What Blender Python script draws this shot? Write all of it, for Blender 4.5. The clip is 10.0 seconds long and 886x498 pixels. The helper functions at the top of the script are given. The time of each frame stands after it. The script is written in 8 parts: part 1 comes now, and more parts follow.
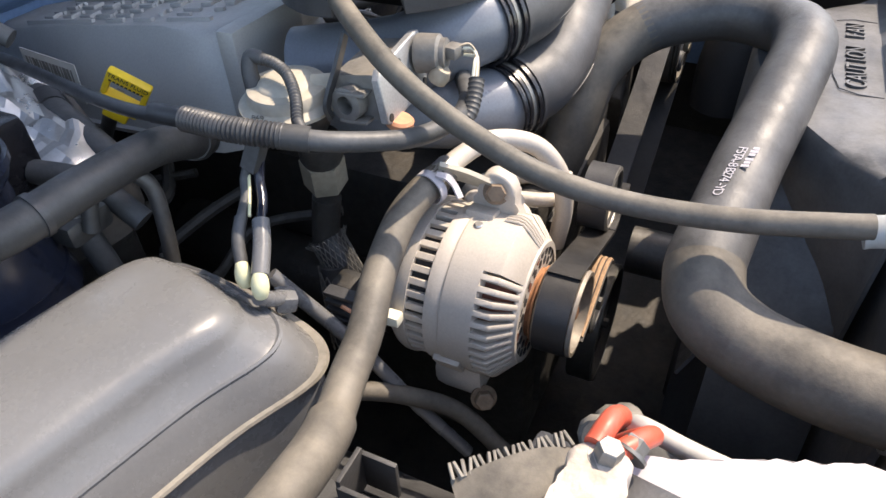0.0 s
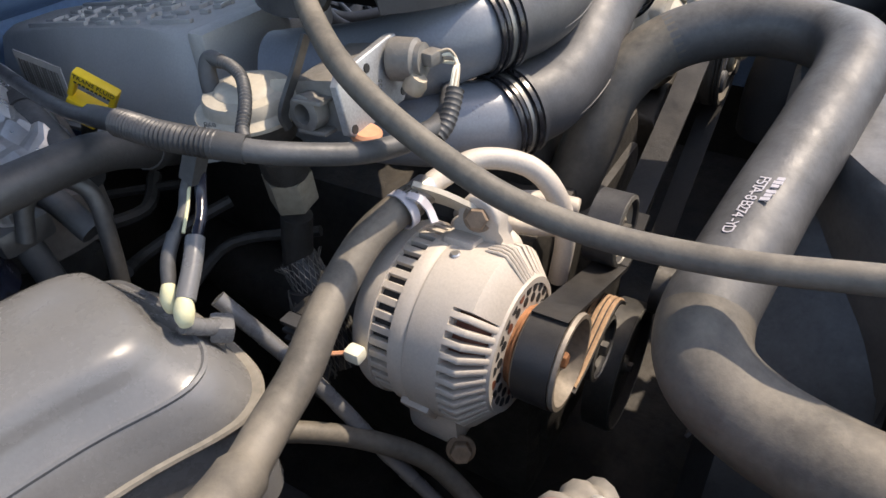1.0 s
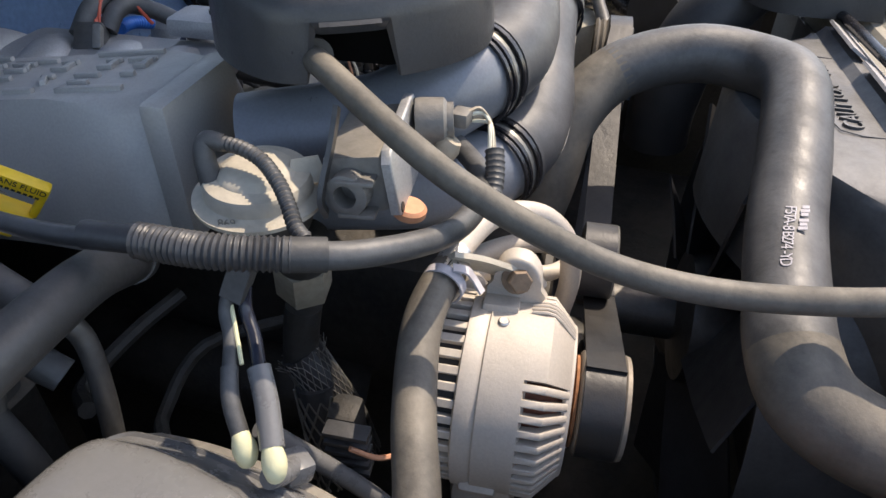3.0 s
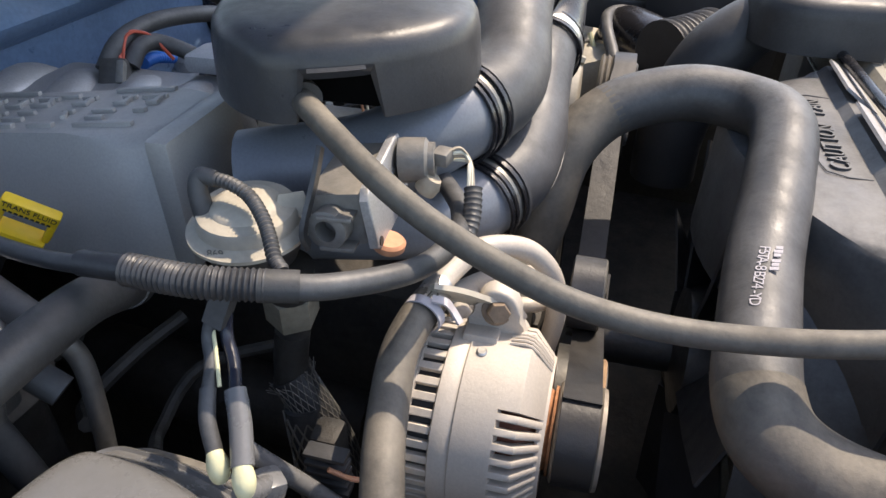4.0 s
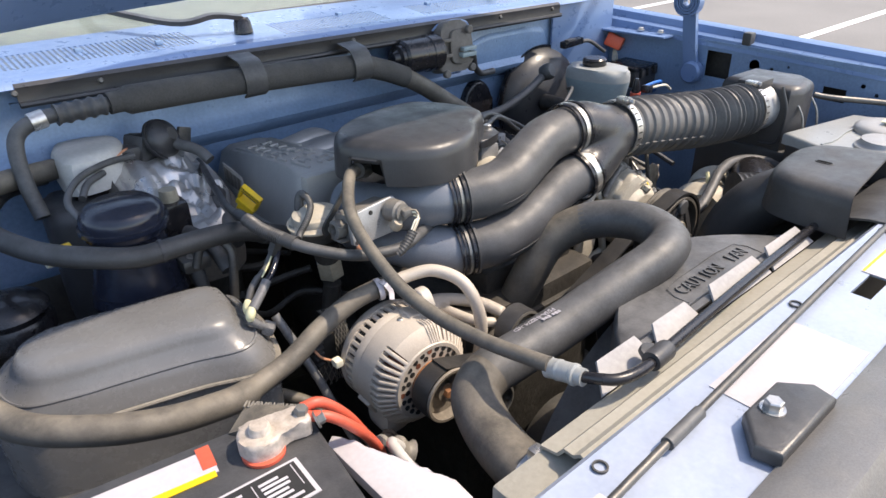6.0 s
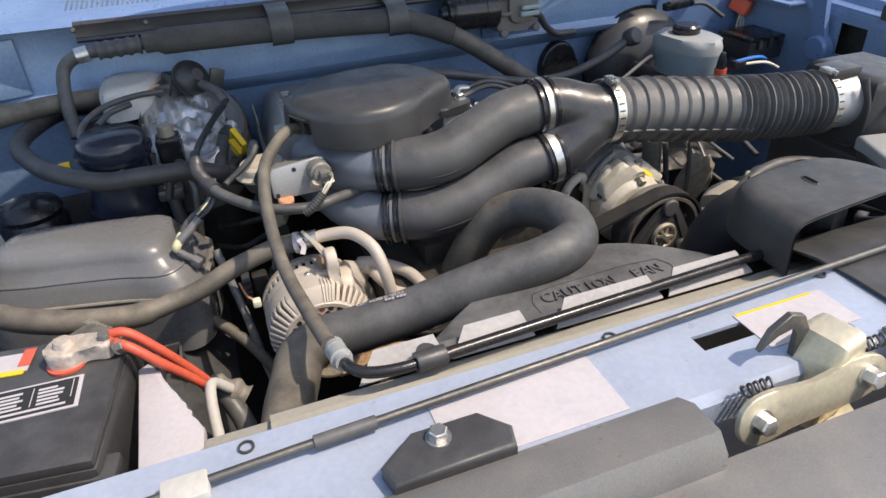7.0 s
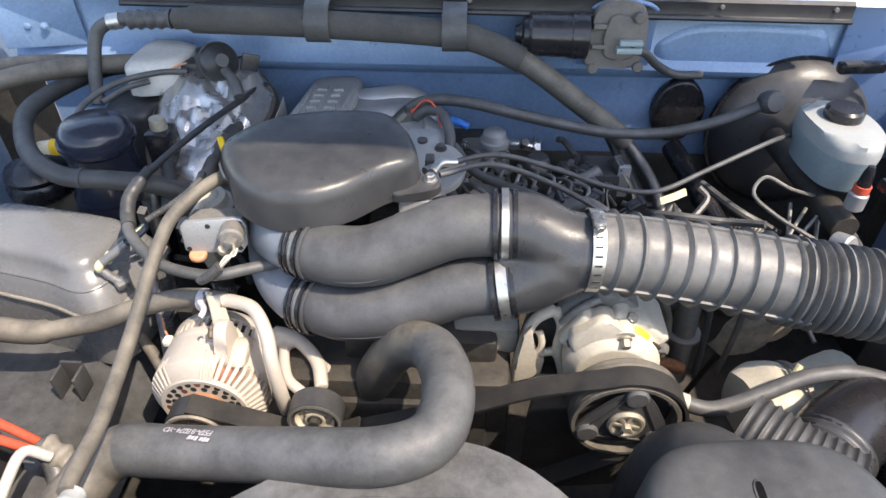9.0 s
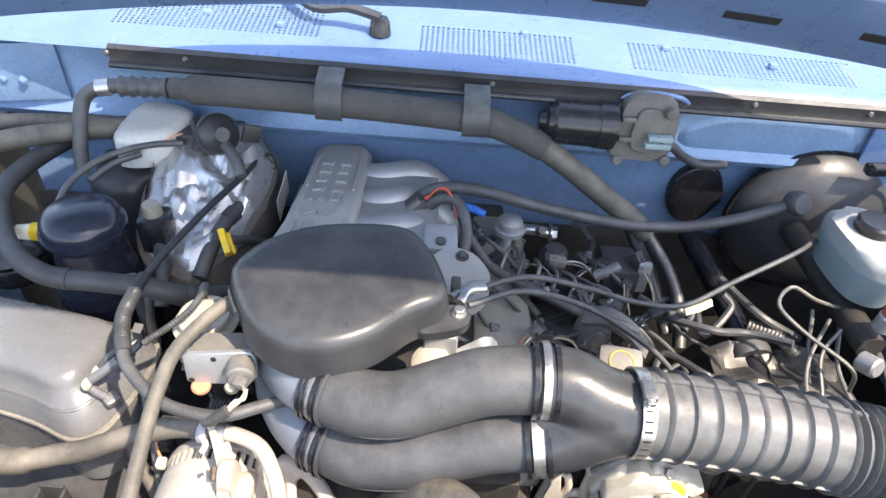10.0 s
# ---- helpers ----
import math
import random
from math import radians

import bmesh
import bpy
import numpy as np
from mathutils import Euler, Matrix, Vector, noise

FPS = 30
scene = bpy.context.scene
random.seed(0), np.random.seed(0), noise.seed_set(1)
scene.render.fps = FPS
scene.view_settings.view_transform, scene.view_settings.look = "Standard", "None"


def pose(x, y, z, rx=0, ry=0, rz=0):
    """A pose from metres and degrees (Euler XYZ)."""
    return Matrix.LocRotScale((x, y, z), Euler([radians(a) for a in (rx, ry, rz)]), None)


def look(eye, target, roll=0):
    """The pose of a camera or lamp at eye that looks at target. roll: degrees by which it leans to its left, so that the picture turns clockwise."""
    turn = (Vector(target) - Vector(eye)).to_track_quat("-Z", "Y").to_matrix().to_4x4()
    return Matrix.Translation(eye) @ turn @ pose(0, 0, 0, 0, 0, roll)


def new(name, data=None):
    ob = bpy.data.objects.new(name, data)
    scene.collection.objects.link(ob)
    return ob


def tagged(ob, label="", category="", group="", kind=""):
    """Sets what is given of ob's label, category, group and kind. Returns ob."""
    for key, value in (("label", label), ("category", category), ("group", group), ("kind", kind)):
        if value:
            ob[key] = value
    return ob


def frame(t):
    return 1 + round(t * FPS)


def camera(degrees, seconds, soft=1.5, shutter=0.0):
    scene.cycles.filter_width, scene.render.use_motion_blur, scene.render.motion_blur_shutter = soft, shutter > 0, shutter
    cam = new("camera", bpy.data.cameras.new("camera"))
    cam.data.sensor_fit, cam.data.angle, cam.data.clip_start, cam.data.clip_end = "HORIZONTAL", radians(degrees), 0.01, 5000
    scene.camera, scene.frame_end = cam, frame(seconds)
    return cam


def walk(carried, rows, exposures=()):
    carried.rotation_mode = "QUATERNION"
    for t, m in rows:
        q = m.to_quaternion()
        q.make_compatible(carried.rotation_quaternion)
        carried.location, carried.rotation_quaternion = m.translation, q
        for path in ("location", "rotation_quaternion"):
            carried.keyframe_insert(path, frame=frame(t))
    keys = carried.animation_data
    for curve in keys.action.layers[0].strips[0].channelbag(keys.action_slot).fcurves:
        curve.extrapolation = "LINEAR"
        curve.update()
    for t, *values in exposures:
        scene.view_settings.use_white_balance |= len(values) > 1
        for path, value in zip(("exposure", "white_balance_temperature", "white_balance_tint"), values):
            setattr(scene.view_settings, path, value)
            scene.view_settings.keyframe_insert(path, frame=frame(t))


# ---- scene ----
cam = camera(67.8, 10.0)
PATH = [
    (0, (0.014, -0.005, 1.3), (1.392, 0.688, 0.027), -2.7),
    (0.5, (0.086, -0.043, 1.27), (1.397, 0.82, 0.032), -4.3),
    (1, (0.092, -0.04, 1.262), (1.42, 0.837, 0.05), -4.1),
    (1.5, (0.092, -0.023, 1.269), (1.468, 0.806, 0.078), -2.9),
    (2, (0.081, 0.051, 1.259), (1.595, 0.592, 0.07), -0.7),
    (2.5, (0.076, 0.125, 1.252), (1.639, 0.452, 0.047), 0.7),
    (2.7, (0.083, 0.14, 1.265), (1.645, 0.449, 0.055), 1.0),
    (4, (0.078, 0.103, 1.297), (1.657, 0.516, 0.142), 0.2),
    (4.5, (0.064, -0.022, 1.36), (1.571, 0.748, 0.293), -1.6),
    (4.7, (0.049, -0.078, 1.386), (1.521, 0.844, 0.395), -2.4),
    (5, (0.026, -0.14, 1.421), (1.49, 0.868, 0.504), -4.0),
    (5.5, (-0.019, -0.265, 1.435), (1.348, 0.896, 0.549), -2.4),
    (5.7, (-0.033, -0.318, 1.444), (1.262, 0.905, 0.536), -1.7),
    (6.8, (0.253, -0.627, 1.469), (0.897, 0.957, 0.431), -2.6),
    (7, (0.347, -0.614, 1.474), (0.896, 0.984, 0.405), -3.1),
    (7.5, (0.534, -0.546, 1.502), (0.855, 1.064, 0.359), -2.4),
    (8, (0.698, -0.495, 1.523), (0.789, 1.153, 0.394), -0.5),
    (8.5, (0.788, -0.462, 1.54), (0.682, 1.154, 0.367), -2.5),
    (9, (0.745, -0.393, 1.586), (0.677, 1.146, 0.31), -0.0),
    (9.5, (0.682, -0.282, 1.636), (0.693, 1.218, 0.312), 3.3),
    (10, (0.662, -0.23, 1.683), (0.698, 1.275, 0.366), 4.7),
]
walk(cam, [(t, look(eye, target, roll)) for t, eye, target, roll in PATH],
     [(0.0, 1.86, 7800, 14), (1.0, 1.56, 7800, 14), (2.5, 1.50, 7800, 14), (4.5, 1.60, 7800, 14), (5.5, 1.63, 7700, 14), (7.0, 1.15, 7700, 13), (7.5, 1.28, 7600, 13), (8.5, 1.81, 7600, 13), (9.5, 2.03, 7600, 13), (10.0, 2.26, 7600, 13)])

# ---- daylight: clear sky, high sun from the front, on the driver's side ----
world = bpy.data.worlds.new("sky")
scene.world = world
world.use_nodes = True
SUN_TO = Vector((0.53, -0.37, 1.0)).normalized()
sky = world.node_tree.nodes.new("ShaderNodeTexSky")
sky.sky_type, sky.sun_disc = "NISHITA", False
sky.sun_elevation = math.asin(SUN_TO.z)
sky.sun_rotation = math.atan2(SUN_TO.x, SUN_TO.y)
world.node_tree.links.new(sky.outputs[0], world.node_tree.nodes["Background"].inputs[0])
world.node_tree.nodes["Background"].inputs[1].default_value = 0.15
sun = new("sun", bpy.data.lights.new("sun", "SUN"))
sun.data.energy, sun.data.angle, sun.data.color = 1.82, radians(0.55), (1.0, 0.95, 0.88)
sun.matrix_world = look(SUN_TO * 10, (0, 0, 0))


# ---- materials ----
def mat(name, base, rough=0.5, metal=0.0, dust=0.0, dirt=(0.30, 0.25, 0.18), vary=0.18, bump=0.15, grain=180.0, coat=0.0, blotch=14.0, spec=0.5):
    """Aged surface: base colour with two scales of variation, dust on what faces up, fine relief."""
    m = bpy.data.materials.new(name)
    m.use_nodes = True
    t = m.node_tree
    n, link = t.nodes, t.links.new
    bsdf = n["Principled BSDF"]
    co = n.new("ShaderNodeTexCoord")
    big = n.new("ShaderNodeTexNoise")
    big.inputs["Scale"].default_value, big.inputs["Detail"].default_value = blotch, 5.0
    fine = n.new("ShaderNodeTexNoise")
    fine.inputs["Scale"].default_value, fine.inputs["Detail"].default_value = grain, 3.0
    for q in (big, fine):
        link(co.outputs["Object"], q.inputs["Vector"])
    add = n.new("ShaderNodeMath")
    add.operation = "ADD"
    link(big.outputs["Fac"], add.inputs[0])
    link(fine.outputs["Fac"], add.inputs[1])
    span = n.new("ShaderNodeMapRange")
    span.inputs[1].default_value, span.inputs[2].default_value = 0.7, 1.3
    span.inputs[3].default_value, span.inputs[4].default_value = 1.0 - vary, 1.0 + vary
    link(add.outputs[0], span.inputs[0])
    tone = n.new("ShaderNodeMix")
    tone.data_type, tone.blend_type = "RGBA", "MULTIPLY"
    tone.inputs["Factor"].default_value = 1.0
    tone.inputs[6].default_value = (*base, 1)
    link(span.outputs[0], tone.inputs[7])
    colour = tone.outputs[2]
    rough_in = None
    if dust:
        geo = n.new("ShaderNodeNewGeometry")
        sep = n.new("ShaderNodeSeparateXYZ")
        link(geo.outputs["Normal"], sep.inputs[0])
        up = n.new("ShaderNodeMapRange")
        up.inputs[1].default_value, up.inputs[2].default_value = -0.3, 1.0
        up.inputs[3].default_value, up.inputs[4].default_value = 0.06, 1.0
        link(sep.outputs[2], up.inputs[0])
        streak = n.new("ShaderNodeTexNoise")
        streak.inputs["Scale"].default_value, streak.inputs["Detail"].default_value, streak.inputs["Roughness"].default_value = 46.0, 9.0, 0.72
        link(co.outputs["Object"], streak.inputs["Vector"])
        both = n.new("ShaderNodeMix")
        both.data_type = "FLOAT"
        both.inputs["Factor"].default_value = 0.55
        link(big.outputs["Fac"], both.inputs[2])
        link(streak.outputs["Fac"], both.inputs[3])
        patch = n.new("ShaderNodeMapRange")
        patch.inputs[1].default_value, patch.inputs[2].default_value = 0.40, 0.64
        patch.inputs[3].default_value, patch.inputs[4].default_value = 0.15 * dust, 1.15 * dust
        link(both.outputs[0], patch.inputs[0])
        amount = n.new("ShaderNodeMath")
        amount.operation = "MULTIPLY"
        link(up.outputs[0], amount.inputs[0])
        link(patch.outputs[0], amount.inputs[1])
        mix = n.new("ShaderNodeMix")
        mix.data_type = "RGBA"
        link(amount.outputs[0], mix.inputs["Factor"])
        link(colour, mix.inputs[6])
        mix.inputs[7].default_value = (*dirt, 1)
        colour = mix.outputs[2]
    link(colour, bsdf.inputs["Base Color"])
    scuff = n.new("ShaderNodeTexNoise")
    scuff.inputs["Scale"].default_value, scuff.inputs["Detail"].default_value, scuff.inputs["Roughness"].default_value = 33.0, 8.0, 0.7
    link(co.outputs["Object"], scuff.inputs["Vector"])
    rr = n.new("ShaderNodeMapRange")
    rr.inputs[1].default_value, rr.inputs[2].default_value = 0.3, 0.7
    rr.inputs[3].default_value, rr.inputs[4].default_value = max(rough - 0.12, 0.03), min(rough + 0.16, 1.0)
    link(scuff.outputs["Fac"], rr.inputs[0])
    link(rr.outputs[0], bsdf.inputs["Roughness"])
    bsdf.inputs["Metallic"].default_value = metal
    bsdf.inputs["Coat Weight"].default_value = coat
    bsdf.inputs["Coat Roughness"].default_value = 0.08
    bsdf.inputs["Specular IOR Level"].default_value = spec
    if bump:
        bp = n.new("ShaderNodeBump")
        bp.inputs["Strength"].default_value, bp.inputs["Distance"].default_value = bump, 0.0012
        link(fine.outputs["Fac"], bp.inputs["Height"])
        dent = n.new("ShaderNodeBump")
        dent.inputs["Strength"].default_value, dent.inputs["Distance"].default_value = min(0.35, 0.1 + bump * 0.5), 0.004
        link(scuff.outputs["Fac"], dent.inputs["Height"])
        link(dent.outputs[0], bp.inputs["Normal"])
        link(bp.outputs[0], bsdf.inputs["Normal"])
    return m


TAN = (0.33, 0.285, 0.22)
GREYD = (0.30, 0.30, 0.30)
RUBBER = mat("aged_black_rubber", (0.050, 0.050, 0.050), 0.50, dust=0.27, dirt=GREYD, grain=260)
# darker copy of the aged rubber, with shade put into its base and dust
SHADED_RUBBER = mat("dark_shaded_rubber", (0.034, 0.034, 0.034), 0.52, dust=0.14, dirt=GREYD, grain=260)
RUBBER_TAN = mat("dusty_rubber_hose", (0.075, 0.068, 0.058), 0.62, dust=0.45, dirt=TAN, grain=220, blotch=22)
FOAM = mat("foam_hose_sleeve", (0.055, 0.054, 0.052), 0.85, dust=0.12, dirt=TAN, bump=0.4, grain=320)
PLASTIC = mat("black_engine_plastic", (0.036, 0.036, 0.038), 0.40, dust=0.12, dirt=GREYD, bump=0.12, grain=500)
PLASTIC_GLOSS = mat("glossy_black_plastic", (0.014, 0.014, 0.017), 0.22, dust=0.03, bump=0.05)
SCOOP = mat("dusty_scoop_plastic", (0.034, 0.034, 0.035), 0.50, dust=0.15, dirt=(0.26, 0.255, 0.25), bump=0.08, grain=500)
PLASTIC_GREY = mat("faded_grey_plastic", (0.148, 0.148, 0.148), 0.25, dust=0.08, dirt=(0.33, 0.32, 0.31), vary=0.06, bump=0.015, grain=400)
DUCT = mat("satin_duct_rubber", (0.056, 0.056, 0.058), 0.50, dust=0.20, dirt=GREYD, grain=500, bump=0.07)
Y_RUBBER = mat("glossy_y_rubber", (0.036, 0.036, 0.038), 0.30, dust=0.10, dirt=GREYD, grain=500, bump=0.04)
RIBBED = mat("dusty_ribbed_rubber", (0.070, 0.070, 0.070), 0.42, dust=0.36, dirt=(0.36, 0.35, 0.34), grain=400, bump=0.06)
SHROUD = mat("shroud_plastic", (0.068, 0.068, 0.068), 0.46, dust=0.34, dirt=GREYD, grain=300)
TRIM = mat("grey_header_plastic", (0.15, 0.15, 0.15), 0.36, dust=0.15, grain=600, bump=0.1)
BLUE = mat("light_blue_metallic_paint", (0.135, 0.225, 0.405), 0.32, metal=0.15, dust=0.05, dirt=(0.46, 0.43, 0.40), vary=0.06, bump=0.02, coat=0.25, grain=900)
BLUE_DULL = mat("dusty_blue_paint", (0.178, 0.285, 0.450), 0.36, metal=0.15, dust=0.10, dirt=(0.38, 0.36, 0.32), vary=0.14, bump=0.04, coat=0.2)
BLUE_RAIL = mat("pale_blue_rail_paint", (0.36, 0.42, 0.53), 0.36, metal=0.15, dust=0.12, dirt=(0.52, 0.48, 0.45), vary=0.08, bump=0.03, coat=0.4)
ALU = mat("cast_aluminium_dusty", (0.54, 0.485, 0.42), 0.6, metal=0.2, dust=0.35, dirt=(0.50, 0.44, 0.36), vary=0.09, bump=0.07, grain=500)
ALU_GREY = mat("grey_cast_aluminium", (0.42, 0.43, 0.44), 0.45, metal=0.55, dust=0.2, dirt=TAN, bump=0.15, grain=600)
PLENUM = mat("painted_plenum_grey", (0.37, 0.365, 0.35), 0.42, metal=0.2, dust=0.16, dirt=(0.42, 0.40, 0.36), vary=0.09, bump=0.04, grain=500)
STEEL = mat("zinc_steel", (0.60, 0.58, 0.55), 0.32, metal=0.9, dust=0.12, dirt=TAN, vary=0.15, bump=0.1)
STEEL_DARK = mat("dark_steel", (0.10, 0.10, 0.10), 0.45, metal=0.7, dust=0.25, dirt=TAN)
RUST = mat("rusty_steel", (0.33, 0.15, 0.07), 0.8, metal=0.2, vary=0.4, bump=0.5)
OLD_BOLT = mat("browned_bolt_steel", (0.24, 0.17, 0.115), 0.6, metal=0.3, dust=0.2, dirt=TAN, vary=0.3)
COPPER = mat("rusty_copper_winding", (0.24, 0.085, 0.05), 0.6, metal=0.4, vary=0.4)
GREASE = mat("grimy_engine_black", (0.026, 0.025, 0.023), 0.6, dust=0.2, dirt=(0.16, 0.12, 0.08), vary=0.4, bump=0.6, grain=120)
BELT = mat("belt_rubber", (0.020, 0.020, 0.021), 0.42, dust=0.08, dirt=TAN)
BELT_RIB = mat("dusty_belt_ribs", (0.40, 0.26, 0.16), 0.8, vary=0.3)
WHITE_NYLON = mat("yellowed_white_nylon", (0.75, 0.72, 0.58), 0.45, vary=0.1, bump=0.05)
WHITE = mat("white_foam_strip", (0.37, 0.362, 0.36), 0.8, vary=0.12, bump=0.2)
TANK = mat("translucent_white_tank", (0.32, 0.335, 0.33), 0.35, dust=0.15, dirt=TAN, vary=0.08, bump=0.05)
TANK_FLUID = mat("fluid_in_tank", (0.25, 0.32, 0.34), 0.35, vary=0.08, bump=0.05)
RADIATOR = mat("dusty_radiator_tank", (0.305, 0.29, 0.245), 0.75, dust=0.4, dirt=(0.37, 0.345, 0.29), vary=0.12, bump=0.25)
YELLOW = mat("yellow_plastic", (0.80, 0.52, 0.02), 0.4, vary=0.08, bump=0.05)
YELLOW_PALE = mat("pale_yellow_plastic", (0.72, 0.68, 0.42), 0.45, vary=0.12)
RED = mat("red_insulation", (0.60, 0.10, 0.055), 0.42, vary=0.12, dust=0.06, bump=0.05)
ORANGE = mat("orange_seal", (0.58, 0.27, 0.15), 0.5, vary=0.15)
BLUE_LOOM = mat("blue_loom", (0.02, 0.18, 0.62), 0.4, vary=0.1)
FOIL = mat("crumpled_foil_wrap", (0.66, 0.645, 0.63), 0.33, metal=0.80, dust=0.60, dirt=(0.27, 0.25, 0.225), vary=0.05, bump=0.0, grain=60, blotch=9.0)
LABEL = mat("white_paper_label", (0.47, 0.445, 0.465), 0.6, vary=0.08, bump=0.02)
CLOTH = mat("tan_heat_shield", (0.40, 0.34, 0.26), 0.6, metal=0.2, dust=0.3, dirt=TAN, vary=0.3, bump=0.4, grain=90)
# near-black for openings: the shade inside them is put into the colour
HOLE_SHADE = mat("hole_shade_black", (0.006, 0.006, 0.006), 0.9, bump=0, spec=0.05)
INK = mat("black_ink", (0.02, 0.02, 0.02), 0.6, bump=0)
COVER = mat("satin_cover_plastic", (0.033, 0.034, 0.037), 0.36, dust=0.11, dirt=GREYD, vary=0.15, bump=0.08, grain=600)
BEIGE = mat("beige_paint", (0.52, 0.47, 0.38), 0.55, dust=0.35, dirt=TAN, vary=0.12, bump=0.2)
ASPHALT = mat("sunlit_asphalt", (0.20, 0.19, 0.178), 0.9, vary=0.18, bump=0.5, grain=60, blotch=0.6)
PAINT_WHITE = mat("road_paint", (0.75, 0.74, 0.72), 0.7, vary=0.12, blotch=3)
CONCRETE = mat("kerb_concrete", (0.55, 0.53, 0.5), 0.9, vary=0.12, blotch=2)
THROTTLE = mat("dark_throttle_casting", (0.165, 0.180, 0.205), 0.36, metal=0.15, dust=0.10, dirt=GREYD, vary=0.10, bump=0.06, grain=500)
SHIELD = mat("grey_beige_shield", (0.50, 0.49, 0.46), 0.5, dust=0.2, dirt=TAN, vary=0.1, bump=0.1)
BRASS = mat("tarnished_brass", (0.33, 0.30, 0.235), 0.5, metal=0.4, dust=0.3, dirt=TAN)
GOLD = mat("yellow_zinc_plate", (0.62, 0.56, 0.42), 0.42, metal=0.55, dust=0.3, dirt=TAN, vary=0.15)
LEAD = mat("corroded_lead", (0.50, 0.45, 0.40), 0.65, metal=0.4, dust=0.4, dirt=(0.45, 0.33, 0.22), vary=0.35, bump=0.6, grain=150)
NAVY = mat("glossy_navy_black", (0.012, 0.016, 0.03), 0.14, dust=0.05, vary=0.2, bump=0.03)
MOTOR_GREY = mat("dusty_motor_casting", (0.115, 0.105, 0.095), 0.6, dust=0.25, dirt=(0.24, 0.21, 0.17), bump=0.3)
BLACK_SHELL = mat("satin_black_shell", (0.020, 0.020, 0.022), 0.38, dust=0.10, dirt=GREYD, vary=0.2, bump=0.06, grain=500)
FLANGE = mat("dull_tan_flange", (0.20, 0.185, 0.16), 0.6, dust=0.25, dirt=TAN, vary=0.3)
TRAY = mat("dark_tray_plastic", (0.040, 0.040, 0.041), 0.52, dust=0.22, dirt=GREYD, grain=300)
PULLEY = mat("dull_pulley_steel", (0.26, 0.225, 0.185), 0.55, metal=0.3, dust=0.2, dirt=TAN, vary=0.25)
SCARLET = mat("bright_red_plastic", (0.86, 0.13, 0.06), 0.4, vary=0.08, bump=0.05)
GEARBOX = mat("dull_grey_gearbox", (0.20, 0.19, 0.175), 0.55, metal=0.2, dust=0.3, dirt=TAN, bump=0.3)
TUBE = mat("dull_steel_tube", (0.24, 0.235, 0.22), 0.42, metal=0.6, dust=0.25, dirt=TAN)
DASH = mat("grey_beige_dashboard", (0.36, 0.355, 0.32), 0.7, vary=0.15)


def glass_material():
    m = bpy.data.materials.new("windscreen_glass")
    m.use_nodes = True
    b = m.node_tree.nodes["Principled BSDF"]
    b.inputs["Transmission Weight"].default_value = 1.0
    b.inputs["Roughness"].default_value = 0.02
    b.inputs["IOR"].default_value = 1.45
    b.inputs["Base Color"].default_value = (0.85, 0.93, 0.90, 1)
    return m


GLASS = glass_material()


# ---- mesh tools ----
def put(name, bm, material, sharp=40):
    me = bpy.data.meshes.new(name)
    bmesh.ops.recalc_face_normals(bm, faces=bm.faces)
    bm.to_mesh(me)
    bm.free()
    for p in me.polygons:
        p.use_smooth = True
    me.set_sharp_from_angle(angle=radians(sharp))
    me.materials.append(material)
    return new(name, me)


def thing(name, base, label, category, group="", kind=""):
    ob = new(name)
    ob.empty_display_size = 0.05
    ob.matrix_basis = Matrix.Translation(base)
    ob["base"] = base
    return tagged(ob, label, category, group, kind)


def part(name, bm, material, parent, label="", sharp=40):
    """One mesh object, in world metres, under a thing or a part."""
    ob = put(name, bm, material, sharp)
    ob.parent = parent
    up, m = parent, Matrix()
    while up is not None:
        m = up.matrix_basis @ m if up.parent is None else m
        up = up.parent
    ob.matrix_parent_inverse = m.inverted() if parent.parent is None else Matrix()
    if parent.parent is not None or parent.type == "MESH":
        ob.matrix_parent_inverse = parent.matrix_basis.inverted()
    return tagged(ob, label)


def single(name, bm, material, label, category, kind="", group="", sharp=40):
    return tagged(put(name, bm, material, sharp), label, category, group, kind)


def curve_points(pts, per=8, closed=False):
    """Catmull-Rom through the points."""
    p = [Vector(q) for q in pts]
    out = []
    n = len(p)
    for i in range(n if closed else n - 1):
        a = p[i - 1] if (i or closed) else p[0] * 2 - p[1]
        b, c = p[i], p[(i + 1) % n]
        d = p[(i + 2) % n] if (i + 2 < n or closed) else c * 2 - b
        for k in range(per):
            t = k / per
            out.append(0.5 * (2 * b + (c - a) * t + (2 * a - 5 * b + 4 * c - d) * t * t + (3 * b - a - 3 * c + d) * t ** 3))
    if not closed:
        out.append(p[-1].copy())
    return out


def frames_along(line):
    """A tangent, normal and binormal at each point, turned as little as possible."""
    res, n = [], None
    for i, q in enumerate(line):
        t = (line[min(i + 1, len(line) - 1)] - line[max(i - 1, 0)]).normalized()
        if n is None:
            n = t.orthogonal().normalized()
        n = (n - t * n.dot(t)).normalized()
        res.append((t, n, t.cross(n)))
    return res


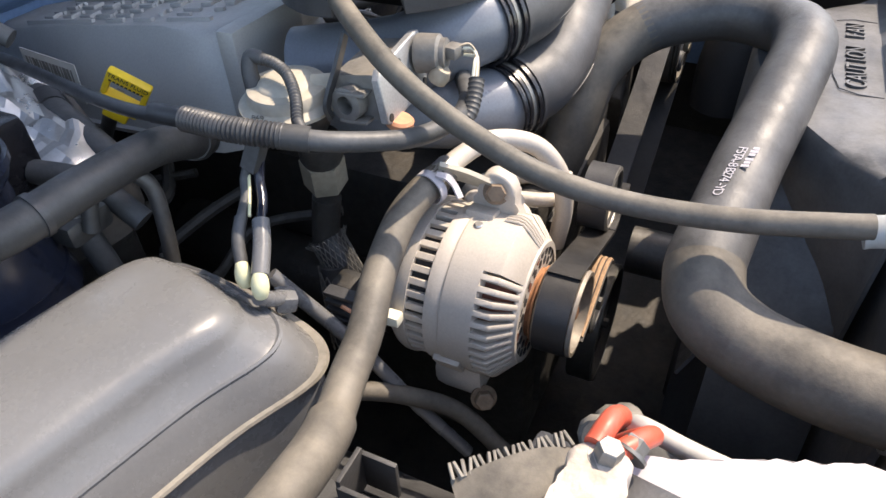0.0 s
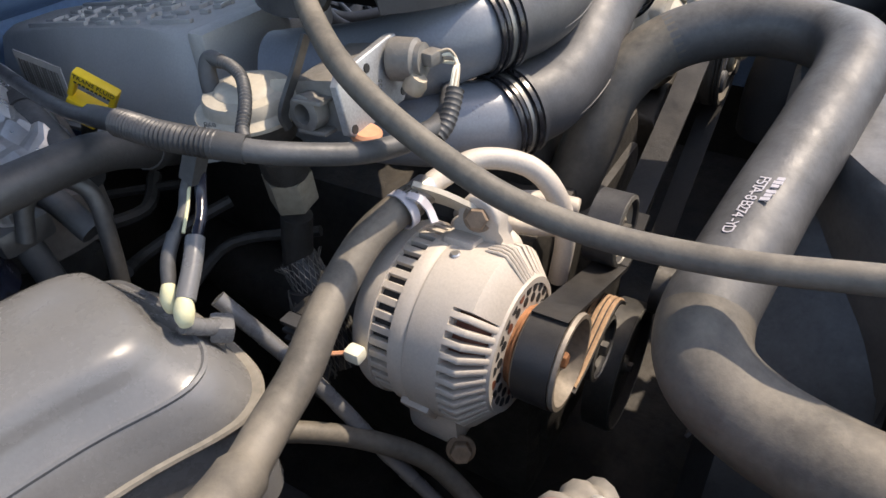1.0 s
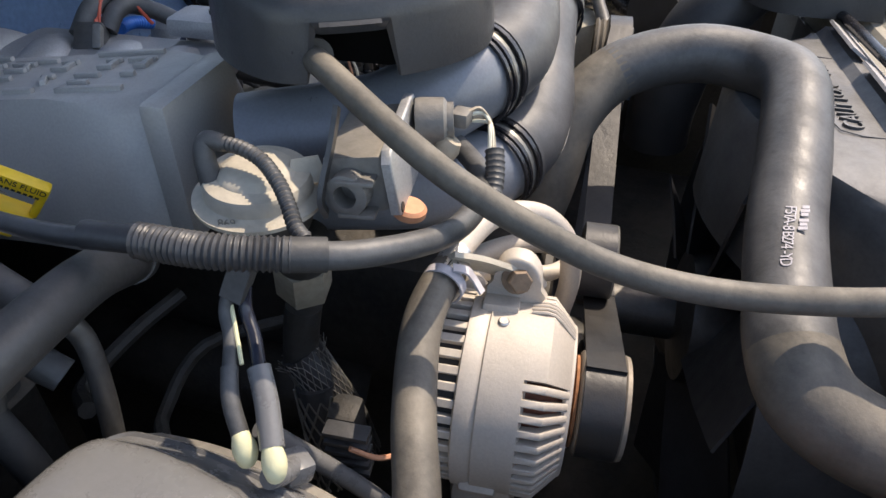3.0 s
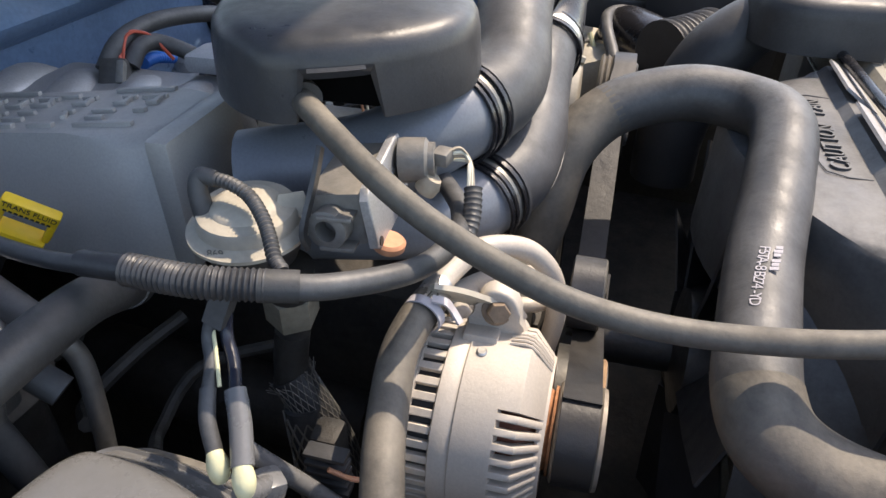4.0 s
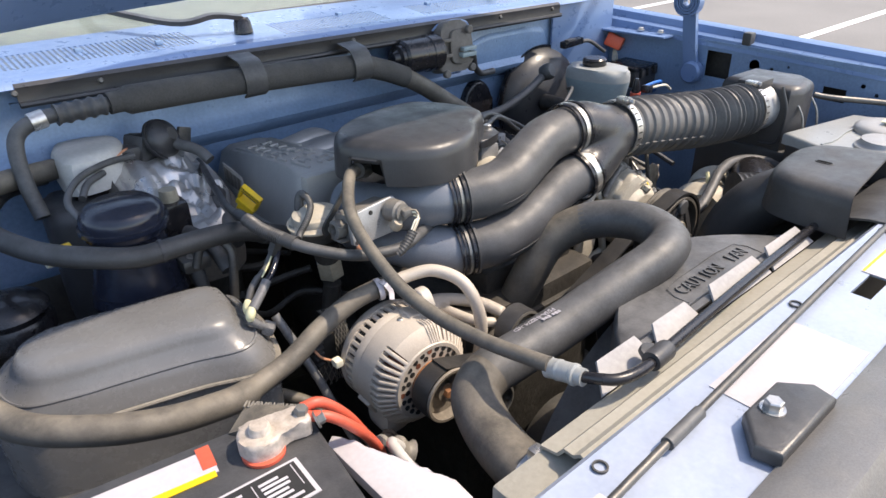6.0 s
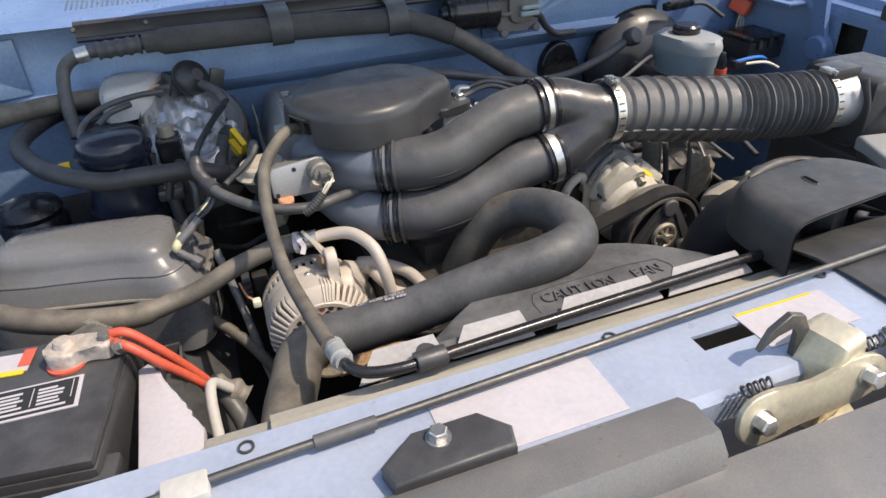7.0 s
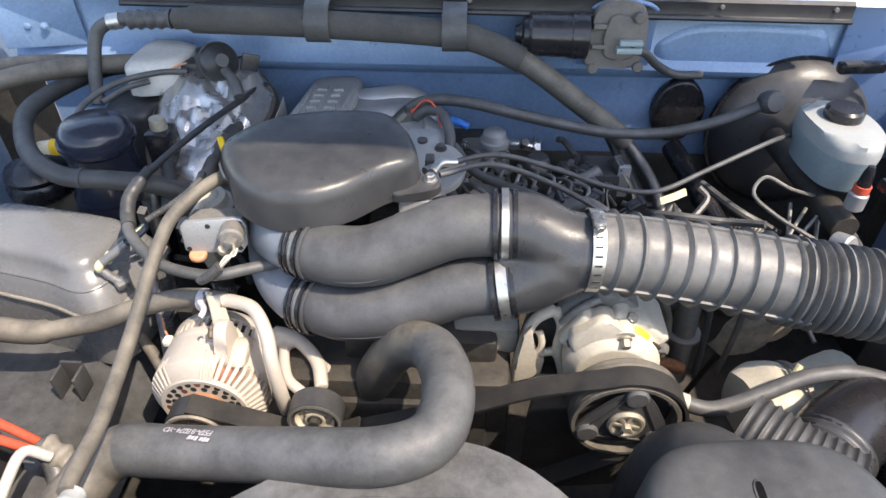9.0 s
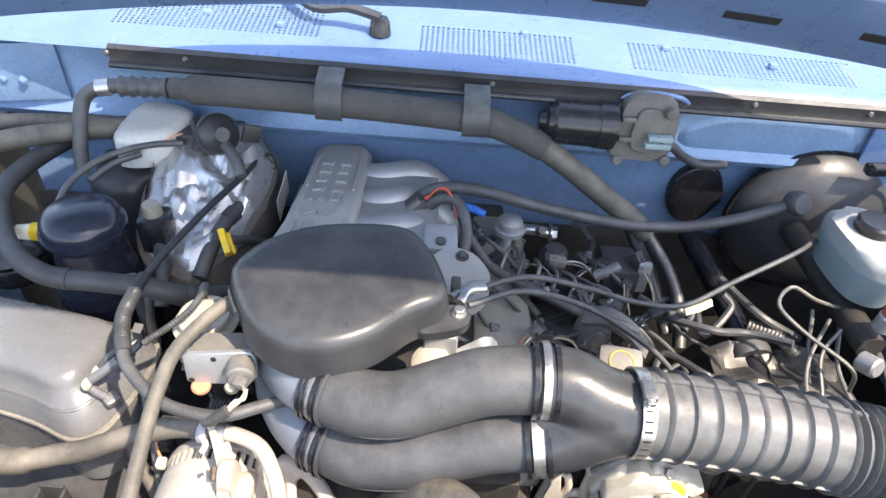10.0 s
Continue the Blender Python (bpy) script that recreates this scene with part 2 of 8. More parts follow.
def sweep(pts, radius, seg=16, per=8, even=0.0, bm=None, caps=True, wall=0.0):
    """A tube along the points; radius is a number or a function of the arc length and the whole length."""
    bm = bm or bmesh.new()
    line = curve_points(pts, per)
    if even:
        acc = [0.0]
        for a, b in zip(line, line[1:]):
            acc.append(acc[-1] + (b - a).length)
        total, res, j = acc[-1], [], 0
        count = max(int(total / even), 2)
        for k in range(count + 1):
            s = total * k / count
            while j < len(acc) - 2 and acc[j + 1] < s:
                j += 1
            f = (s - acc[j]) / max(acc[j + 1] - acc[j], 1e-9)
            res.append(line[j].lerp(line[j + 1], min(f, 1)))
        line = res
    s, rings, total = 0.0, [], sum((b - a).length for a, b in zip(line, line[1:]))
    for i, (q, (t, n, b)) in enumerate(zip(line, frames_along(line))):
        if i:
            s += (q - line[i - 1]).length
        r = radius(s, total) if callable(radius) else radius
        rings.append([bm.verts.new(q + n * (r * math.cos(2 * math.pi * k / seg)) + b * (r * math.sin(2 * math.pi * k / seg))) for k in range(seg)])
    for a, b in zip(rings, rings[1:]):
        for k in range(seg):
            bm.faces.new((a[k], a[(k + 1) % seg], b[(k + 1) % seg], b[k]))
    if caps:
        bm.faces.new(rings[0][::-1])
        bm.faces.new(rings[-1])
    return bm


def ribs(base, depth, pitch, share=0.5, start=0.0, stop=1e9):
    """A radius with raised rings every pitch metres."""
    def radius(s, total):
        if s < start or s > min(stop, total):
            return base
        return base + depth * (0.5 + 0.5 * math.cos(2 * math.pi * (s - start) / pitch)) ** (1 / share)
    return radius


def axis_matrix(at, way):
    return Matrix.Translation(at) @ Vector(way).to_track_quat("Z", "Y").to_matrix().to_4x4()


def lathe(profile, at, way=(0, 0, 1), seg=32, bm=None):
    """Revolve (radius, height) pairs about the axis that starts at `at`."""
    bm = bm or bmesh.new()
    m = axis_matrix(at, way)
    rings = []
    for r, h in profile:
        if r < 1e-6:
            rings.append([bm.verts.new(m @ Vector((0, 0, h)))])
        else:
            rings.append([bm.verts.new(m @ Vector((r * math.cos(2 * math.pi * k / seg), r * math.sin(2 * math.pi * k / seg), h))) for k in range(seg)])
    for a, b in zip(rings, rings[1:]):
        for k in range(seg):
            q = [a[k % len(a)], a[(k + 1) % len(a)], b[(k + 1) % len(b)], b[k % len(b)]]
            q = list(dict.fromkeys(q))
            if len(q) > 2:
                bm.faces.new(q)
    return bm


def disc(at, way, r, h, bevel=0.0, seg=24, bm=None):
    b = min(bevel, r * 0.5, h * 0.5)
    prof = [(0, 0), (r - b, 0), (r, b), (r, h - b), (r - b, h), (0, h)] if b else [(0, 0), (r, 0), (r, h), (0, h)]
    return lathe(prof, at, way, seg, bm)


def hexbolt(at, way, r, h, bm=None):
    bm = lathe([(0, 0), (r * 1.35, 0), (r * 1.35, h * 0.2), (0, h * 0.2)], at, way, 20, bm)
    return lathe([(0, h * 0.2), (r, h * 0.2), (r, h * 0.9), (r * 0.86, h), (0, h)], at, way, 6, bm)


def block(c, s, bevel=0.0, turn=(0, 0, 0), bm=None, seg=2):
    """A bevelled box: centre, size, turn in degrees."""
    bm = bm or bmesh.new()
    m = pose(*c, *turn) @ Matrix.Diagonal((*s, 1))
    made = bmesh.ops.create_cube(bm, size=1, matrix=m)["verts"]
    if bevel:
        edges = {e for v in made for e in v.link_edges}
        bmesh.ops.bevel(bm, geom=list(edges), offset=bevel, segments=seg, affect="EDGES", profile=0.6)
    return bm


def prism(outline, z0, z1, bevel=0.0, seg=3, crown=None, m=None, bm=None, both=False, draft=1.0):
    """An outline of (x, y) pulled up from z0 to z1, the top edge rounded."""
    bm = bm or bmesh.new()
    cx, cy = sum(p[0] for p in outline) / len(outline), sum(p[1] for p in outline) / len(outline)
    lo = [bm.verts.new((cx + (x - cx) * draft, cy + (y - cy) * draft, z0)) for x, y in outline]
    hi = [bm.verts.new((x, y, z1)) for x, y in outline]
    n = len(lo)
    for k in range(n):
        bm.faces.new((lo[k], lo[(k + 1) % n], hi[(k + 1) % n], hi[k]))
    top = bm.faces.new(hi)
    bot = bm.faces.new(lo[::-1])
    if bevel:
        edges = list(top.edges) + (list(bot.edges) if both else [])
        bmesh.ops.bevel(bm, geom=edges, offset=bevel, segments=seg, affect="EDGES", profile=0.5)
    if m is not None:
        bm.transform(m)
    return bm


def smooth_outline(pts, per=5):
    return [(q.x, q.y) for q in curve_points([(x, y, 0) for x, y in pts], per, closed=True)]


def sheet(rows, thick=0.0, bm=None):
    """A surface through rows of points, with a thickness along its normals."""
    bm = bm or bmesh.new()
    grid = [[bm.verts.new(p) for p in r] for r in rows]
    for a, b in zip(grid, grid[1:]):
        for k in range(len(a) - 1):
            bm.faces.new((a[k], a[k + 1], b[k + 1], b[k]))
    if thick:
        bmesh.ops.recalc_face_normals(bm, faces=bm.faces)
        bmesh.ops.solidify(bm, geom=list(bm.faces), thickness=thick)
    return bm


def along_x(profile, x0, x1, thick=0.0, steps=1):
    """A (y, z) profile pulled along x."""
    xs = [x0 + (x1 - x0) * k / steps for k in range(steps + 1)]
    return sheet([[(x, y, z) for y, z in profile] for x in xs], thick)


def holed(us, vs, holes, place, thick):
    """A panel over the lines us, vs with rectangular holes left out; place maps (u, v) to a point."""
    us = sorted(set(us) | {h[k] for h in holes for k in (0, 1)})
    vs = sorted(set(vs) | {h[k] for h in holes for k in (2, 3)})
    bm = bmesh.new()
    grid = {(u, v): bm.verts.new(place(u, v)) for u in us for v in vs}
    for a, b in zip(us, us[1:]):
        for c, d in zip(vs, vs[1:]):
            mu, mv = (a + b) / 2, (c + d) / 2
            if not any(h[0] < mu < h[1] and h[2] < mv < h[3] for h in holes):
                bm.faces.new((grid[a, c], grid[b, c], grid[b, d], grid[a, d]))
    bmesh.ops.delete(bm, geom=[v for v in bm.verts if not v.link_faces], context="VERTS")
    bmesh.ops.recalc_face_normals(bm, faces=bm.faces)
    bmesh.ops.solidify(bm, geom=list(bm.faces), thickness=thick)
    return bm


def strap(pts, width, thick, way, bm=None, per=6):
    """A flat band along the points; its width lies along `way`."""
    bm = bm or bmesh.new()
    line = curve_points(pts, per)
    w = Vector(way).normalized()
    rings = []
    for q, (t, n, b) in zip(line, frames_along(line)):
        a = (w - t * w.dot(t)).normalized()
        c = t.cross(a)
        rings.append([bm.verts.new(q + a * (i * width / 2) + c * (j * thick / 2)) for i, j in ((-1, -1), (1, -1), (1, 1), (-1, 1))])
    for a, b in zip(rings, rings[1:]):
        for k in range(4):
            bm.faces.new((a[k], a[(k + 1) % 4], b[(k + 1) % 4], b[k]))
    bm.faces.new(rings[0][::-1])
    bm.faces.new(rings[-1])
    return bm


def ring_band(at, way, r, width, thick, bm=None, seg=32):
    return lathe([(r, -width / 2), (r + thick, -width / 2), (r + thick, width / 2), (r, width / 2), (r, -width / 2)], at, way, seg, bm)


def lettering(name, text, size, m, material, parent, depth=0.001, align="CENTER", spacing=1.0):
    cu = bpy.data.curves.new(name, "FONT")
    cu.body, cu.size, cu.extrude, cu.align_x, cu.align_y, cu.space_character = text, size, depth, align, "CENTER", spacing
    ob = bpy.data.objects.new(name, cu)
    me = bpy.data.meshes.new_from_object(ob)
    bpy.data.objects.remove(ob)
    me.transform(m)
    me.materials.clear()
    me.materials.append(material)
    ob = new(name, me)
    ob.parent = parent
    ob.matrix_parent_inverse = parent.matrix_basis.inverted()
    return ob


def loft(outline, rings, floor=None, cap=True, thick=0.0, bm=None):
    """Shrunken or widened copies of an outline, (inset, z) from the top down, joined by faces; floor gives the last ring's height at a point."""
    bm = bm or bmesh.new()
    xs, ys = [p[0] for p in outline], [p[1] for p in outline]
    cx, cy, hx, hy = (min(xs) + max(xs)) / 2, (min(ys) + max(ys)) / 2, (max(xs) - min(xs)) / 2, (max(ys) - min(ys)) / 2
    loops = []
    for i, (d, z) in enumerate(rings):
        last = i == len(rings) - 1
        loops.append([bm.verts.new((cx + (x - cx) * (hx - d) / hx, cy + (y - cy) * (hy - d) / hy, floor(x, y) if floor and last else z)) for x, y in outline])
    n = len(outline)
    for a, b in zip(loops, loops[1:]):
        for k in range(n):
            bm.faces.new((a[k], b[k], b[(k + 1) % n], a[(k + 1) % n]))
    if cap:
        mid = bm.verts.new((cx, cy, rings[0][1]))
        for k in range(n):
            bm.faces.new((mid, loops[0][k], loops[0][(k + 1) % n]))
    if thick:
        bmesh.ops.recalc_face_normals(bm, faces=bm.faces)
        bmesh.ops.solidify(bm, geom=list(bm.faces), thickness=thick)
    return bm


def fuse(ob, voxel=0.003, rounds=8):
    """Let overlapping castings grow into one smooth skin."""
    r = ob.modifiers.new("skin", "REMESH")
    r.mode, r.voxel_size, r.use_smooth_shade = "VOXEL", voxel, True
    s = ob.modifiers.new("soften", "SMOOTH")
    s.factor, s.iterations = 0.5, rounds
    return ob

# ---- ground and car park ----
bm = bmesh.new()
bmesh.ops.create_grid(bm, x_segments=2, y_segments=2, size=400)
single("ground", bm, ASPHALT, "sun-bleached grey asphalt of a parking lot", "asphalt", "structure")
for k in range(-3, 6):
    single("parking_line", block((9.9, 2.61 + 2.55 * k, 0.004), (4.4, 0.11, 0.006)), PAINT_WHITE, "white painted parking bay line on asphalt", "road marking", group="parking lines")
single("parking_line", block((12.35, 4.0, 0.005), (0.16, 40, 0.007)), PAINT_WHITE, "long white line across the bay ends", "road marking", group="parking lines")
single("kerb", block((15.2, 4.0, 0.06), (0.35, 60, 0.14), 0.02), CONCRETE, "pale concrete kerb beside the parking lot", "kerb", "structure")

# ---- body shell ----
CX = 0.72
cowl = thing("cowl", (CX, 0.8, 1.2), "light blue painted cowl with perforated air grilles", "car body", kind="structure")


def lean(x):
    """The body stands a little lower on the driver's side."""
    return 0.019 - 0.0105 * (x - 0.15)


def leaned(bm):
    for v in bm.verts:
        v.co.z += lean(v.co.x)
    return bm


def cowl_place(u, v):
    bow = -0.05 * ((u - CX) / 0.75) ** 2
    return (u, 0.732 + v + bow * v / 0.2, 1.210 + 0.13 * v + lean(u) * (1 - 0.5 * v / 0.215))


GRILLES = [(0.13, 0.46, 0.05, 0.145), (0.62, 0.875, 0.03, 0.115), (0.965, 1.34, 0.03, 0.115)]
part("panel", holed([-0.06 + 0.1 * k for k in range(16)], [0, 0.02, 0.16, 0.215], GRILLES, cowl_place, 0.002), BLUE, cowl)
part("lip", leaned(along_x([(0.715, 1.198), (0.722, 1.207), (0.735, 1.211), (0.742, 1.205)], -0.08, 1.5, 0.003, 8)), BLUE, cowl)
for g in GRILLES:
    bm, step = bmesh.new(), 0.0085
    nu, nv = int((g[1] - g[0]) / step), int((g[3] - g[2]) / step)
    for i in range(nu):
        for j in range(nv):
            a, c = g[0] + (g[1] - g[0]) * i / nu, g[2] + (g[3] - g[2]) * j / nv
            du, dv = (g[1] - g[0]) / nu, (g[3] - g[2]) / nv
            o = [bm.verts.new(cowl_place(a + du * x, c + dv * y)) for x, y in ((0, 0), (1, 0), (1, 1), (0, 1))]
            p = [bm.verts.new(cowl_place(a + du * x, c + dv * y)) for x, y in ((0.24, 0.24), (0.76, 0.24), (0.76, 0.76), (0.24, 0.76))]
            for k in range(4):
                bm.faces.new((o[k], o[(k + 1) % 4], p[(k + 1) % 4], p[k]))
    bmesh.ops.remove_doubles(bm, verts=bm.verts, dist=0.0002)
    part("grille", bm, BLUE, cowl, "perforated blue sheet")
part("drip_tray", block((0.76, 0.85, 1.185), (1.24, 0.19, 0.006)), BLUE_DULL, cowl)
for x, y in ((0.395, 0.805), (0.795, 0.845), (1.03, 0.83), (1.2, 0.795), (0.27, 0.83)):
    part("clip", block((x, y, 1.226 + 0.7 * lean(x)), (0.012, 0.012, 0.008), 0.002), BLUE_DULL, cowl)

fire = thing("firewall", (CX, 0.78, 0.9), "blue painted firewall pressing with a step", "car body", kind="structure")
bm = along_x([(0.735, 1.202), (0.768, 1.190), (0.770, 1.09), (0.752, 1.068), (0.756, 1.06), (0.80, 1.035), (0.80, 0.4)], -0.1, 1.60, 0.003, 8)
for v in bm.verts:
    v.co.z += lean(v.co.x) * min(1.0, max(0.0, (v.co.z - 0.9) / 0.3))
part("panel", bm, BLUE_DULL, fire)
part("motor_hump", sweep([(0.945, 0.718, 1.196), (0.965, 0.710, 1.207), (1.0, 0.707, 1.211), (1.035, 0.710, 1.205), (1.055, 0.718, 1.192)], 0.004, 10, 6), BLUE, fire, "blue pressing bowed round the motor")
seal = part("cowl_seal", leaned(along_x([(0.722, 1.206), (0.713, 1.200), (0.7145, 1.186), (0.712, 1.176), (0.708, 1.178)], 0.147, 1.37, 0.004, 8)), BLACK_SHELL, fire, "black rubber seal strip")
part("seal_pipe", leaned(sweep([(0.147, 0.710, 1.175), (0.7, 0.710, 1.175), (1.37, 0.710, 1.175)], 0.005, 8, 2)), BLACK_SHELL, fire)
for x in (0.145, 0.265, 0.50, 0.74, 1.155, 1.34):
    part("seal_screw", lathe([(0, 0), (0.0048, 0), (0.0048, 0.002), (0.003, 0.004), (0, 0.004)], (x, 0.714, 1.192 + lean(x)), (0, -1, 0.25), 12), STEEL_DARK, fire)
part("wing_plate", block((-0.03, 0.745, 1.15), (0.14, 0.006, 0.10), 0.002, (0, 0, 12)), BLUE_DULL, fire)
for x in (-0.05, -0.02):
    part("bolt", hexbolt((x, 0.74, 1.14), (0, -1, 0), 0.006, 0.006), BLUE_DULL, fire)
part("end_plate", block((1.50, 0.74, 1.08), (0.22, 0.008, 0.26), 0.003, (0, 0, -8)), BLUE, fire)

# windscreen, dashboard behind it, wiper
ws = thing("windscreen", (CX, 1.05, 1.25), "tinted windscreen glass with a black rubber edge", "windscreen", kind="structure")
part("glass", sheet([[(CX + 0.78 * a, 0.952 - 0.07 * a * a + 0.46 * v, 1.236 + 0.40 * v) for a in [k / 6 - 1 for k in range(13)]] for v in (0, 0.5, 1)], 0.005), GLASS, ws)
part("edge_seal", sweep([(CX + 0.78 * a, 0.948 - 0.07 * a * a, 1.238) for a in [k / 6 - 1 for k in range(13)]], 0.008, 8, 2), RUBBER, ws)
single("dashboard", block((CX, 1.35, 1.14), (1.5, 0.7, 0.2), 0.05), DASH, "beige padded dashboard seen through the glass", "dashboard")
single("cab", along_x([(1.7, 1.2), (1.9, 1.7), (3.0, 1.72), (3.2, 1.2), (3.2, 0.5)], -0.1, 1.54, 0.01), BLUE, "light blue cab of the pickup truck", "car body", "structure")


def wiper(x, y, z, tip):
    w = thing("wiper", (x, y, z), "black windscreen wiper arm on a pivot", "wiper", "wipers")
    part("pivot", lathe([(0, 0), (0.018, 0), (0.016, 0.02), (0.012, 0.028), (0, 0.03)], (x, y, z), (0, 0.1, 1), 20), PLASTIC_GLOSS, w)
    part("arm", strap([(x, y, z + 0.028), (x - 0.05, y + 0.01, z + 0.036), (x - 0.12, y + 0.03, z + 0.03), tip], 0.018, 0.008, (0.2, 1, 0.1)), PLASTIC, w)
    part("blade", strap([(tip[0] + 0.12, tip[1] - 0.01, tip[2] + 0.0), (tip[0] - 0.25, tip[1] + 0.05, tip[2] + 0.02)], 0.012, 0.014, (0, 1, 0.3)), RUBBER, w)
    return w


wiper(0.556, 0.805, 1.232, (0.33, 0.975, 1.290))

# hood, propped open
blade = thing("wiper", (0.81, 1.05, 1.27), "long black wiper blade resting on the glass", "wiper", "wipers")
part("blade", strap([(0.80, 0.985, 1.285), (1.0, 0.985, 1.280), (1.24, 0.965, 1.268)], 0.012, 0.012, (0, 1, 0.3)), RUBBER, blade)
part("arm", strap([(1.02, 0.978, 1.288), (1.20, 0.93, 1.262), (1.34, 0.88, 1.245)], 0.014, 0.007, (0.2, 1, 0.1)), PLASTIC, blade)
hood = thing("hood", (CX, 0.71, 1.32), "light blue hood standing open, its underside with slots", "hood", kind="structure")
HT, HL = radians(45.7), 1.09


def hood_at(a, s, lift=0.0):
    """a: -1 to 1 across, s: metres from the rear edge, lift: outwards."""
    y0 = 0.71 - 0.16 * a * a * (1 - s / HL)
    out = lift + 0.02 * math.sin(min(s / HL, 1) * math.pi)
    return (CX + 0.80 * a, y0 - s * math.cos(HT) + out * math.sin(HT), 1.32 - 0.02 * a * a + s * math.sin(HT) + out * math.cos(HT))


AA = [k / 8 - 1 for k in range(17)]
part("skin", sheet([[hood_at(a, s, 0.024) for a in AA] for s in (0.004, 0.1, 0.3, 0.6, 0.9, HL)], 0.003), BLUE, hood)
part("inner_frame", sheet([[hood_at(a, s, l) for a in AA] for s, l in ((0.003, 0.020), (0.0, 0.002), (0.012, 0.0), (0.14, 0.0), (0.16, 0.020))], 0.002), BLUE, hood)
part("front_frame", sheet([[hood_at(a, s, l) for a in AA] for s, l in ((0.92, 0.018), (0.94, 0.0), (1.07, 0.0), (HL, 0.020))], 0.002), BLUE, hood)
for k in range(9):
    a = -0.86 + k * 0.215
    p, q = Vector(hood_at(a - 0.045, 0.065, -0.002)), Vector(hood_at(a + 0.045, 0.065, -0.002))
    part("slot", strap([p, (p + q) / 2, q], 0.018, 0.002, (0, -math.cos(HT), math.sin(HT))), INK, hood, "dark slot in the pressing")

# fenders
def fender(side):
    s = 1 if side else -1
    x = lambda d: CX + s * d
    f = thing("fender", (x(0.92), 0.3, 0.8), "light blue fender with a holed inner panel", "car body", "fenders", "structure")
    holes = [(0.365, 0.430, 1.030, 1.094), (0.09, 0.14, 1.03, 1.06), (-0.05, 0.0, 1.038, 1.088), (0.20, 0.235, 1.04, 1.055)] if side else []
    part("inner_panel", holed([-0.35, 0.9], [0.62, 1.118], holes, lambda u, v: (x(0.90), u, v + (0.02 * (u - 0.3))), 0.003), BLUE_DULL, f)
    part("top", sheet([[(x(d), y, z + 0.045 * (y - 0.3)) for d, z in ((0.895, 1.10), (0.90, 1.122), (0.925, 1.125), (0.93, 1.142), (0.95, 1.148), (0.985, 1.135), (1.0, 1.09), (1.0, 0.6))] for y in (-0.45, 0.0, 0.4, 0.95)], 0.003), BLUE, f)
    part("dark_liner", block((x(0.935), 0.3, 0.95), (0.01, 1.2, 0.28)), GREASE, f)
    if side:
        part("hole_rim", ring_band((x(0.90) - 0.002, 0.305, 1.078), (1, 0, 0), 0.013, 0.004, 0.002), BLUE_DULL, f)
        part("round_hole", disc((x(0.90) - 0.003, 0.305, 1.078), (1, 0, 0), 0.013, 0.002), INK, f, "dark round hole")
        for y, z, r in ((0.262, 1.075, 0.004), (0.225, 1.085, 0.003), (0.185, 1.05, 0.008), (0.165, 1.052, 0.004), (0.06, 1.07, 0.005), (0.03, 1.055, 0.004), (0.30, 1.03, 0.005), (0.02, 1.09, 0.003)):
            part("small_hole", disc((x(0.90) - 0.003, y, z), (1, 0, 0), r, 0.002, 0, 14), INK, f, "small dark hole")
        part("rubber_stop", block((x(0.905), 0.335, 1.135), (0.024, 0.022, 0.03), 0.004), RUBBER, f)
        part("rubber_stop", block((x(0.905), -0.06, 1.117), (0.02, 0.02, 0.024), 0.004), RUBBER, f)
        for y in (0.74, 0.62, 0.56):
            part("bolt", hexbolt((x(0.88), y, 1.125), (0, 0, 1), 0.007, 0.007), STEEL, f)
        part("rear_flange", block((x(0.875), 0.66, 1.118), (0.05, 0.26, 0.006), 0.002), BLUE, f)
    return f


fender(True)
fender(False)
single("front_wall", block((CX, -0.62, 0.72), (1.9, 0.06, 0.5), 0.02), TRIM, "grey plastic front face under the header", "car body", "structure")
hinge = thing("hood_counterbalance", (1.60, 0.47, 1.03), "light blue hood hinge arm with a coiled spring", "hinge")
part("arm", strap([(1.60, 0.455, 1.04), (1.60, 0.47, 1.10), (1.60, 0.485, 1.2)], 0.035, 0.012, (0, 1, 0)), BLUE, hinge)
part("pivot", disc((1.585, 0.455, 1.04), (1, 0, 0), 0.028, 0.03, 0.005), BLUE, hinge)
for r in (0.012, 0.019, 0.026, 0.033):
    part("coil", lathe([(r - 0.0025, 0), (r + 0.0025, 0), (r + 0.0025, 0.022), (r - 0.0025, 0.022), (r - 0.0025, 0)], (1.58, 0.487, 1.21), (1, 0, 0), 32), BLUE, hinge)
part("link", strap([(1.56, 0.80, 1.13), (1.55, 0.72, 1.22), (1.5, 0.57, 1.31)], 0.03, 0.008, (1, 0, 0)), BLUE_DULL, hinge)

# ---- radiator support, radiator, header ----
rail = thing("radiator_support", (CX, -0.26, 1.0), "pale blue painted radiator support rail across the bay", "car body", kind="structure")
part("top", holed([-0.1 + 0.1 * k for k in range(18)], [-0.315, -0.212], [(0.705, 0.765, -0.272, -0.252), (0.19, 0.22, -0.295, -0.28)], lambda u, v: (u, v, 1.074), 0.004), BLUE_RAIL, rail)
part("back_lip", along_x([(-0.212, 1.074), (-0.206, 1.068), (-0.205, 1.03)], -0.1, 1.6, 0.003), BLUE_RAIL, rail)
part("front_lip", along_x([(-0.315, 1.074), (-0.322, 1.066), (-0.325, 0.9)], -0.1, 1.6, 0.003), BLUE_RAIL, rail)
for x in (0.638, 0.885, 0.31):
    part("rivet_hole", ring_band((x, -0.224, 1.0755), (0, 0, 1), 0.005, 0.002, 0.0015, seg=16), STEEL_DARK, rail)
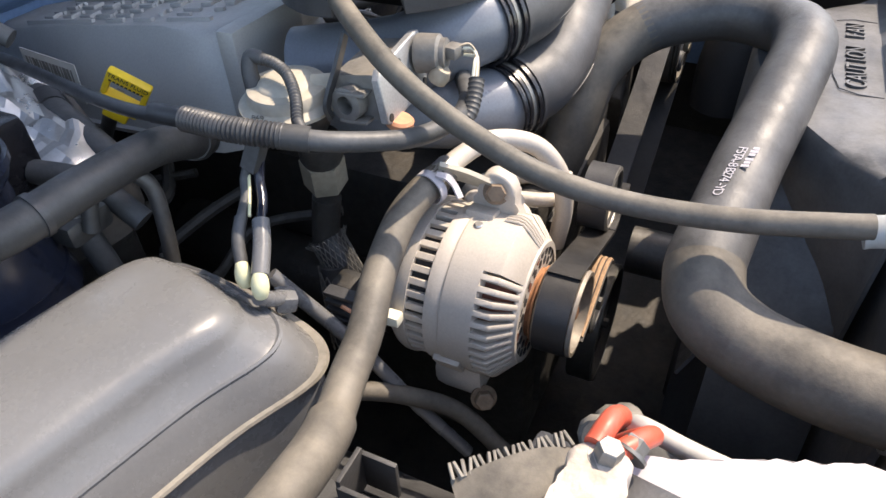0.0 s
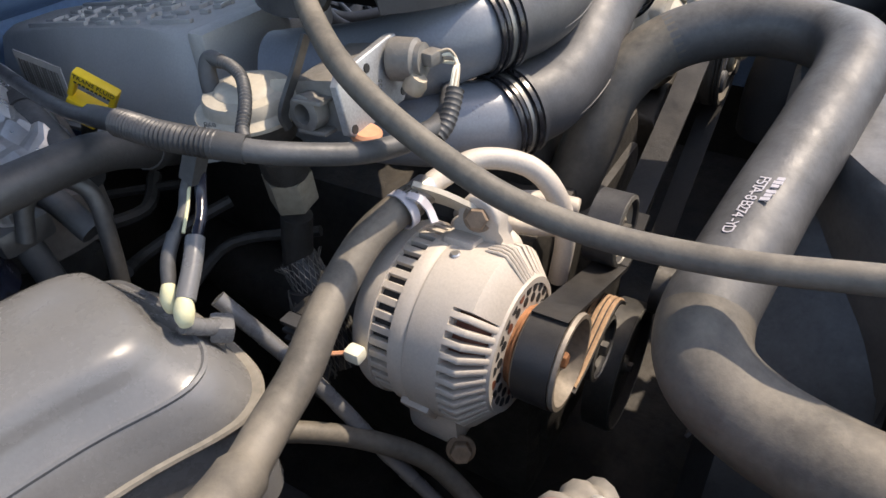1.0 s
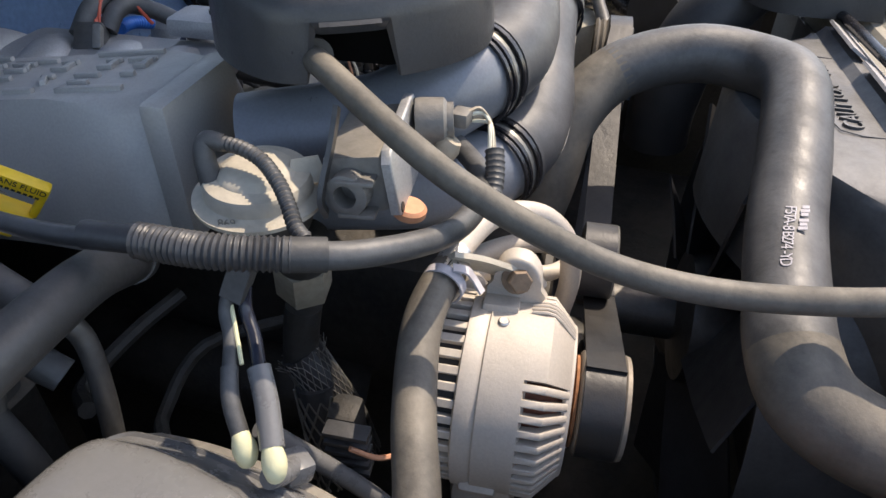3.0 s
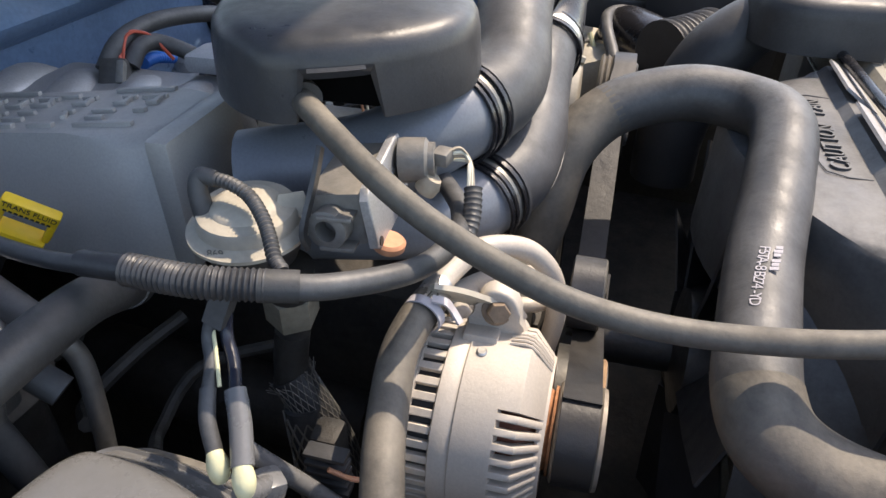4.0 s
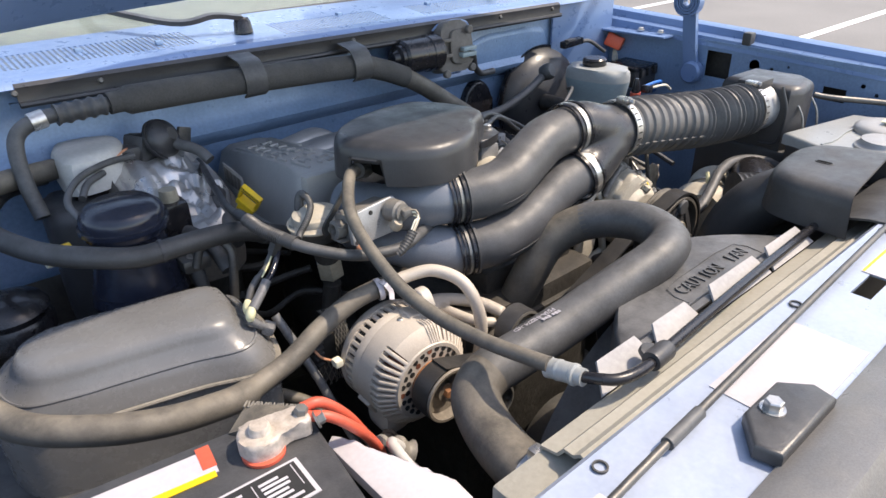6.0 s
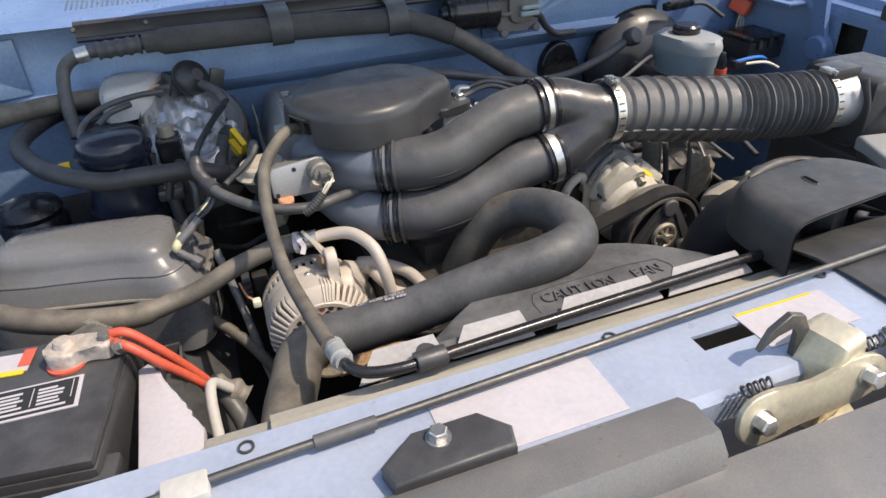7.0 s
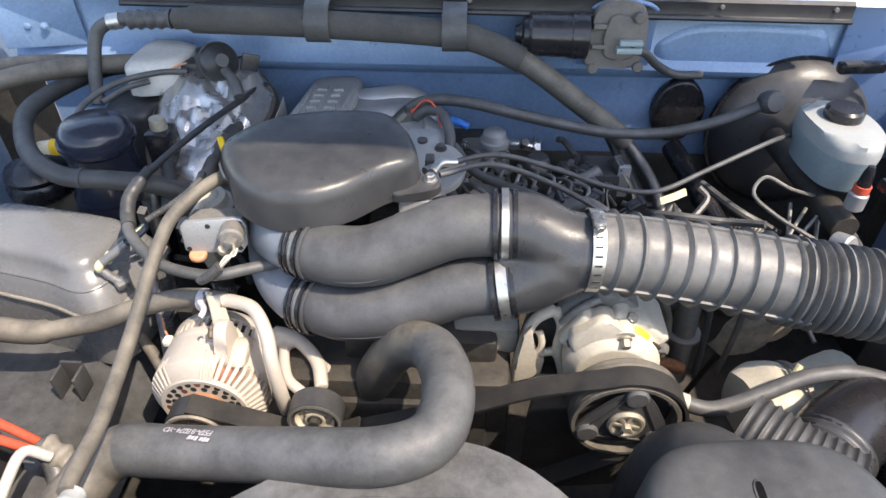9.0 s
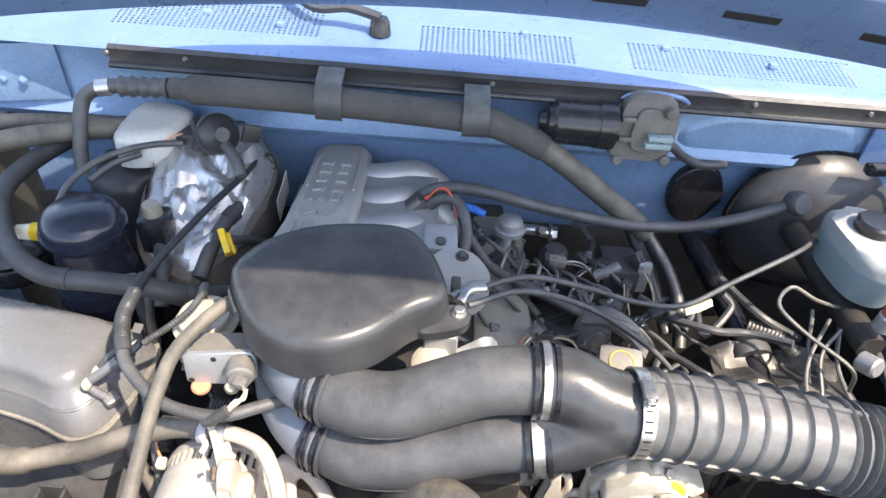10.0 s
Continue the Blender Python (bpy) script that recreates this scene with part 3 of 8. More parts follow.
part("caution_label", block((0.812, -0.268, 1.0746), (0.104, 0.05, 0.001)), LABEL, rail, "sun-bleached white label")
part("label_stripe", block((0.806, -0.2445, 1.0751), (0.088, 0.0030, 0.0006)), YELLOW, rail, "yellow label edge")
part("faded_label", block((0.53, -0.268, 1.0746), (0.15, 0.075, 0.001)), LABEL, rail, "sun-bleached white label")

prop = thing("hood_prop_rod", (0.7, -0.235, 1.08), "dark steel hood prop rod lying along the rail", "rod")
part("rod", sweep([(0.20, -0.262, 1.084), (0.28, -0.252, 1.083), (0.6, -0.237, 1.083), (1.0, -0.222, 1.084), (1.35, -0.21, 1.084)], 0.0037, 10, 6), STEEL_DARK, prop)
part("sleeve", sweep([(0.36, -0.248, 1.083), (0.41, -0.246, 1.083)], 0.0058, 10, 2), RUBBER, prop)
part("clip", block((0.265, -0.255, 1.082), (0.034, 0.024, 0.011), 0.003), SHIELD, prop, "translucent plastic clip")

rad = thing("radiator", (CX, -0.18, 0.9), "tan dusty radiator with a ridged top tank", "radiator")
part("core", block((CX, -0.175, 0.75), (0.9, 0.05, 0.55), 0.004), RADIATOR, rad)
part("top_tank", along_x([(-0.206, 1.0), (-0.204, 1.045), (-0.192, 1.05), (-0.185, 1.044), (-0.175, 1.044), (-0.168, 1.034), (-0.15, 1.03), (-0.15, 1.0)], 0.33, 1.0, 0.003), RADIATOR, rad)
part("neck", sweep([(0.335, -0.17, 0.974), (0.337, -0.13, 0.971)], 0.024, 20, 2), ALU_GREY, rad)

shroud = thing("fan_shroud", (0.68, -0.06, 0.7), "dusty black plastic fan shroud with raised lettering", "fan shroud")


def shroud_rear(x):
    """The rear edge of the top plate follows the fan's circle."""
    return max(-0.128, -0.012 - (1.9 if x < 0.73 else 4.2) * (x - 0.73) ** 2)


XS = [0.455 + 0.0225 * k for k in range(20)]
part("body", sheet([[(x, -0.137, 1.040), (x, -0.128, 1.040), (x, -0.120, 1.032), (x, 0.5 * (shroud_rear(x) - 0.12), 1.031), (x, shroud_rear(x), 1.026), (x, shroud_rear(x) + 0.004, 1.02), (x, shroud_rear(x) + 0.006, 0.90)] for x in XS], 0.003), SHROUD, shroud)
part("ring", sheet([[(0.69 + r * math.cos(a), y, 0.75 + r * math.sin(a)) for r, y in ((0.26, -0.13), (0.25, -0.04))] for a in [2 * math.pi * k / 48 for k in range(49)]], 0.004), SHROUD, shroud)
part("back_plate", block((0.68, -0.14, 0.78), (0.68, 0.006, 0.46), 0.002), SHROUD, shroud)
for x0, x1, cut in ((0.415, 0.505, 0.0), (0.51, 0.60, 0.0), (0.625, 0.755, 0.0), (0.762, 0.875, 0.0)):
    part("foam_strip", prism([(x0, 0), (x1, 0), (x1 - 0.006, 0.030), (x0 + 0.022, 0.030)], 0, 0.003, m=Matrix.Translation((0, -0.151, 1.034)) @ Matrix.Rotation(radians(31), 4, "X")), WHITE, shroud, "white sunlit foam strip")
for word, x in (("CAUTION", 0.683), ("FAN", 0.7715)):
    m = Matrix.Translation((x, -0.098, 1.0325)) @ Matrix.Diagonal((0.80, 1, 1, 1))
    for k, letter in enumerate(word):
        lettering("letter", letter, 0.024, m @ Matrix.Translation(((k - (len(word) - 1) / 2) * 0.0165, 0, 0)), SHROUD, shroud, 0.0014)
for p in ([(0.625, -0.118, 1.032), (0.632, -0.084, 1.0325), (0.70, -0.078, 1.032), (0.798, -0.080, 1.0325), (0.803, -0.118, 1.032)],):
    part("text_frame", sweep(p, 0.0006, 6, 2), SHROUD, shroud)
fan = thing("cooling_fan", (0.69, -0.05, 0.76), "dark engine cooling fan inside the shroud", "fan")
part("clutch", lathe([(0, 0), (0.07, 0), (0.08, 0.02), (0.075, 0.05), (0.03, 0.06), (0.03, 0.14), (0, 0.14)], (0.69, -0.07, 0.76), (0, 1, 0), 28), STEEL_DARK, fan)
for k in range(7):
    a = 2 * math.pi * k / 7
    u, w = Vector((math.cos(a), 0, math.sin(a))), Vector((-math.sin(a), 0, math.cos(a)))
    c = Vector((0.69, -0.04, 0.76))
    part("blade", sheet([[c + u * r - w * wd + Vector((0, -0.02, 0)), c + u * r, c + u * r + w * wd + Vector((0, 0.025, 0))] for r, wd in ((0.07, 0.03), (0.15, 0.045), (0.235, 0.05))], 0.003), PLASTIC, fan)

header = thing("grille_header", (0.6, -0.4, 1.0), "weathered grey plastic grille header panel", "car body", kind="structure")
part("shelf", along_x([(-0.312, 1.078), (-0.33, 1.088), (-0.36, 1.088), (-0.372, 1.074), (-0.374, 1.060)], -0.2, 0.645, 0.004, 6), TRIM, header)
part("lower_shelf", along_x([(-0.366, 1.060), (-0.42, 1.062), (-0.50, 1.05), (-0.58, 1.0), (-0.60, 0.9)], -0.2, 1.6, 0.004, 6), TRIM, header)
part("shelf", along_x([(-0.312, 1.078), (-0.33, 1.088), (-0.36, 1.088), (-0.372, 1.074), (-0.374, 1.060)], 0.865, 1.6, 0.004, 6), TRIM, header)
part("screw", lathe([(0, 0), (0.011, 0), (0.009, 0.004), (0.005, 0.005), (0, 0.005)], (0.60, -0.435, 1.066), (0, 0, 1), 16), STEEL, header)
brk = thing("black_bracket", (0.45, -0.29, 1.075), "black pressed bracket bolted onto the rail", "bracket")
part("plate", prism([(0.405, -0.315), (0.50, -0.315), (0.505, -0.295), (0.485, -0.272), (0.43, -0.272), (0.40, -0.295)], 1.077, 1.090, 0.004), PLASTIC, brk)
part("bolt", hexbolt((0.448, -0.286, 1.089), (0, 0, 1), 0.0075, 0.01), STEEL, brk)

latch = thing("hood_latch", (0.76, -0.33, 1.02), "beige zinc-plated hood latch with hook and springs", "latch")
body = prism([(0.0, 0.0), (0.056, 0.0), (0.062, 0.02), (0.054, 0.07), (0.046, 0.088), (0.014, 0.088), (0.004, 0.06)], 0, 0.046, 0.009, 3, m=Matrix.Translation((0.762, -0.300, 1.014)) @ Matrix.Rotation(radians(12), 4, "Z") @ Matrix.Rotation(radians(90), 4, "X"), both=True)
part("body", body, GOLD, latch)
part("front_skirt", prism([(-0.012, 0.0), (0.05, 0.0), (0.056, 0.03), (0.04, 0.045), (-0.004, 0.04)], 0, 0.004, 0.001, m=Matrix.Translation((0.782, -0.354, 0.996)) @ Matrix.Rotation(radians(96), 4, "X")), GOLD, latch)
for dx, dz, r in ((0.004, 0.018, 0.004), (0.024, 0.022, 0.003), (0.034, 0.012, 0.003)):
    part("hole", disc((0.782 + dx, -0.3585, 0.996 + dz), (0, -1, 0.1), r, 0.001, 0, 14), INK, latch)
part("side_plate", prism(smooth_outline([(-0.075, -0.012), (-0.055, -0.026), (-0.02, -0.02), (0.03, -0.018), (0.072, -0.012), (0.078, 0.014), (0.05, 0.026), (0.0, 0.018), (-0.05, 0.022), (-0.072, 0.012)], 4), 0, 0.005, 0.0015, m=Matrix.Translation((0.756, -0.342, 1.062)) @ Matrix.Rotation(radians(78), 4, "X")), GOLD, latch)
part("foot", block((0.80, -0.338, 1.012), (0.05, 0.05, 0.008), 0.002, (10, 0, -12)), GOLD, latch)
part("hook", prism([(0.010, 0.0), (0.022, 0.004), (0.022, 0.034), (0.012, 0.052), (-0.004, 0.058), (-0.022, 0.046), (-0.030, 0.026), (-0.014, 0.040), (0.002, 0.044), (0.008, 0.034)], 0, 0.006, 0.001, m=Matrix.Translation((0.758, -0.302, 1.066)) @ Matrix.Rotation(radians(90), 4, "X")), STEEL_DARK, latch, "dark steel safety hook")
for x, z in ((0.702, 1.060), (0.814, 1.068)):
    bolt = part("bolt", hexbolt((x, -0.346, z), (0, -1, 0.22), 0.0085, 0.012), STEEL, latch)
for x, z in ((0.695, 1.084), (0.815, 1.09)):
    part("spring", sweep([(x + 0.0016 * k, -0.330 + 0.0055 * math.sin(k * 1.6), z - 0.004 + 0.0055 * math.cos(k * 1.6)) for k in range(18)], 0.0013, 6, 3), STEEL_DARK, latch)
part("pivot", disc((0.838, -0.30, 1.064), (1, 0, 0.05), 0.012, 0.012, 0.002), STEEL, latch)


# inner wings close the bay at its sides
for side, x0 in ((1, 1.60), (-1, -0.16)):
    wing = single("inner_wing", sheet([[(x0 + side * 0.05 * math.sin((y + 0.3) * 2.6), y, z) for z in (1.0, 0.95, 0.7, 0.43)] for y in [-0.32 + 0.1 * k for k in range(13)]], 0.004), GREASE, "grimy black inner wing panel", "car body", "structure")

bm = loft(smooth_outline([(0.0, 0.0), (0.05, 0.04), (0.12, 0.05), (0.27, 0.045), (0.31, 0.02), (0.30, -0.04), (0.05, -0.045)], 5), [(0.02, 0.010), (0.012, 0.009), (0.0, 0.0)])
bm.transform(Matrix.Translation((1.07, 0.770, 1.11)) @ Matrix.Rotation(radians(90), 4, "X"))
part("pressing", bm, BLUE_DULL, fire, "raised pressing in the firewall")

# added sheet, no known part: darkens the depth of the bay below the firewall
part("dark_backing", along_x([(0.785, 0.88), (0.775, 0.86), (0.77, 0.70), (0.78, 0.43)], -0.1, 1.6, 0.004, 6), GREASE, fire, "added black sheet that keeps the lower firewall dark")

# ---- hoses and ducts ----
def hose(name, pts, r, material, label, category="hose", seg=16, per=8, group="", even=0.0):
    return single(name, sweep(pts, r, seg, per, even), material, label, category, group=group)


radhose = thing("radiator_hose", (0.645, 0.185, 0.86), "thick dusty black upper radiator hose with printed code", "hose")
RH = [(0.621, 0.170, 0.861), (0.643, 0.149, 0.939), (0.676, 0.134, 1.000), (0.714, 0.095, 1.034), (0.732, 0.030, 1.050), (0.720, -0.025, 1.050), (0.673, -0.049, 1.051), (0.594, -0.040, 1.032),
      (0.514, -0.026, 1.008), (0.440, -0.017, 0.994), (0.400, -0.014, 0.989), (0.374, -0.023, 0.979), (0.360, -0.051, 0.969), (0.346, -0.096, 0.969), (0.338, -0.147, 0.972)]
WHOLE = curve_points(RH, 8)
part("engine_limb", sweep(WHOLE[:25], 0.0271, 24, 1, caps=False), RUBBER_TAN, radhose, "dusty brown end at the engine")
part("tube", sweep(WHOLE[23:82], 0.0272, 24, 1, caps=False), RUBBER, radhose)
part("lower_bend", sweep(WHOLE[80:], 0.0274, 24, 1, caps=False), RUBBER_TAN, radhose, "dusty brown lower bend")
LINE = curve_points(RH[:12], 40)


def hose_spot(x, lean, out):
    """A point on the hose's skin between its two bends, with the axes of a letter there."""
    i = min((k for k in range(200, len(LINE) - 1)), key=lambda k: abs(LINE[k].x - x))
    d = (LINE[i + 1] - LINE[i - 1]).normalized()
    n = Vector((0.0, math.cos(lean), math.sin(lean)))
    n = (n - d * n.dot(d)).normalized()
    return Matrix.Translation(LINE[i] + n * out) @ Matrix((d, n.cross(d), n)).transposed().to_4x4()


code = "F5TA-8B274-YD"
for k, letter in enumerate(code):
    u = k / 12
    lettering("print_letter", letter, 0.0100, hose_spot(0.505 - 0.052 * u, radians(80 - 8 * u), 0.0276), LABEL, radhose, 0.0001)
for k in range(6):
    bm = block((0, 0.0098, 0), (0.0030, 0.0044 + 0.0012 * (k % 2), 0.0006))
    bm.transform(hose_spot(0.507 - 0.0046 * k, radians(79 - 1 * k), 0.0272))
    part("print_bar", bm, LABEL, radhose, "white printed mark")
part("clamp", ring_band((0.340, -0.138, 0.971), (0, -1, 0.05), 0.0275, 0.012, 0.002), STEEL, radhose)
part("clamp_ear", block((0.340, -0.138, 1.004), (0.014, 0.012, 0.014), 0.003), STEEL, radhose)

oil = thing("cooler_hose", (0.4, 0.1, 1.02), "long dusty rubber hose with a crimped metal end", "hose")
part("tube", sweep([(0.474, 0.307, 1.115), (0.437, 0.286, 1.129), (0.396, 0.233, 1.114), (0.383, 0.193, 1.093), (0.379, 0.148, 1.071), (0.379, 0.100, 1.052), (0.383, 0.044, 1.042), (0.391, -0.021, 1.041), (0.397, -0.081, 1.049), (0.400, -0.098, 1.051)], 0.0082, 14), RUBBER_TAN, oil)
part("boot", sweep([(0.482, 0.315, 1.116), (0.466, 0.305, 1.125), (0.452, 0.294, 1.127)], 0.0112, 16, 5), RUBBER, oil, "black rubber end boot")
part("crimp", sweep([(0.4035, -0.095, 1.044), (0.405, -0.115, 1.049), (0.407, -0.135, 1.053)], lambda s, L: 0.0108 if s < 0.003 else (0.0103 if s < 0.012 else (0.0109 if s < 0.015 else (0.0103 if s < 0.029 else (0.0112 if s < 0.033 else 0.0088)))), 18, 8, 0.001), TANK, oil, "pale crimped collar")
part("pipe", sweep([(0.407, -0.133, 1.053), (0.411, -0.150, 1.058), (0.424, -0.163, 1.059), (0.452, -0.168, 1.058), (0.493, -0.165, 1.056), (0.54, -0.161, 1.055), (0.727, -0.150, 1.052), (0.893, -0.143, 1.05), (0.94, -0.14, 1.04)], 0.0058, 12), PLASTIC_GLOSS, oil)
clip = thing("pipe_clip", (0.48, -0.15, 1.05), "black plastic clip holding the pipe on the shroud", "clip")
part("body", lathe([(0, 0), (0.010, 0), (0.0105, 0.004), (0.0105, 0.026), (0.010, 0.03), (0, 0.03)], (0.468, -0.1665, 1.0575), (1, 0.06, -0.03), 18), PLASTIC, clip)
part("tab", prism(smooth_outline([(-0.02, 0), (0.018, 0), (0.022, 0.012), (0.012, 0.026), (-0.008, 0.028), (-0.02, 0.014)], 4), 0, 0.012, 0.003, m=pose(0.482, -0.159, 1.052, 18, 0, 4) @ Matrix.Scale(0.5, 4)), PLASTIC, clip)

cool = thing("aircon_hose", (0.4, 0.19, 1.0), "thick dusty rubber hose joined to a silver pipe", "hose")
part("tube", sweep([(0.425, 0.203, 0.996), (0.405, 0.208, 0.994), (0.370, 0.210, 0.989), (0.316, 0.201, 0.977), (0.273, 0.189, 0.965), (0.237, 0.182, 0.960), (0.197, 0.172, 0.959), (0.160, 0.168, 0.965), (0.106, 0.166, 0.979), (0.049, 0.183, 0.992), (-0.008, 0.234, 0.998), (-0.047, 0.329, 1.005)], lambda s, L: 0.0131 if s < 0.225 else 0.0160, 18, 8, 0.006), RUBBER_TAN, cool)
part("ferrule", sweep([(0.412, 0.205, 0.996), (0.440, 0.200, 0.999)], 0.0118, 16, 2), STEEL, cool)
part("pipe", sweep([(0.428, 0.203, 0.996), (0.452, 0.197, 1.001), (0.484, 0.179, 1.006), (0.506, 0.148, 0.996), (0.514, 0.126, 0.970), (0.519, 0.118, 0.929), (0.520, 0.123, 0.879)], 0.0088, 16), ALU, cool, "dusty pale metal pipe")
part("clip", ring_band((0.412, 0.204, 0.995), (1, -0.25, 0.12), 0.0136, 0.007, 0.0014), LABEL, cool, "bent white clip")
part("clip_tail", strap([(0.412, 0.198, 1.0095), (0.414, 0.189, 1.007), (0.418, 0.185, 0.998), (0.414, 0.178, 0.990)], 0.007, 0.0015, (1, 0, 0)), LABEL, cool)

heat = thing("heater_hose", (0.16, 0.42, 1.06), "thick black rubber heater hose in a loop", "hose")
part("tube", sweep([(0.128, 0.745, 1.067), (0.087, 0.695, 1.079), (0.053, 0.611, 1.084), (0.045, 0.522, 1.087), (0.080, 0.443, 1.079), (0.126, 0.392, 1.075), (0.173, 0.371, 1.067), (0.236, 0.367, 1.066), (0.298, 0.368, 1.060), (0.343, 0.377, 1.039), (0.387, 0.416, 1.008)], 0.0138, 18), SHADED_RUBBER, heat)
part("clamp", ring_band((0.343, 0.377, 1.039), (0.75, 0.3, -0.5), 0.0139, 0.010, 0.0015), STEEL_DARK, heat)
part("tie", ring_band((0.20, 0.368, 1.0665), (0.99, -0.08, 0), 0.0139, 0.005, 0.0012), PLASTIC, heat)

loom = thing("wiring_loom", (0.35, 0.22, 1.06), "corrugated black wiring loom across the engine", "wiring")
part("sleeve", sweep([(0.303, 0.333, 1.088), (0.304, 0.294, 1.087), (0.315, 0.259, 1.083)], ribs(0.0080, 0.0013, 0.0031, 1.0), 16, 12, 0.0006), PLASTIC, loom, "corrugated sleeve")
part("tube", sweep([(0.312, 0.266, 1.084), (0.330, 0.230, 1.077), (0.374, 0.195, 1.064), (0.424, 0.184, 1.057), (0.455, 0.189, 1.055), (0.475, 0.198, 1.054), (0.517, 0.222, 1.048)], 0.0073, 14), RUBBER, loom)
part("tape", sweep([(0.313, 0.264, 1.0835), (0.322, 0.245, 1.080)], 0.0090, 14, 3), SHADED_RUBBER, loom)
part("upper_tube", sweep([(0.303, 0.330, 1.088), (0.305, 0.38, 1.083), (0.313, 0.43, 1.080), (0.337, 0.53, 1.075), (0.360, 0.615, 1.068), (0.376, 0.685, 1.060), (0.386, 0.69, 1.05), (0.392, 0.685, 1.03)], 0.0052, 12), BLACK_SHELL, loom)
part("conduit", sweep([(0.303, 0.362, 1.087), (0.303, 0.325, 1.089)], 0.0074, 10, 2), BLACK_SHELL, loom)

hot = thing("insulated_hose", (0.6, 0.67, 1.17), "thick foam-sleeved hose strapped along the firewall", "hose")
part("pipe", sweep([(0.115, 0.60, 1.06), (0.112, 0.63, 1.11), (0.12, 0.655, 1.16), (0.15, 0.662, 1.180), (0.20, 0.665, 1.184), (0.28, 0.668, 1.184)], 0.011, 14), RUBBER, hot)
part("ferrule", sweep([(0.145, 0.662, 1.179), (0.165, 0.664, 1.182)], 0.0135, 14, 2), STEEL, hot)
part("crimp", sweep([(0.18, 0.664, 1.183), (0.25, 0.667, 1.184)], ribs(0.0135, 0.003, 0.017), 16, 8, 0.002), RUBBER, hot)
part("sleeve", sweep([(0.255, 0.667, 1.184), (0.29, 0.668, 1.184), (0.48, 0.672, 1.178), (0.70, 0.674, 1.165), (0.77, 0.672, 1.150), (0.83, 0.666, 1.125)], lambda s, L: 0.0165 if s < 0.03 else (0.0225 if s < 0.5 else 0.0215), 20, 8, 0.01), FOAM, hot)
part("lower_sleeve", sweep([(0.822, 0.667, 1.129), (0.87, 0.66, 1.10), (0.93, 0.652, 1.058), (0.99, 0.645, 1.015), (1.025, 0.64, 0.988)], 0.0185, 18), RUBBER_TAN, hot, "dusty brown rubber hose")
part("pipe", sweep([(1.02, 0.641, 0.992), (1.045, 0.625, 0.965), (1.07, 0.59, 0.935), (1.085, 0.55, 0.90), (1.085, 0.5, 0.86)], 0.011, 14), STEEL_DARK, hot)
part("second_pipe", sweep([(1.00, 0.70, 0.98), (1.02, 0.66, 0.95), (1.05, 0.60, 0.91), (1.07, 0.53, 0.86)], 0.011, 14), STEEL_DARK, hot)
for x, z in ((0.493, 1.180), (0.717, 1.168)):
    part("strap", strap([(x, 0.706, z + 0.037), (x, 0.690, z + 0.034), (x, 0.664, z + 0.028), (x, 0.648, z + 0.006), (x, 0.650, z - 0.018), (x, 0.662, z - 0.028)], 0.040, 0.0025, (1, 0, 0)), RUBBER, hot, "black rubber strap")

bh = thing("booster_hose", (0.9, 0.62, 1.03), "black rubber vacuum hose to the brake booster", "hose")
part("tube", sweep([(0.636, 0.615, 1.050), (0.662, 0.612, 1.070), (0.70, 0.610, 1.077), (0.75, 0.606, 1.074), (0.82, 0.60, 1.060), (0.92, 0.615, 1.03), (1.0, 0.63, 1.01), (1.09, 0.64, 1.008), (1.18, 0.646, 1.03), (1.245, 0.648, 1.062)], 0.0098, 14), RUBBER, bh)
part("elbow", lathe([(0, -0.01), (0.018, -0.01), (0.02, 0), (0.02, 0.012), (0.016, 0.018), (0, 0.018)], (1.252, 0.648, 1.066), (0.2, -0.8, 0.4), 20), RUBBER, bh)

# intake ducts
ducts = thing("intake_duct", (0.7, 0.2, 1.0), "twin satin black intake ducts joined in a Y", "air duct")
REAR_DUCT = [(0.553, 0.212, 1.082), (0.570, 0.204, 1.083), (0.600, 0.193, 1.085), (0.64, 0.190, 1.091), (0.69, 0.197, 1.110), (0.735, 0.202, 1.126), (0.80, 0.204, 1.130)]
FRONT_DUCT = [(0.552, 0.193, 1.008), (0.570, 0.185, 1.010), (0.600, 0.173, 1.013), (0.65, 0.169, 1.022), (0.702, 0.174, 1.040), (0.745, 0.176, 1.057), (0.80, 0.177, 1.063)]
part("rear_duct", sweep(REAR_DUCT, 0.0362, 28, 8), DUCT, ducts)
part("front_duct", sweep(FRONT_DUCT, 0.0355, 28, 8), DUCT, ducts)
for line, r in ((REAR_DUCT, 0.0362), (FRONT_DUCT, 0.0355)):
    part("mould_seam", strap([Vector(p) + Vector((0, -0.955, -0.29)) * (r + 0.0002) for p in line[1:5]], 0.0016, 0.0012, (0, -0.29, 0.955)), DUCT, ducts)
ypiece = sweep([(0.784, 0.204, 1.130), (0.818, 0.199, 1.129), (0.85, 0.188, 1.119), (0.892, 0.184, 1.112)], 0.0392, 28, 6)
sweep([(0.784, 0.177, 1.062), (0.818, 0.177, 1.073), (0.850, 0.179, 1.094), (0.892, 0.184, 1.111)], 0.0390, 28, 6, bm=ypiece)
sweep([(0.83, 0.183, 1.096), (0.86, 0.183, 1.106), (0.898, 0.184, 1.112)], lambda s, L: 0.036 + 0.0075 * min(1, s / 0.05), 28, 6, bm=ypiece)
fuse(part("y_piece", ypiece, Y_RUBBER, ducts, "smooth glossy Y piece"), 0.003, 14)
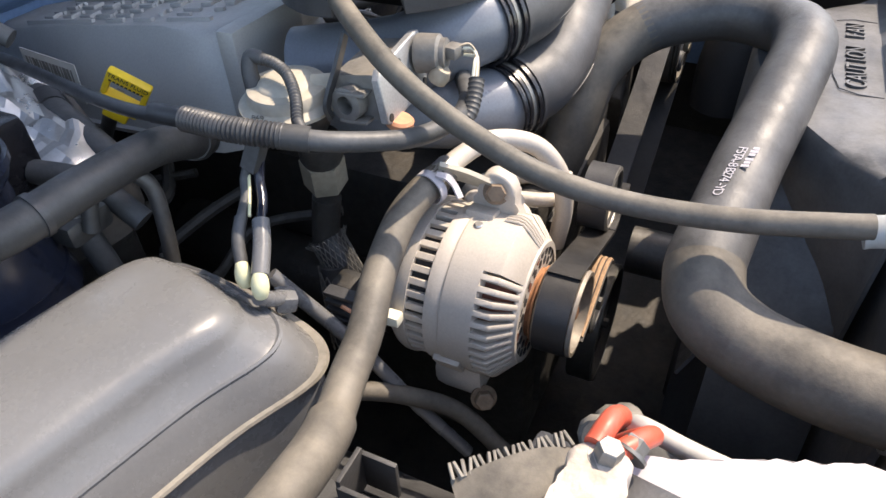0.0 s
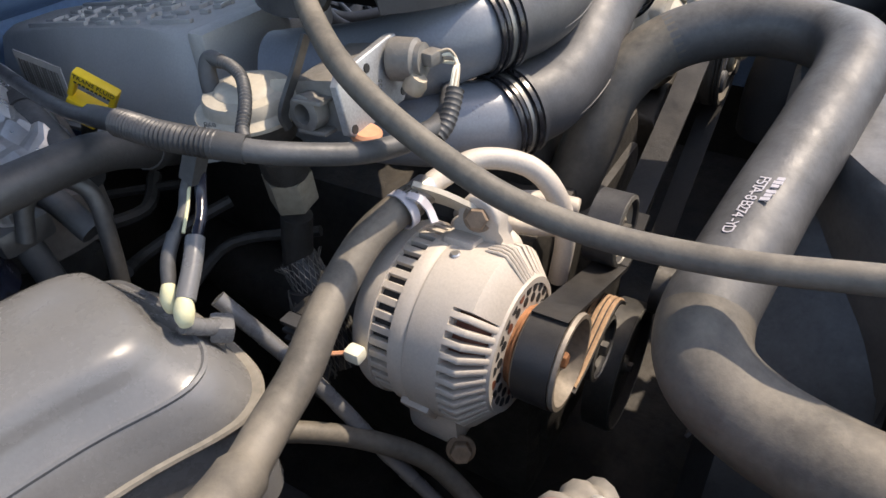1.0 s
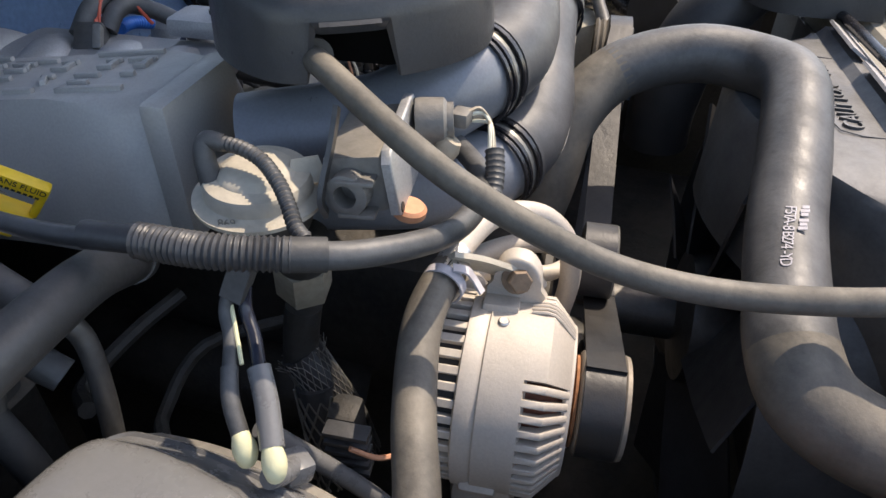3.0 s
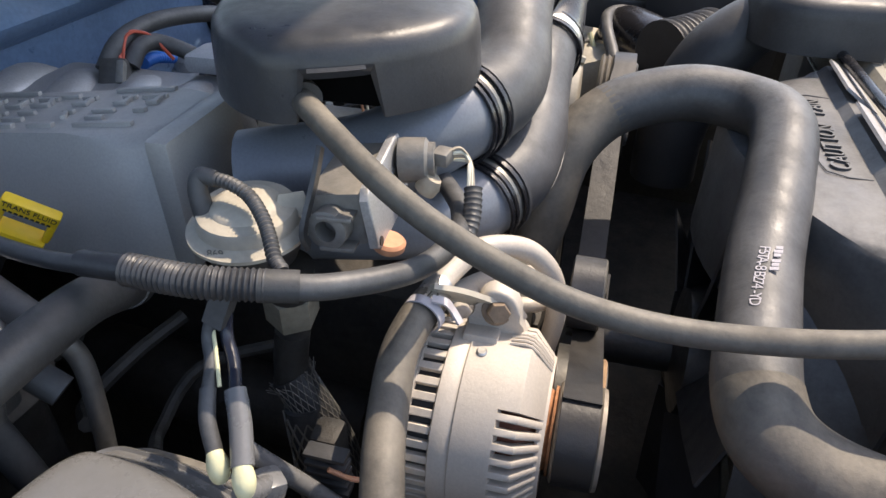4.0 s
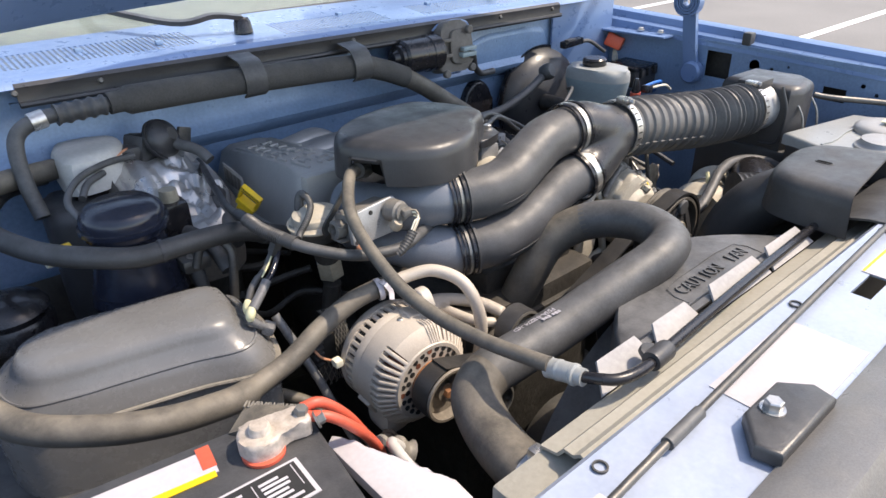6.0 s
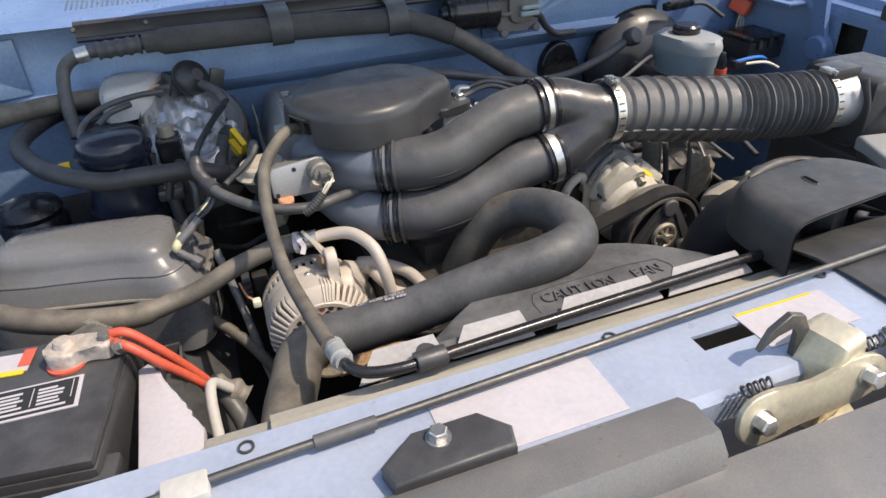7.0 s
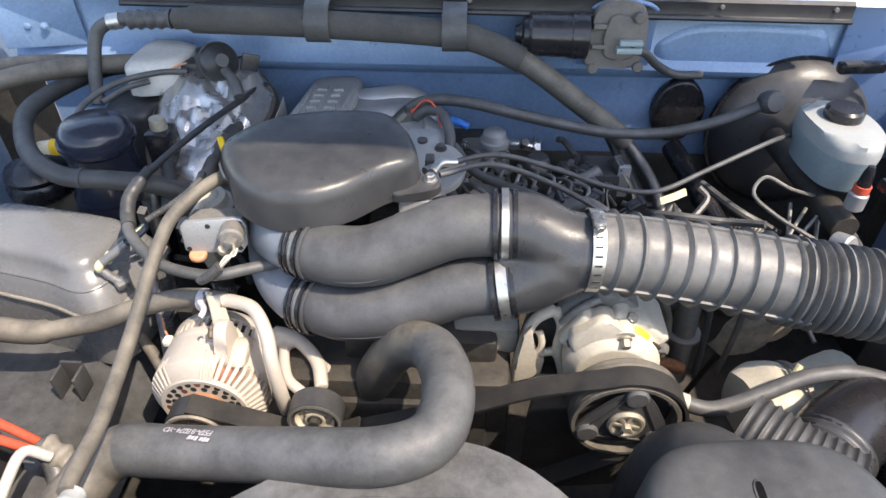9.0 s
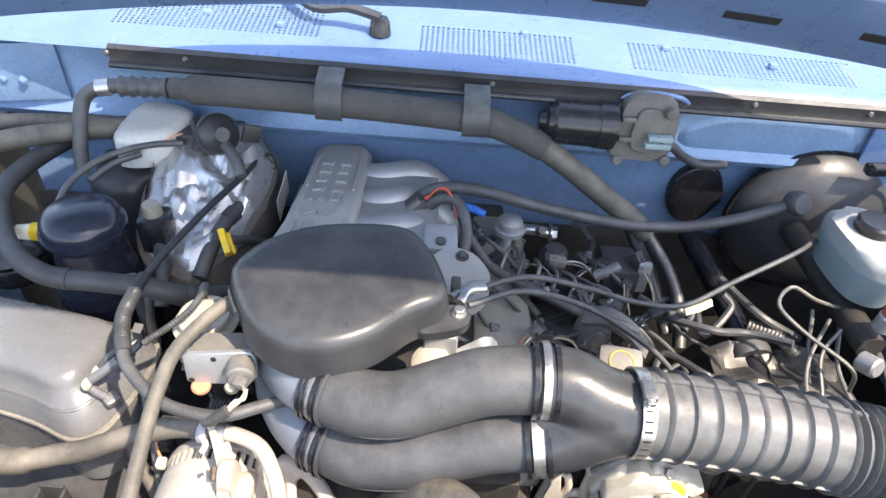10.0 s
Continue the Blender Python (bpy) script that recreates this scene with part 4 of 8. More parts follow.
for c, w, wide in (((0.789, 0.204, 1.130), (1, -0.02, 0.04), 0.008), ((0.791, 0.177, 1.062), (1, 0.0, 0.18), 0.012)):
    part("band", ring_band(c, w, 0.0396, wide, 0.0018), STEEL, ducts, "pale zinc clamp band")
    for d in (-0.011, 0.011):
        part("bead", ring_band(Vector(c) + Vector(w).normalized() * d, w, 0.0392, 0.005, 0.0026), PLASTIC_GLOSS, ducts)
for c, w in (((0.564, 0.207, 1.083), (1, -0.40, 0.04)), ((0.563, 0.188, 1.009), (1, -0.42, 0.06))):
    for d, r, wide, rubber in ((-0.022, 0.0362, 0.003, PLASTIC_GLOSS), (-0.016, 0.0366, 0.003, PLASTIC_GLOSS), (-0.004, 0.0376, 0.004, PLASTIC_GLOSS), (0.003, 0.0370, 0.004, DUCT)):
        part("collar", ring_band(Vector(c) + Vector(w).normalized() * d, w, r, wide, 0.0024), rubber, ducts)
    part("band", ring_band(Vector(c) - Vector(w).normalized() * 0.010, w, 0.0362, 0.004, 0.0012), TUBE, ducts)

rib = thing("ribbed_air_hose", (1.05, 0.18, 1.1), "ribbed black plastic air hose with two metal clamps", "air duct")
RB = [(0.880, 0.183, 1.113), (0.945, 0.186, 1.104), (1.033, 0.187, 1.089), (1.130, 0.179, 1.076), (1.207, 0.168, 1.071), (1.268, 0.159, 1.069)]
part("tube", sweep(RB, lambda s, L: 0.0440 if s < 0.02 else (0.0440 + 0.016 * s + 0.0055 * max(0.0, math.cos(2 * math.pi * s / 0.0255)) ** 8 if s < 0.225 else 0.0492 + 0.004 * math.cos(2 * math.pi * s / 0.0115)), 36, 8, 0.002), RIBBED, rib)
for ang in (-0.14 * math.pi, 0.56 * math.pi):
    part("seam", strap([Vector(p) + Vector((0, -(0.0445 + 0.0016 * k) * math.cos(ang), (0.0445 + 0.0016 * k) * math.sin(ang))) for k, p in enumerate(RB[:4])], 0.006, 0.0035, (0, math.sin(ang), math.cos(ang))), RIBBED, rib)
for c, r in ((RB[0], 0.0452), (RB[-1], 0.0505)):
    worm = part("clamp", ring_band(Vector(c) + Vector((0.006, 0, 0)), (1, 0, -0.03), r, 0.014, 0.002), STEEL, rib, "zinc worm clamp")
    part("clamp_screw", block(Vector(c) + Vector((0.006, -0.01, r + 0.0045)), (0.014, 0.024, 0.009), 0.003), STEEL, worm)
    part("screw_head", hexbolt(Vector(c) + Vector((0.006, -0.022, r + 0.0045)), (0, -1, 0), 0.004, 0.006), STEEL, worm)
    for k in range(9):
        a = math.pi * (0.55 + 0.07 * k)
        part("clamp_slot", block(Vector(c) + Vector((0.006, (r + 0.0021) * math.cos(a), (r + 0.0021) * math.sin(a))), (0.008, 0.002, 0.0012), 0, (math.degrees(a) - 90, 0, 0)), INK, worm)

# ---- throttle cover, throttle body, plenum ----
cover = thing("throttle_cover", (0.57, 0.3, 1.07), "satin black domed plastic throttle cover with a bolt", "engine cover")
DOME = smooth_outline([(0.437, 0.300), (0.445, 0.338), (0.474, 0.372), (0.520, 0.396), (0.580, 0.407), (0.634, 0.402), (0.664, 0.366), (0.680, 0.325), (0.685, 0.297), (0.676, 0.277), (0.645, 0.257), (0.606, 0.220), (0.560, 0.200), (0.512, 0.205), (0.468, 0.240)], 12)
part("dome", loft(DOME, [(0.075, 1.1725), (0.045, 1.1715), (0.024, 1.1700), (0.0125, 1.1680), (0.0065, 1.1645), (0.0030, 1.1595), (0.0010, 1.150), (-0.001, 1.118)], lambda x, y: 1.152 if x < 0.470 and 0.248 < y < 0.292 else 1.115, thick=0.003), COVER, cover, sharp=50)
# added block, no known part: its black makes the cut-out look deep in shade
part("linkage", block((0.508, 0.290, 1.135), (0.05, 0.085, 0.05), 0.01), HOLE_SHADE, cover, "near-black block giving the shade inside the cover's opening")
part("bolt_ear", prism(smooth_outline([(0.66, 0.30), (0.705, 0.305), (0.712, 0.285), (0.695, 0.268), (0.655, 0.262)]), 1.116, 1.128, 0.003), COVER, cover)
part("bolt", hexbolt((0.699, 0.293, 1.128), (0, 0, 1), 0.0065, 0.009), STEEL, cover, "bright zinc bolt")

tb = thing("throttle_housing", (0.5, 0.25, 1.0), "grey cast throttle body under the black cover", "throttle body")
part("casting", sweep([(0.47, 0.36, 1.05), (0.50, 0.27, 1.062), (0.53, 0.226, 1.081), (0.560, 0.209, 1.083)], 0.0358, 24, 6), THROTTLE, tb)
part("lower_casting", sweep([(0.47, 0.34, 1.02), (0.50, 0.25, 1.014), (0.53, 0.209, 1.009), (0.559, 0.190, 1.009)], 0.0352, 24, 6), THROTTLE, tb)
part("flange", block((0.475, 0.40, 1.04), (0.10, 0.02, 0.11), 0.006), PLENUM, tb)
part("linkage", block((0.68, 0.29, 1.09), (0.04, 0.05, 0.05), 0.008), ALU_GREY, tb)

plen = thing("intake_plenum", (0.48, 0.56, 1.0), "grey cast intake plenum with raised ribs and barcode label", "intake manifold")

def sloped(bm):
    """The plenum's top falls towards the firewall."""
    for v in bm.verts:
        w = min(1.0, max(0.0, (v.co.z - 0.935) / 0.127))
        v.co.z += w * (0.030 - 0.138 * (v.co.y - 0.40))
        if v.co.x < 0.48:
            v.co.x -= 0.036 * min(1.0, (1 - w) * 4)
    return bm


part("box", sloped(prism([(0.4465, 0.446), (0.450, 0.424), (0.462, 0.409), (0.53, 0.412), (0.548, 0.45), (0.548, 0.74), (0.53, 0.775), (0.474, 0.772), (0.460, 0.755), (0.455, 0.62), (0.450, 0.5)], 0.970, 1.062, 0.008, 3)), PLENUM, plen)
random.seed(8)
for x0, y0, y1 in ((0.4625, 0.445, 0.500), (0.4625, 0.520, 0.545), (0.4625, 0.560, 0.585), (0.4625, 0.605, 0.71), (0.535, 0.455, 0.515), (0.535, 0.60, 0.72), (0.524, 0.545, 0.585)):
    part("raised_bar", sloped(block((x0, (y0 + y1) / 2, 1.0632), (0.005, y1 - y0, 0.005), 0.001)), PLENUM, plen)
y = 0.452
while y < 0.70:
    for x0 in (0.475, 0.489, 0.505, 0.518):
        run = random.uniform(0.010, 0.024)
        if random.random() < 0.72:
            part("raised_bar", sloped(block((x0, y + run / 2, 1.0632), (0.0045, run, 0.005), 0.001)), PLENUM, plen)
    for x0 in (0.482, 0.512):
        if random.random() < 0.55:
            part("raised_bar", sloped(block((x0, y + 0.004, 1.0632), (0.014, 0.0045, 0.005), 0.001, (0, 0, random.choice((0, 0, 30))))), PLENUM, plen)
    y += random.choice((0.026, 0.030, 0.040))
part("seam", strap([(0.4135, 0.43, 0.985), (0.417, 0.58, 0.975), (0.421, 0.74, 0.965)], 0.004, 0.008, (0, 0, 1)), PLENUM, plen)
part("end_cap", lathe([(0, 0), (0.042, 0), (0.046, 0.004), (0.046, 0.03), (0.040, 0.036), (0, 0.036)], (0.492, 0.435, 1.005), (0.1, -1, 0.1), 32), PLENUM, plen)
for a in (0.6, 2.2, 4.0, 5.4):
    part("cap_bolt", hexbolt((0.492 + 0.036 * math.cos(a), 0.400, 1.005 + 0.036 * math.sin(a)), (0.1, -1, 0.1), 0.0045, 0.005), STEEL, plen)
part("label", block((0.4145, 0.632, 1.022), (0.001, 0.074, 0.044), 0, (6, 0, 0)), SHIELD, plen, "paper barcode label")
for k in range(14):
    part("barcode_bar", block((0.4137, 0.602 + 0.0046 * k, 1.024 + 0.0005 * (k - 7)), (0.0008, 0.0012 + 0.0012 * (k * 7 % 3), 0.026), 0, (6, 0, 0)), GEARBOX, plen)
for i, (y0, y1) in enumerate(((0.67, 0.69), (0.60, 0.62), (0.53, 0.545), (0.47, 0.485))):
    part("runner", sweep([(0.53, y0 + 0.02, 1.020), (0.58, y0 + 0.02, 1.029), (0.63, y1 + 0.02, 1.024), (0.67, y1 + 0.02, 0.995), (0.69, y1 + 0.02, 0.945)], 0.027, 20, 6), ALU_GREY, plen, "bare aluminium runner")
part("runner_web", block((0.60, 0.575, 1.03), (0.14, 0.22, 0.03), 0.01), ALU_GREY, plen)
part("flange", block((0.675, 0.50, 1.06), (0.05, 0.06, 0.02), 0.008), ALU_GREY, plen)
part("flange_bolt", lathe([(0, 0), (0.008, 0), (0.008, 0.004), (0, 0.004)], (0.675, 0.485, 1.07), (0, 0, 1), 16), STEEL_DARK, plen)

# ---- alternator ----
AX, AZ = 0.420, 0.893
alt = thing("alternator", (AX, 0.16, 0.82), "dusty cast aluminium alternator with slotted housing", "alternator")
Y = (0, -1, 0)


def fin_mesh(half, profile):
    """A bar of the given half width whose (radius, y) profile runs round the axis."""
    bm = bmesh.new()
    a = [bm.verts.new((-half, y, r)) for r, y in profile]
    b = [bm.verts.new((half, y, r)) for r, y in profile]
    n = len(profile)
    for k in range(n):
        bm.faces.new((a[k], a[(k + 1) % n], b[(k + 1) % n], b[k]))
    bm.faces.new(a[::-1])
    bm.faces.new(b)
    bmesh.ops.bevel(bm, geom=list(bm.edges), offset=0.0006, segments=1, affect="EDGES")
    return bm


def ring_of(name, count, bm, material, parent, cx, cz, skip=()):
    first = None
    for k in range(count):
        if k in skip:
            continue
        if first is None:
            first = put(name, bm, material)
            ob = first
        else:
            ob = new(name, first.data)
        ob.parent = parent
        ob.matrix_parent_inverse = parent.matrix_basis.inverted()
        ob.matrix_basis = Matrix.Translation((cx, 0, cz)) @ Matrix.Rotation(2 * math.pi * k / count, 4, "Y")


part("rear_case", lathe([(0, 0), (0.050, 0), (0.062, 0.006), (0.071, 0.016), (0.0735, 0.022), (0.0735, 0.029), (0, 0.029)], (AX, 0.244, AZ), Y, 56), ALU, alt)
part("stator", lathe([(0, 0), (0.067, 0), (0.067, 0.024), (0, 0.024)], (AX, 0.222, AZ), Y, 56), INK, alt)
part("mid_case", lathe([(0, 0), (0.070, 0), (0.0735, 0.0015), (0.0735, 0.012), (0.0728, 0.013), (0.0728, 0.015), (0.0742, 0.016), (0.0742, 0.044), (0.069, 0.046), (0, 0.046)], (AX, 0.199, AZ), Y, 72), ALU, alt)
part("winding", lathe([(0, 0), (0.064, 0), (0.060, 0.018), (0.050, 0.027), (0, 0.027)], (AX, 0.155, AZ), Y, 48), COPPER, alt, "rust-red copper winding")
part("front_ring", lathe([(0.050, 0.0), (0.0562, 0), (0.0575, 0.002), (0.055, 0.006), (0.050, 0.006), (0.050, 0)], (AX, 0.128, AZ), Y, 56), ALU, alt)
part("face_plate", lathe([(0.0, 0.0), (0.051, 0), (0.051, 0.003), (0.0, 0.003)], (AX, 0.126, AZ), Y, 48), ALU, alt)
part("hub", lathe([(0, 0), (0.032, 0), (0.028, 0.008), (0.02, 0.010), (0, 0.010)], (AX, 0.124, AZ), Y, 32), RUST, alt)
FIN = [(0.066, 0.156), (0.0742, 0.156), (0.0742, 0.1400), (0.0565, 0.1240), (0.050, 0.1235), (0.050, 0.128), (0.055, 0.131), (0.066, 0.142)]
SOLID = [42, 43, 44, 45, 0, 1, 2, 15, 30]
ring_of("fin", 46, fin_mesh(0.0026, FIN), ALU, alt, AX, AZ, SOLID)
def shell(a0, a1, n=12):
    """The closed stretch of the slotted end between two angles from the top."""
    bm = bmesh.new()
    rows = [[bm.verts.new((AX + r * math.sin(a0 + (a1 - a0) * k / n), y, AZ + r * math.cos(a0 + (a1 - a0) * k / n))) for r, y in FIN] for k in range(n + 1)]
    m = len(FIN)
    for p, q in zip(rows, rows[1:]):
        for k in range(m):
            bm.faces.new((p[k], p[(k + 1) % m], q[(k + 1) % m], q[k]))
    bm.faces.new(rows[0][::-1])
    bm.faces.new(rows[-1])
    return bm


STEP = 2 * math.pi / 46
for lo, hi in ((-4.5, 2.5), (14.5, 15.5), (29.5, 30.5)):
    part("shell_piece", shell(lo * STEP, hi * STEP), ALU, alt)
for k in range(4):
    part("shell_line", sweep([(AX + (r + 0.0004) * math.sin(0.10 + 0.06 * k), y, AZ + (r + 0.0004) * math.cos(0.10 + 0.06 * k)) for r, y in FIN[1:4]], 0.0012, 6, 3), ALU, alt)
ring_of("rear_fin", 40, fin_mesh(0.0030, [(0.064, 0.222), (0.0715, 0.222), (0.0715, 0.198), (0.064, 0.198)]), ALU, alt, AX, AZ)
for r, n in ((0.0468, 24), (0.0385, 18)):
    for k in range(n):
        a = 2 * math.pi * k / n
        part("face_hole", disc((AX + r * math.cos(a), 0.1232, AZ + r * math.sin(a)), Y, 0.0040, 0.0006, 0, 12), COPPER if k % 6 == 0 else INK, alt)
part("upper_lug", prism(smooth_outline([(0.134, 0.950), (0.137, 0.964), (0.140, 0.972), (0.141, 0.988), (0.150, 1.0), (0.163, 1.001), (0.172, 0.992), (0.175, 0.974), (0.182, 0.958), (0.172, 0.946), (0.140, 0.944)], 3), 0.440, 0.456, 0.003, m=Matrix(((0, 0, 1, 0), (1, 0, 0, 0), (0, 1, 0, 0), (0, 0, 0, 1))), both=True), ALU, alt)
part("lug_web", prism(smooth_outline([(0.136, 0.944), (0.142, 0.958), (0.166, 0.962), (0.18, 0.953), (0.176, 0.940)], 3), 0.452, 0.474, 0.006, m=Matrix(((0, 0, 1, 0), (1, 0, 0, 0), (0, 1, 0, 0), (0, 0, 0, 1))), both=True), ALU, alt)
part("lug_bolt", hexbolt((0.4420, 0.1575, 0.9840), (-0.85, -0.30, 0.40), 0.0085, 0.012), OLD_BOLT, alt, "brown hex bolt")
part("lower_lug", block((0.386, 0.164, 0.822), (0.042, 0.05, 0.036), 0.012), ALU, alt)
part("low_bolt", hexbolt((0.367, 0.138, 0.808), (-0.75, -0.45, 0.45), 0.0090, 0.012), OLD_BOLT, alt, "brown hex bolt")
part("cable_boot", block((0.352, 0.258, 0.905), (0.024, 0.022, 0.045), 0.006), GREASE, alt)
for k in range(5):
    part("boot_rib", block((0.332, 0.25, 0.892 + 0.009 * k), (0.012, 0.03, 0.004), 0.001), PLASTIC, alt)
part("wire_plug", block((0.3400, 0.208, 0.909), (0.012, 0.014, 0.011), 0.003), WHITE_NYLON, alt, "white wiring plug")
part("wire", sweep([(0.338, 0.214, 0.909), (0.328, 0.228, 0.912), (0.322, 0.245, 0.925)], 0.0018, 6, 5), ORANGE, alt)
for k, b in enumerate((1.36, 3.66, -0.62)):
    part("case_lug", block((AX + 0.073 * math.cos(b), 0.178, AZ + 0.073 * math.sin(b)), (0.010, 0.026, 0.024), 0.003, (0, -math.degrees(b), 0)), ALU, alt)
part("case_screw", disc((AX - 0.006, 0.174, AZ + 0.070), (-0.1, 0, 1), 0.004, 0.006, 0.001), STEEL, alt)
part("pulley", lathe([(0, 0.0), (0.030, 0.0), (0.0370, 0.0015), (0.0385, 0.003), (0.0375, 0.0045), (0.0345, 0.005), (0.0345, 0.030), (0.0375, 0.031), (0.0388, 0.033), (0.0380, 0.036), (0.0345, 0.036), (0.0325, 0.022), (0.014, 0.019), (0.013, 0.026), (0, 0.026)], (AX, 0.116, AZ), Y, 44), PULLEY, alt, "dusty pulley with a rusty hub")
part("pulley_nut", hexbolt((AX, 0.094, AZ), Y, 0.0065, 0.011), RUST, alt)
part("backing_disc", lathe([(0, 0), (0.034, 0), (0.034, 0.002), (0, 0.002)], (AX, 0.1195, AZ), Y, 36), RUST, alt, "rusty spacer disc")

STAY = ("upper_lug", "lug_web", "lug_bolt", "lower_lug", "low_bolt", "cable_boot", "boot_rib", "wire_plug", "wire")
for ob in alt.children:
    kind = ob.name.split(".")[0]
    if kind not in STAY:
        ob.matrix_basis = Matrix.Translation((0, {"pulley": -0.011, "pulley_nut": -0.010, "backing_disc": -0.0125}.get(kind, -0.012), 0)) @ ob.matrix_basis

brkt = thing("alternator_bracket", (0.5, 0.15, 0.9), "pale cast aluminium alternator bracket", "bracket")
part("arm", strap([(0.447, 0.162, 0.984), (0.437, 0.183, 0.996), (0.425, 0.205, 1.006)], 0.024, 0.004, (0.6, 0, -0.8)), BEIGE, brkt)
cast = prism([(0.45, 0.165), (0.47, 0.16), (0.55, 0.15), (0.62, 0.165), (0.63, 0.195), (0.56, 0.21), (0.46, 0.205)], 0.82, 0.880, 0.010)
sweep([(0.468, 0.19, 0.948), (0.50, 0.20, 0.928), (0.535, 0.21, 0.898), (0.56, 0.215, 0.84)], 0.010, 12, 5, bm=cast)
sweep([(0.492, 0.205, 0.938), (0.515, 0.200, 0.936), (0.540, 0.184, 0.932), (0.560, 0.158, 0.929), (0.570, 0.125, 0.924)], 0.0095, 12, 5, bm=cast)
sweep([(0.508, 0.196, 0.930), (0.514, 0.165, 0.929), (0.526, 0.135, 0.926), (0.548, 0.118, 0.922)], 0.0075, 12, 5, bm=cast)
sweep([(0.56, 0.160, 0.928), (0.575, 0.165, 0.90), (0.59, 0.17, 0.86)], 0.009, 12, 5, bm=cast)
sweep([(0.475, 0.185, 0.940), (0.497, 0.19, 0.905), (0.510, 0.195, 0.87)], 0.008, 12, 5, bm=cast)
sweep([(0.53, 0.205, 0.90), (0.525, 0.20, 0.88), (0.515, 0.19, 0.86)], 0.008, 12, 5, bm=cast)
fuse(part("casting", cast, ALU, brkt), 0.003, 5)
part("web_bolt", hexbolt((0.60, 0.158, 0.872), Y, 0.007, 0.008), STEEL_DARK, brkt)


def pulley(name, c, r, w, label, face=ALU_GREY, rim=PLASTIC):
    p = thing(name, c, label, "pulley")
    part("rim", lathe([(r - 0.006, 0), (r, 0.0015), (r, w - 0.0015), (r - 0.004, w), (r - 0.008, w - 0.004), (r - 0.01, w - 0.01), (r - 0.01, 0.002), (r - 0.006, 0)], c, Y, 40), rim, p)
    disc_face = part("face", lathe([(0, w * 0.86), (0.012, w * 0.86), (0.014, w * 0.70), (r - 0.013, w * 0.70), (r - 0.011, w * 0.80), (r - 0.009, w * 0.9)], c, Y, 36), face, p)
    part("edge", lathe([(r - 0.005, w - 0.002), (r - 0.001, w - 0.002), (r - 0.0005, w), (r - 0.004, w + 0.001), (r - 0.005, w - 0.002)], c, Y, 40), TUBE, p, "worn bright edge")
    part("bolt", hexbolt((c[0], c[1] - w * 0.84, c[2]), Y, 0.007, 0.008), STEEL_DARK, disc_face)
    return p


pulley("idler_pulley", (0.568, 0.110, 0.914), 0.0335, 0.030, "smooth black idler pulley with a pale face", BEIGE)
pulley("lower_pulley", (0.507, 0.100, 0.828), 0.032, 0.030, "black belt pulley in shadow", STEEL_DARK)
pulley("crank_pulley", (0.69, 0.117, 0.62), 0.085, 0.035, "dark steel crankshaft pulley low down", STEEL_DARK, STEEL_DARK)

belt = thing("drive_belt", (0.6, 0.1, 0.9), "ribbed black serpentine drive belt", "belt")


def belt_arc(cx, cz, r, a0, a1, n=14):
    return [(cx + r * math.cos(radians(a0 + (a1 - a0) * k / n)), 0.0875, cz + r * math.sin(radians(a0 + (a1 - a0) * k / n))) for k in range(n + 1)]


part("outer_band", strap(belt_arc(AX, AZ, 0.0375, 285, 80, 22) + belt_arc(0.568, 0.914, 0.036, 250, 300, 6) + [(0.62, 0.0875, 0.900)], 0.028, 0.004, (0, 1, 0), per=2), BELT, belt)
for k in range(5):
    part("rib", sweep([(0.428, 0.0690 + 0.0050 * k, 0.8575), (0.452, 0.0690 + 0.0050 * k, 0.8610), (0.485, 0.0690 + 0.0050 * k, 0.8700), (0.507, 0.0690 + 0.0050 * k, 0.8745), (0.527, 0.0690 + 0.0050 * k, 0.8705), (0.543, 0.0690 + 0.0050 * k, 0.857)], 0.0021, 6, 3), BELT_RIB, belt)
part("return_band", strap([(0.424, 0.080, 0.8550), (0.452, 0.080, 0.8590), (0.485, 0.080, 0.8675), (0.507, 0.080, 0.8720), (0.527, 0.080, 0.8680), (0.545, 0.080, 0.853)], 0.028, 0.003, (0, 1, 0), per=3), BELT, belt)
part("pump_band", strap([(0.555, 0.094, 0.8725), (0.575, 0.094, 0.872), (0.60, 0.094, 0.880), (0.68, 0.094, 0.911), (0.77, 0.094, 0.950), (0.835, 0.094, 0.980)] + belt_arc(0.937, 0.945, 0.0675, 116, -60, 18) + [(0.80, 0.094, 0.75)], 0.027, 0.004, (0, 1, 0), per=2), BELT, belt)

# ---- power steering pump / compressor on the driver's side ----
ps = thing("steering_pump", (0.94, 0.12, 0.9), "cast aluminium pump with a black three-armed pulley", "pump")
casting = lathe([(0, 0), (0.052, 0.0), (0.058, 0.008), (0.060, 0.03), (0.055, 0.035), (0.058, 0.055), (0.060, 0.10), (0.046, 0.115), (0, 0.115)], (0.930, 0.255, 0.950), Y, 40)
block((0.945, 0.195, 1.008), (0.05, 0.06, 0.03), 0.008, (0, 18, 0), casting)
block((0.905, 0.205, 1.0), (0.05, 0.07, 0.022), 0.006, (0, -25, 0), casting)
sweep([(0.935, 0.22, 0.99), (0.938, 0.225, 1.03)], 0.017, 16, 2, bm=casting)
block((0.912, 0.205, 0.985), (0.085, 0.085, 0.06), 0.008, (0, 26, 0), casting)
block((0.965, 0.20, 0.985), (0.05, 0.07, 0.05), 0.008, (0, 38, 0), casting)
fuse(part("body", casting, BEIGE, ps, "dusty beige casting"), 0.0025, 3)
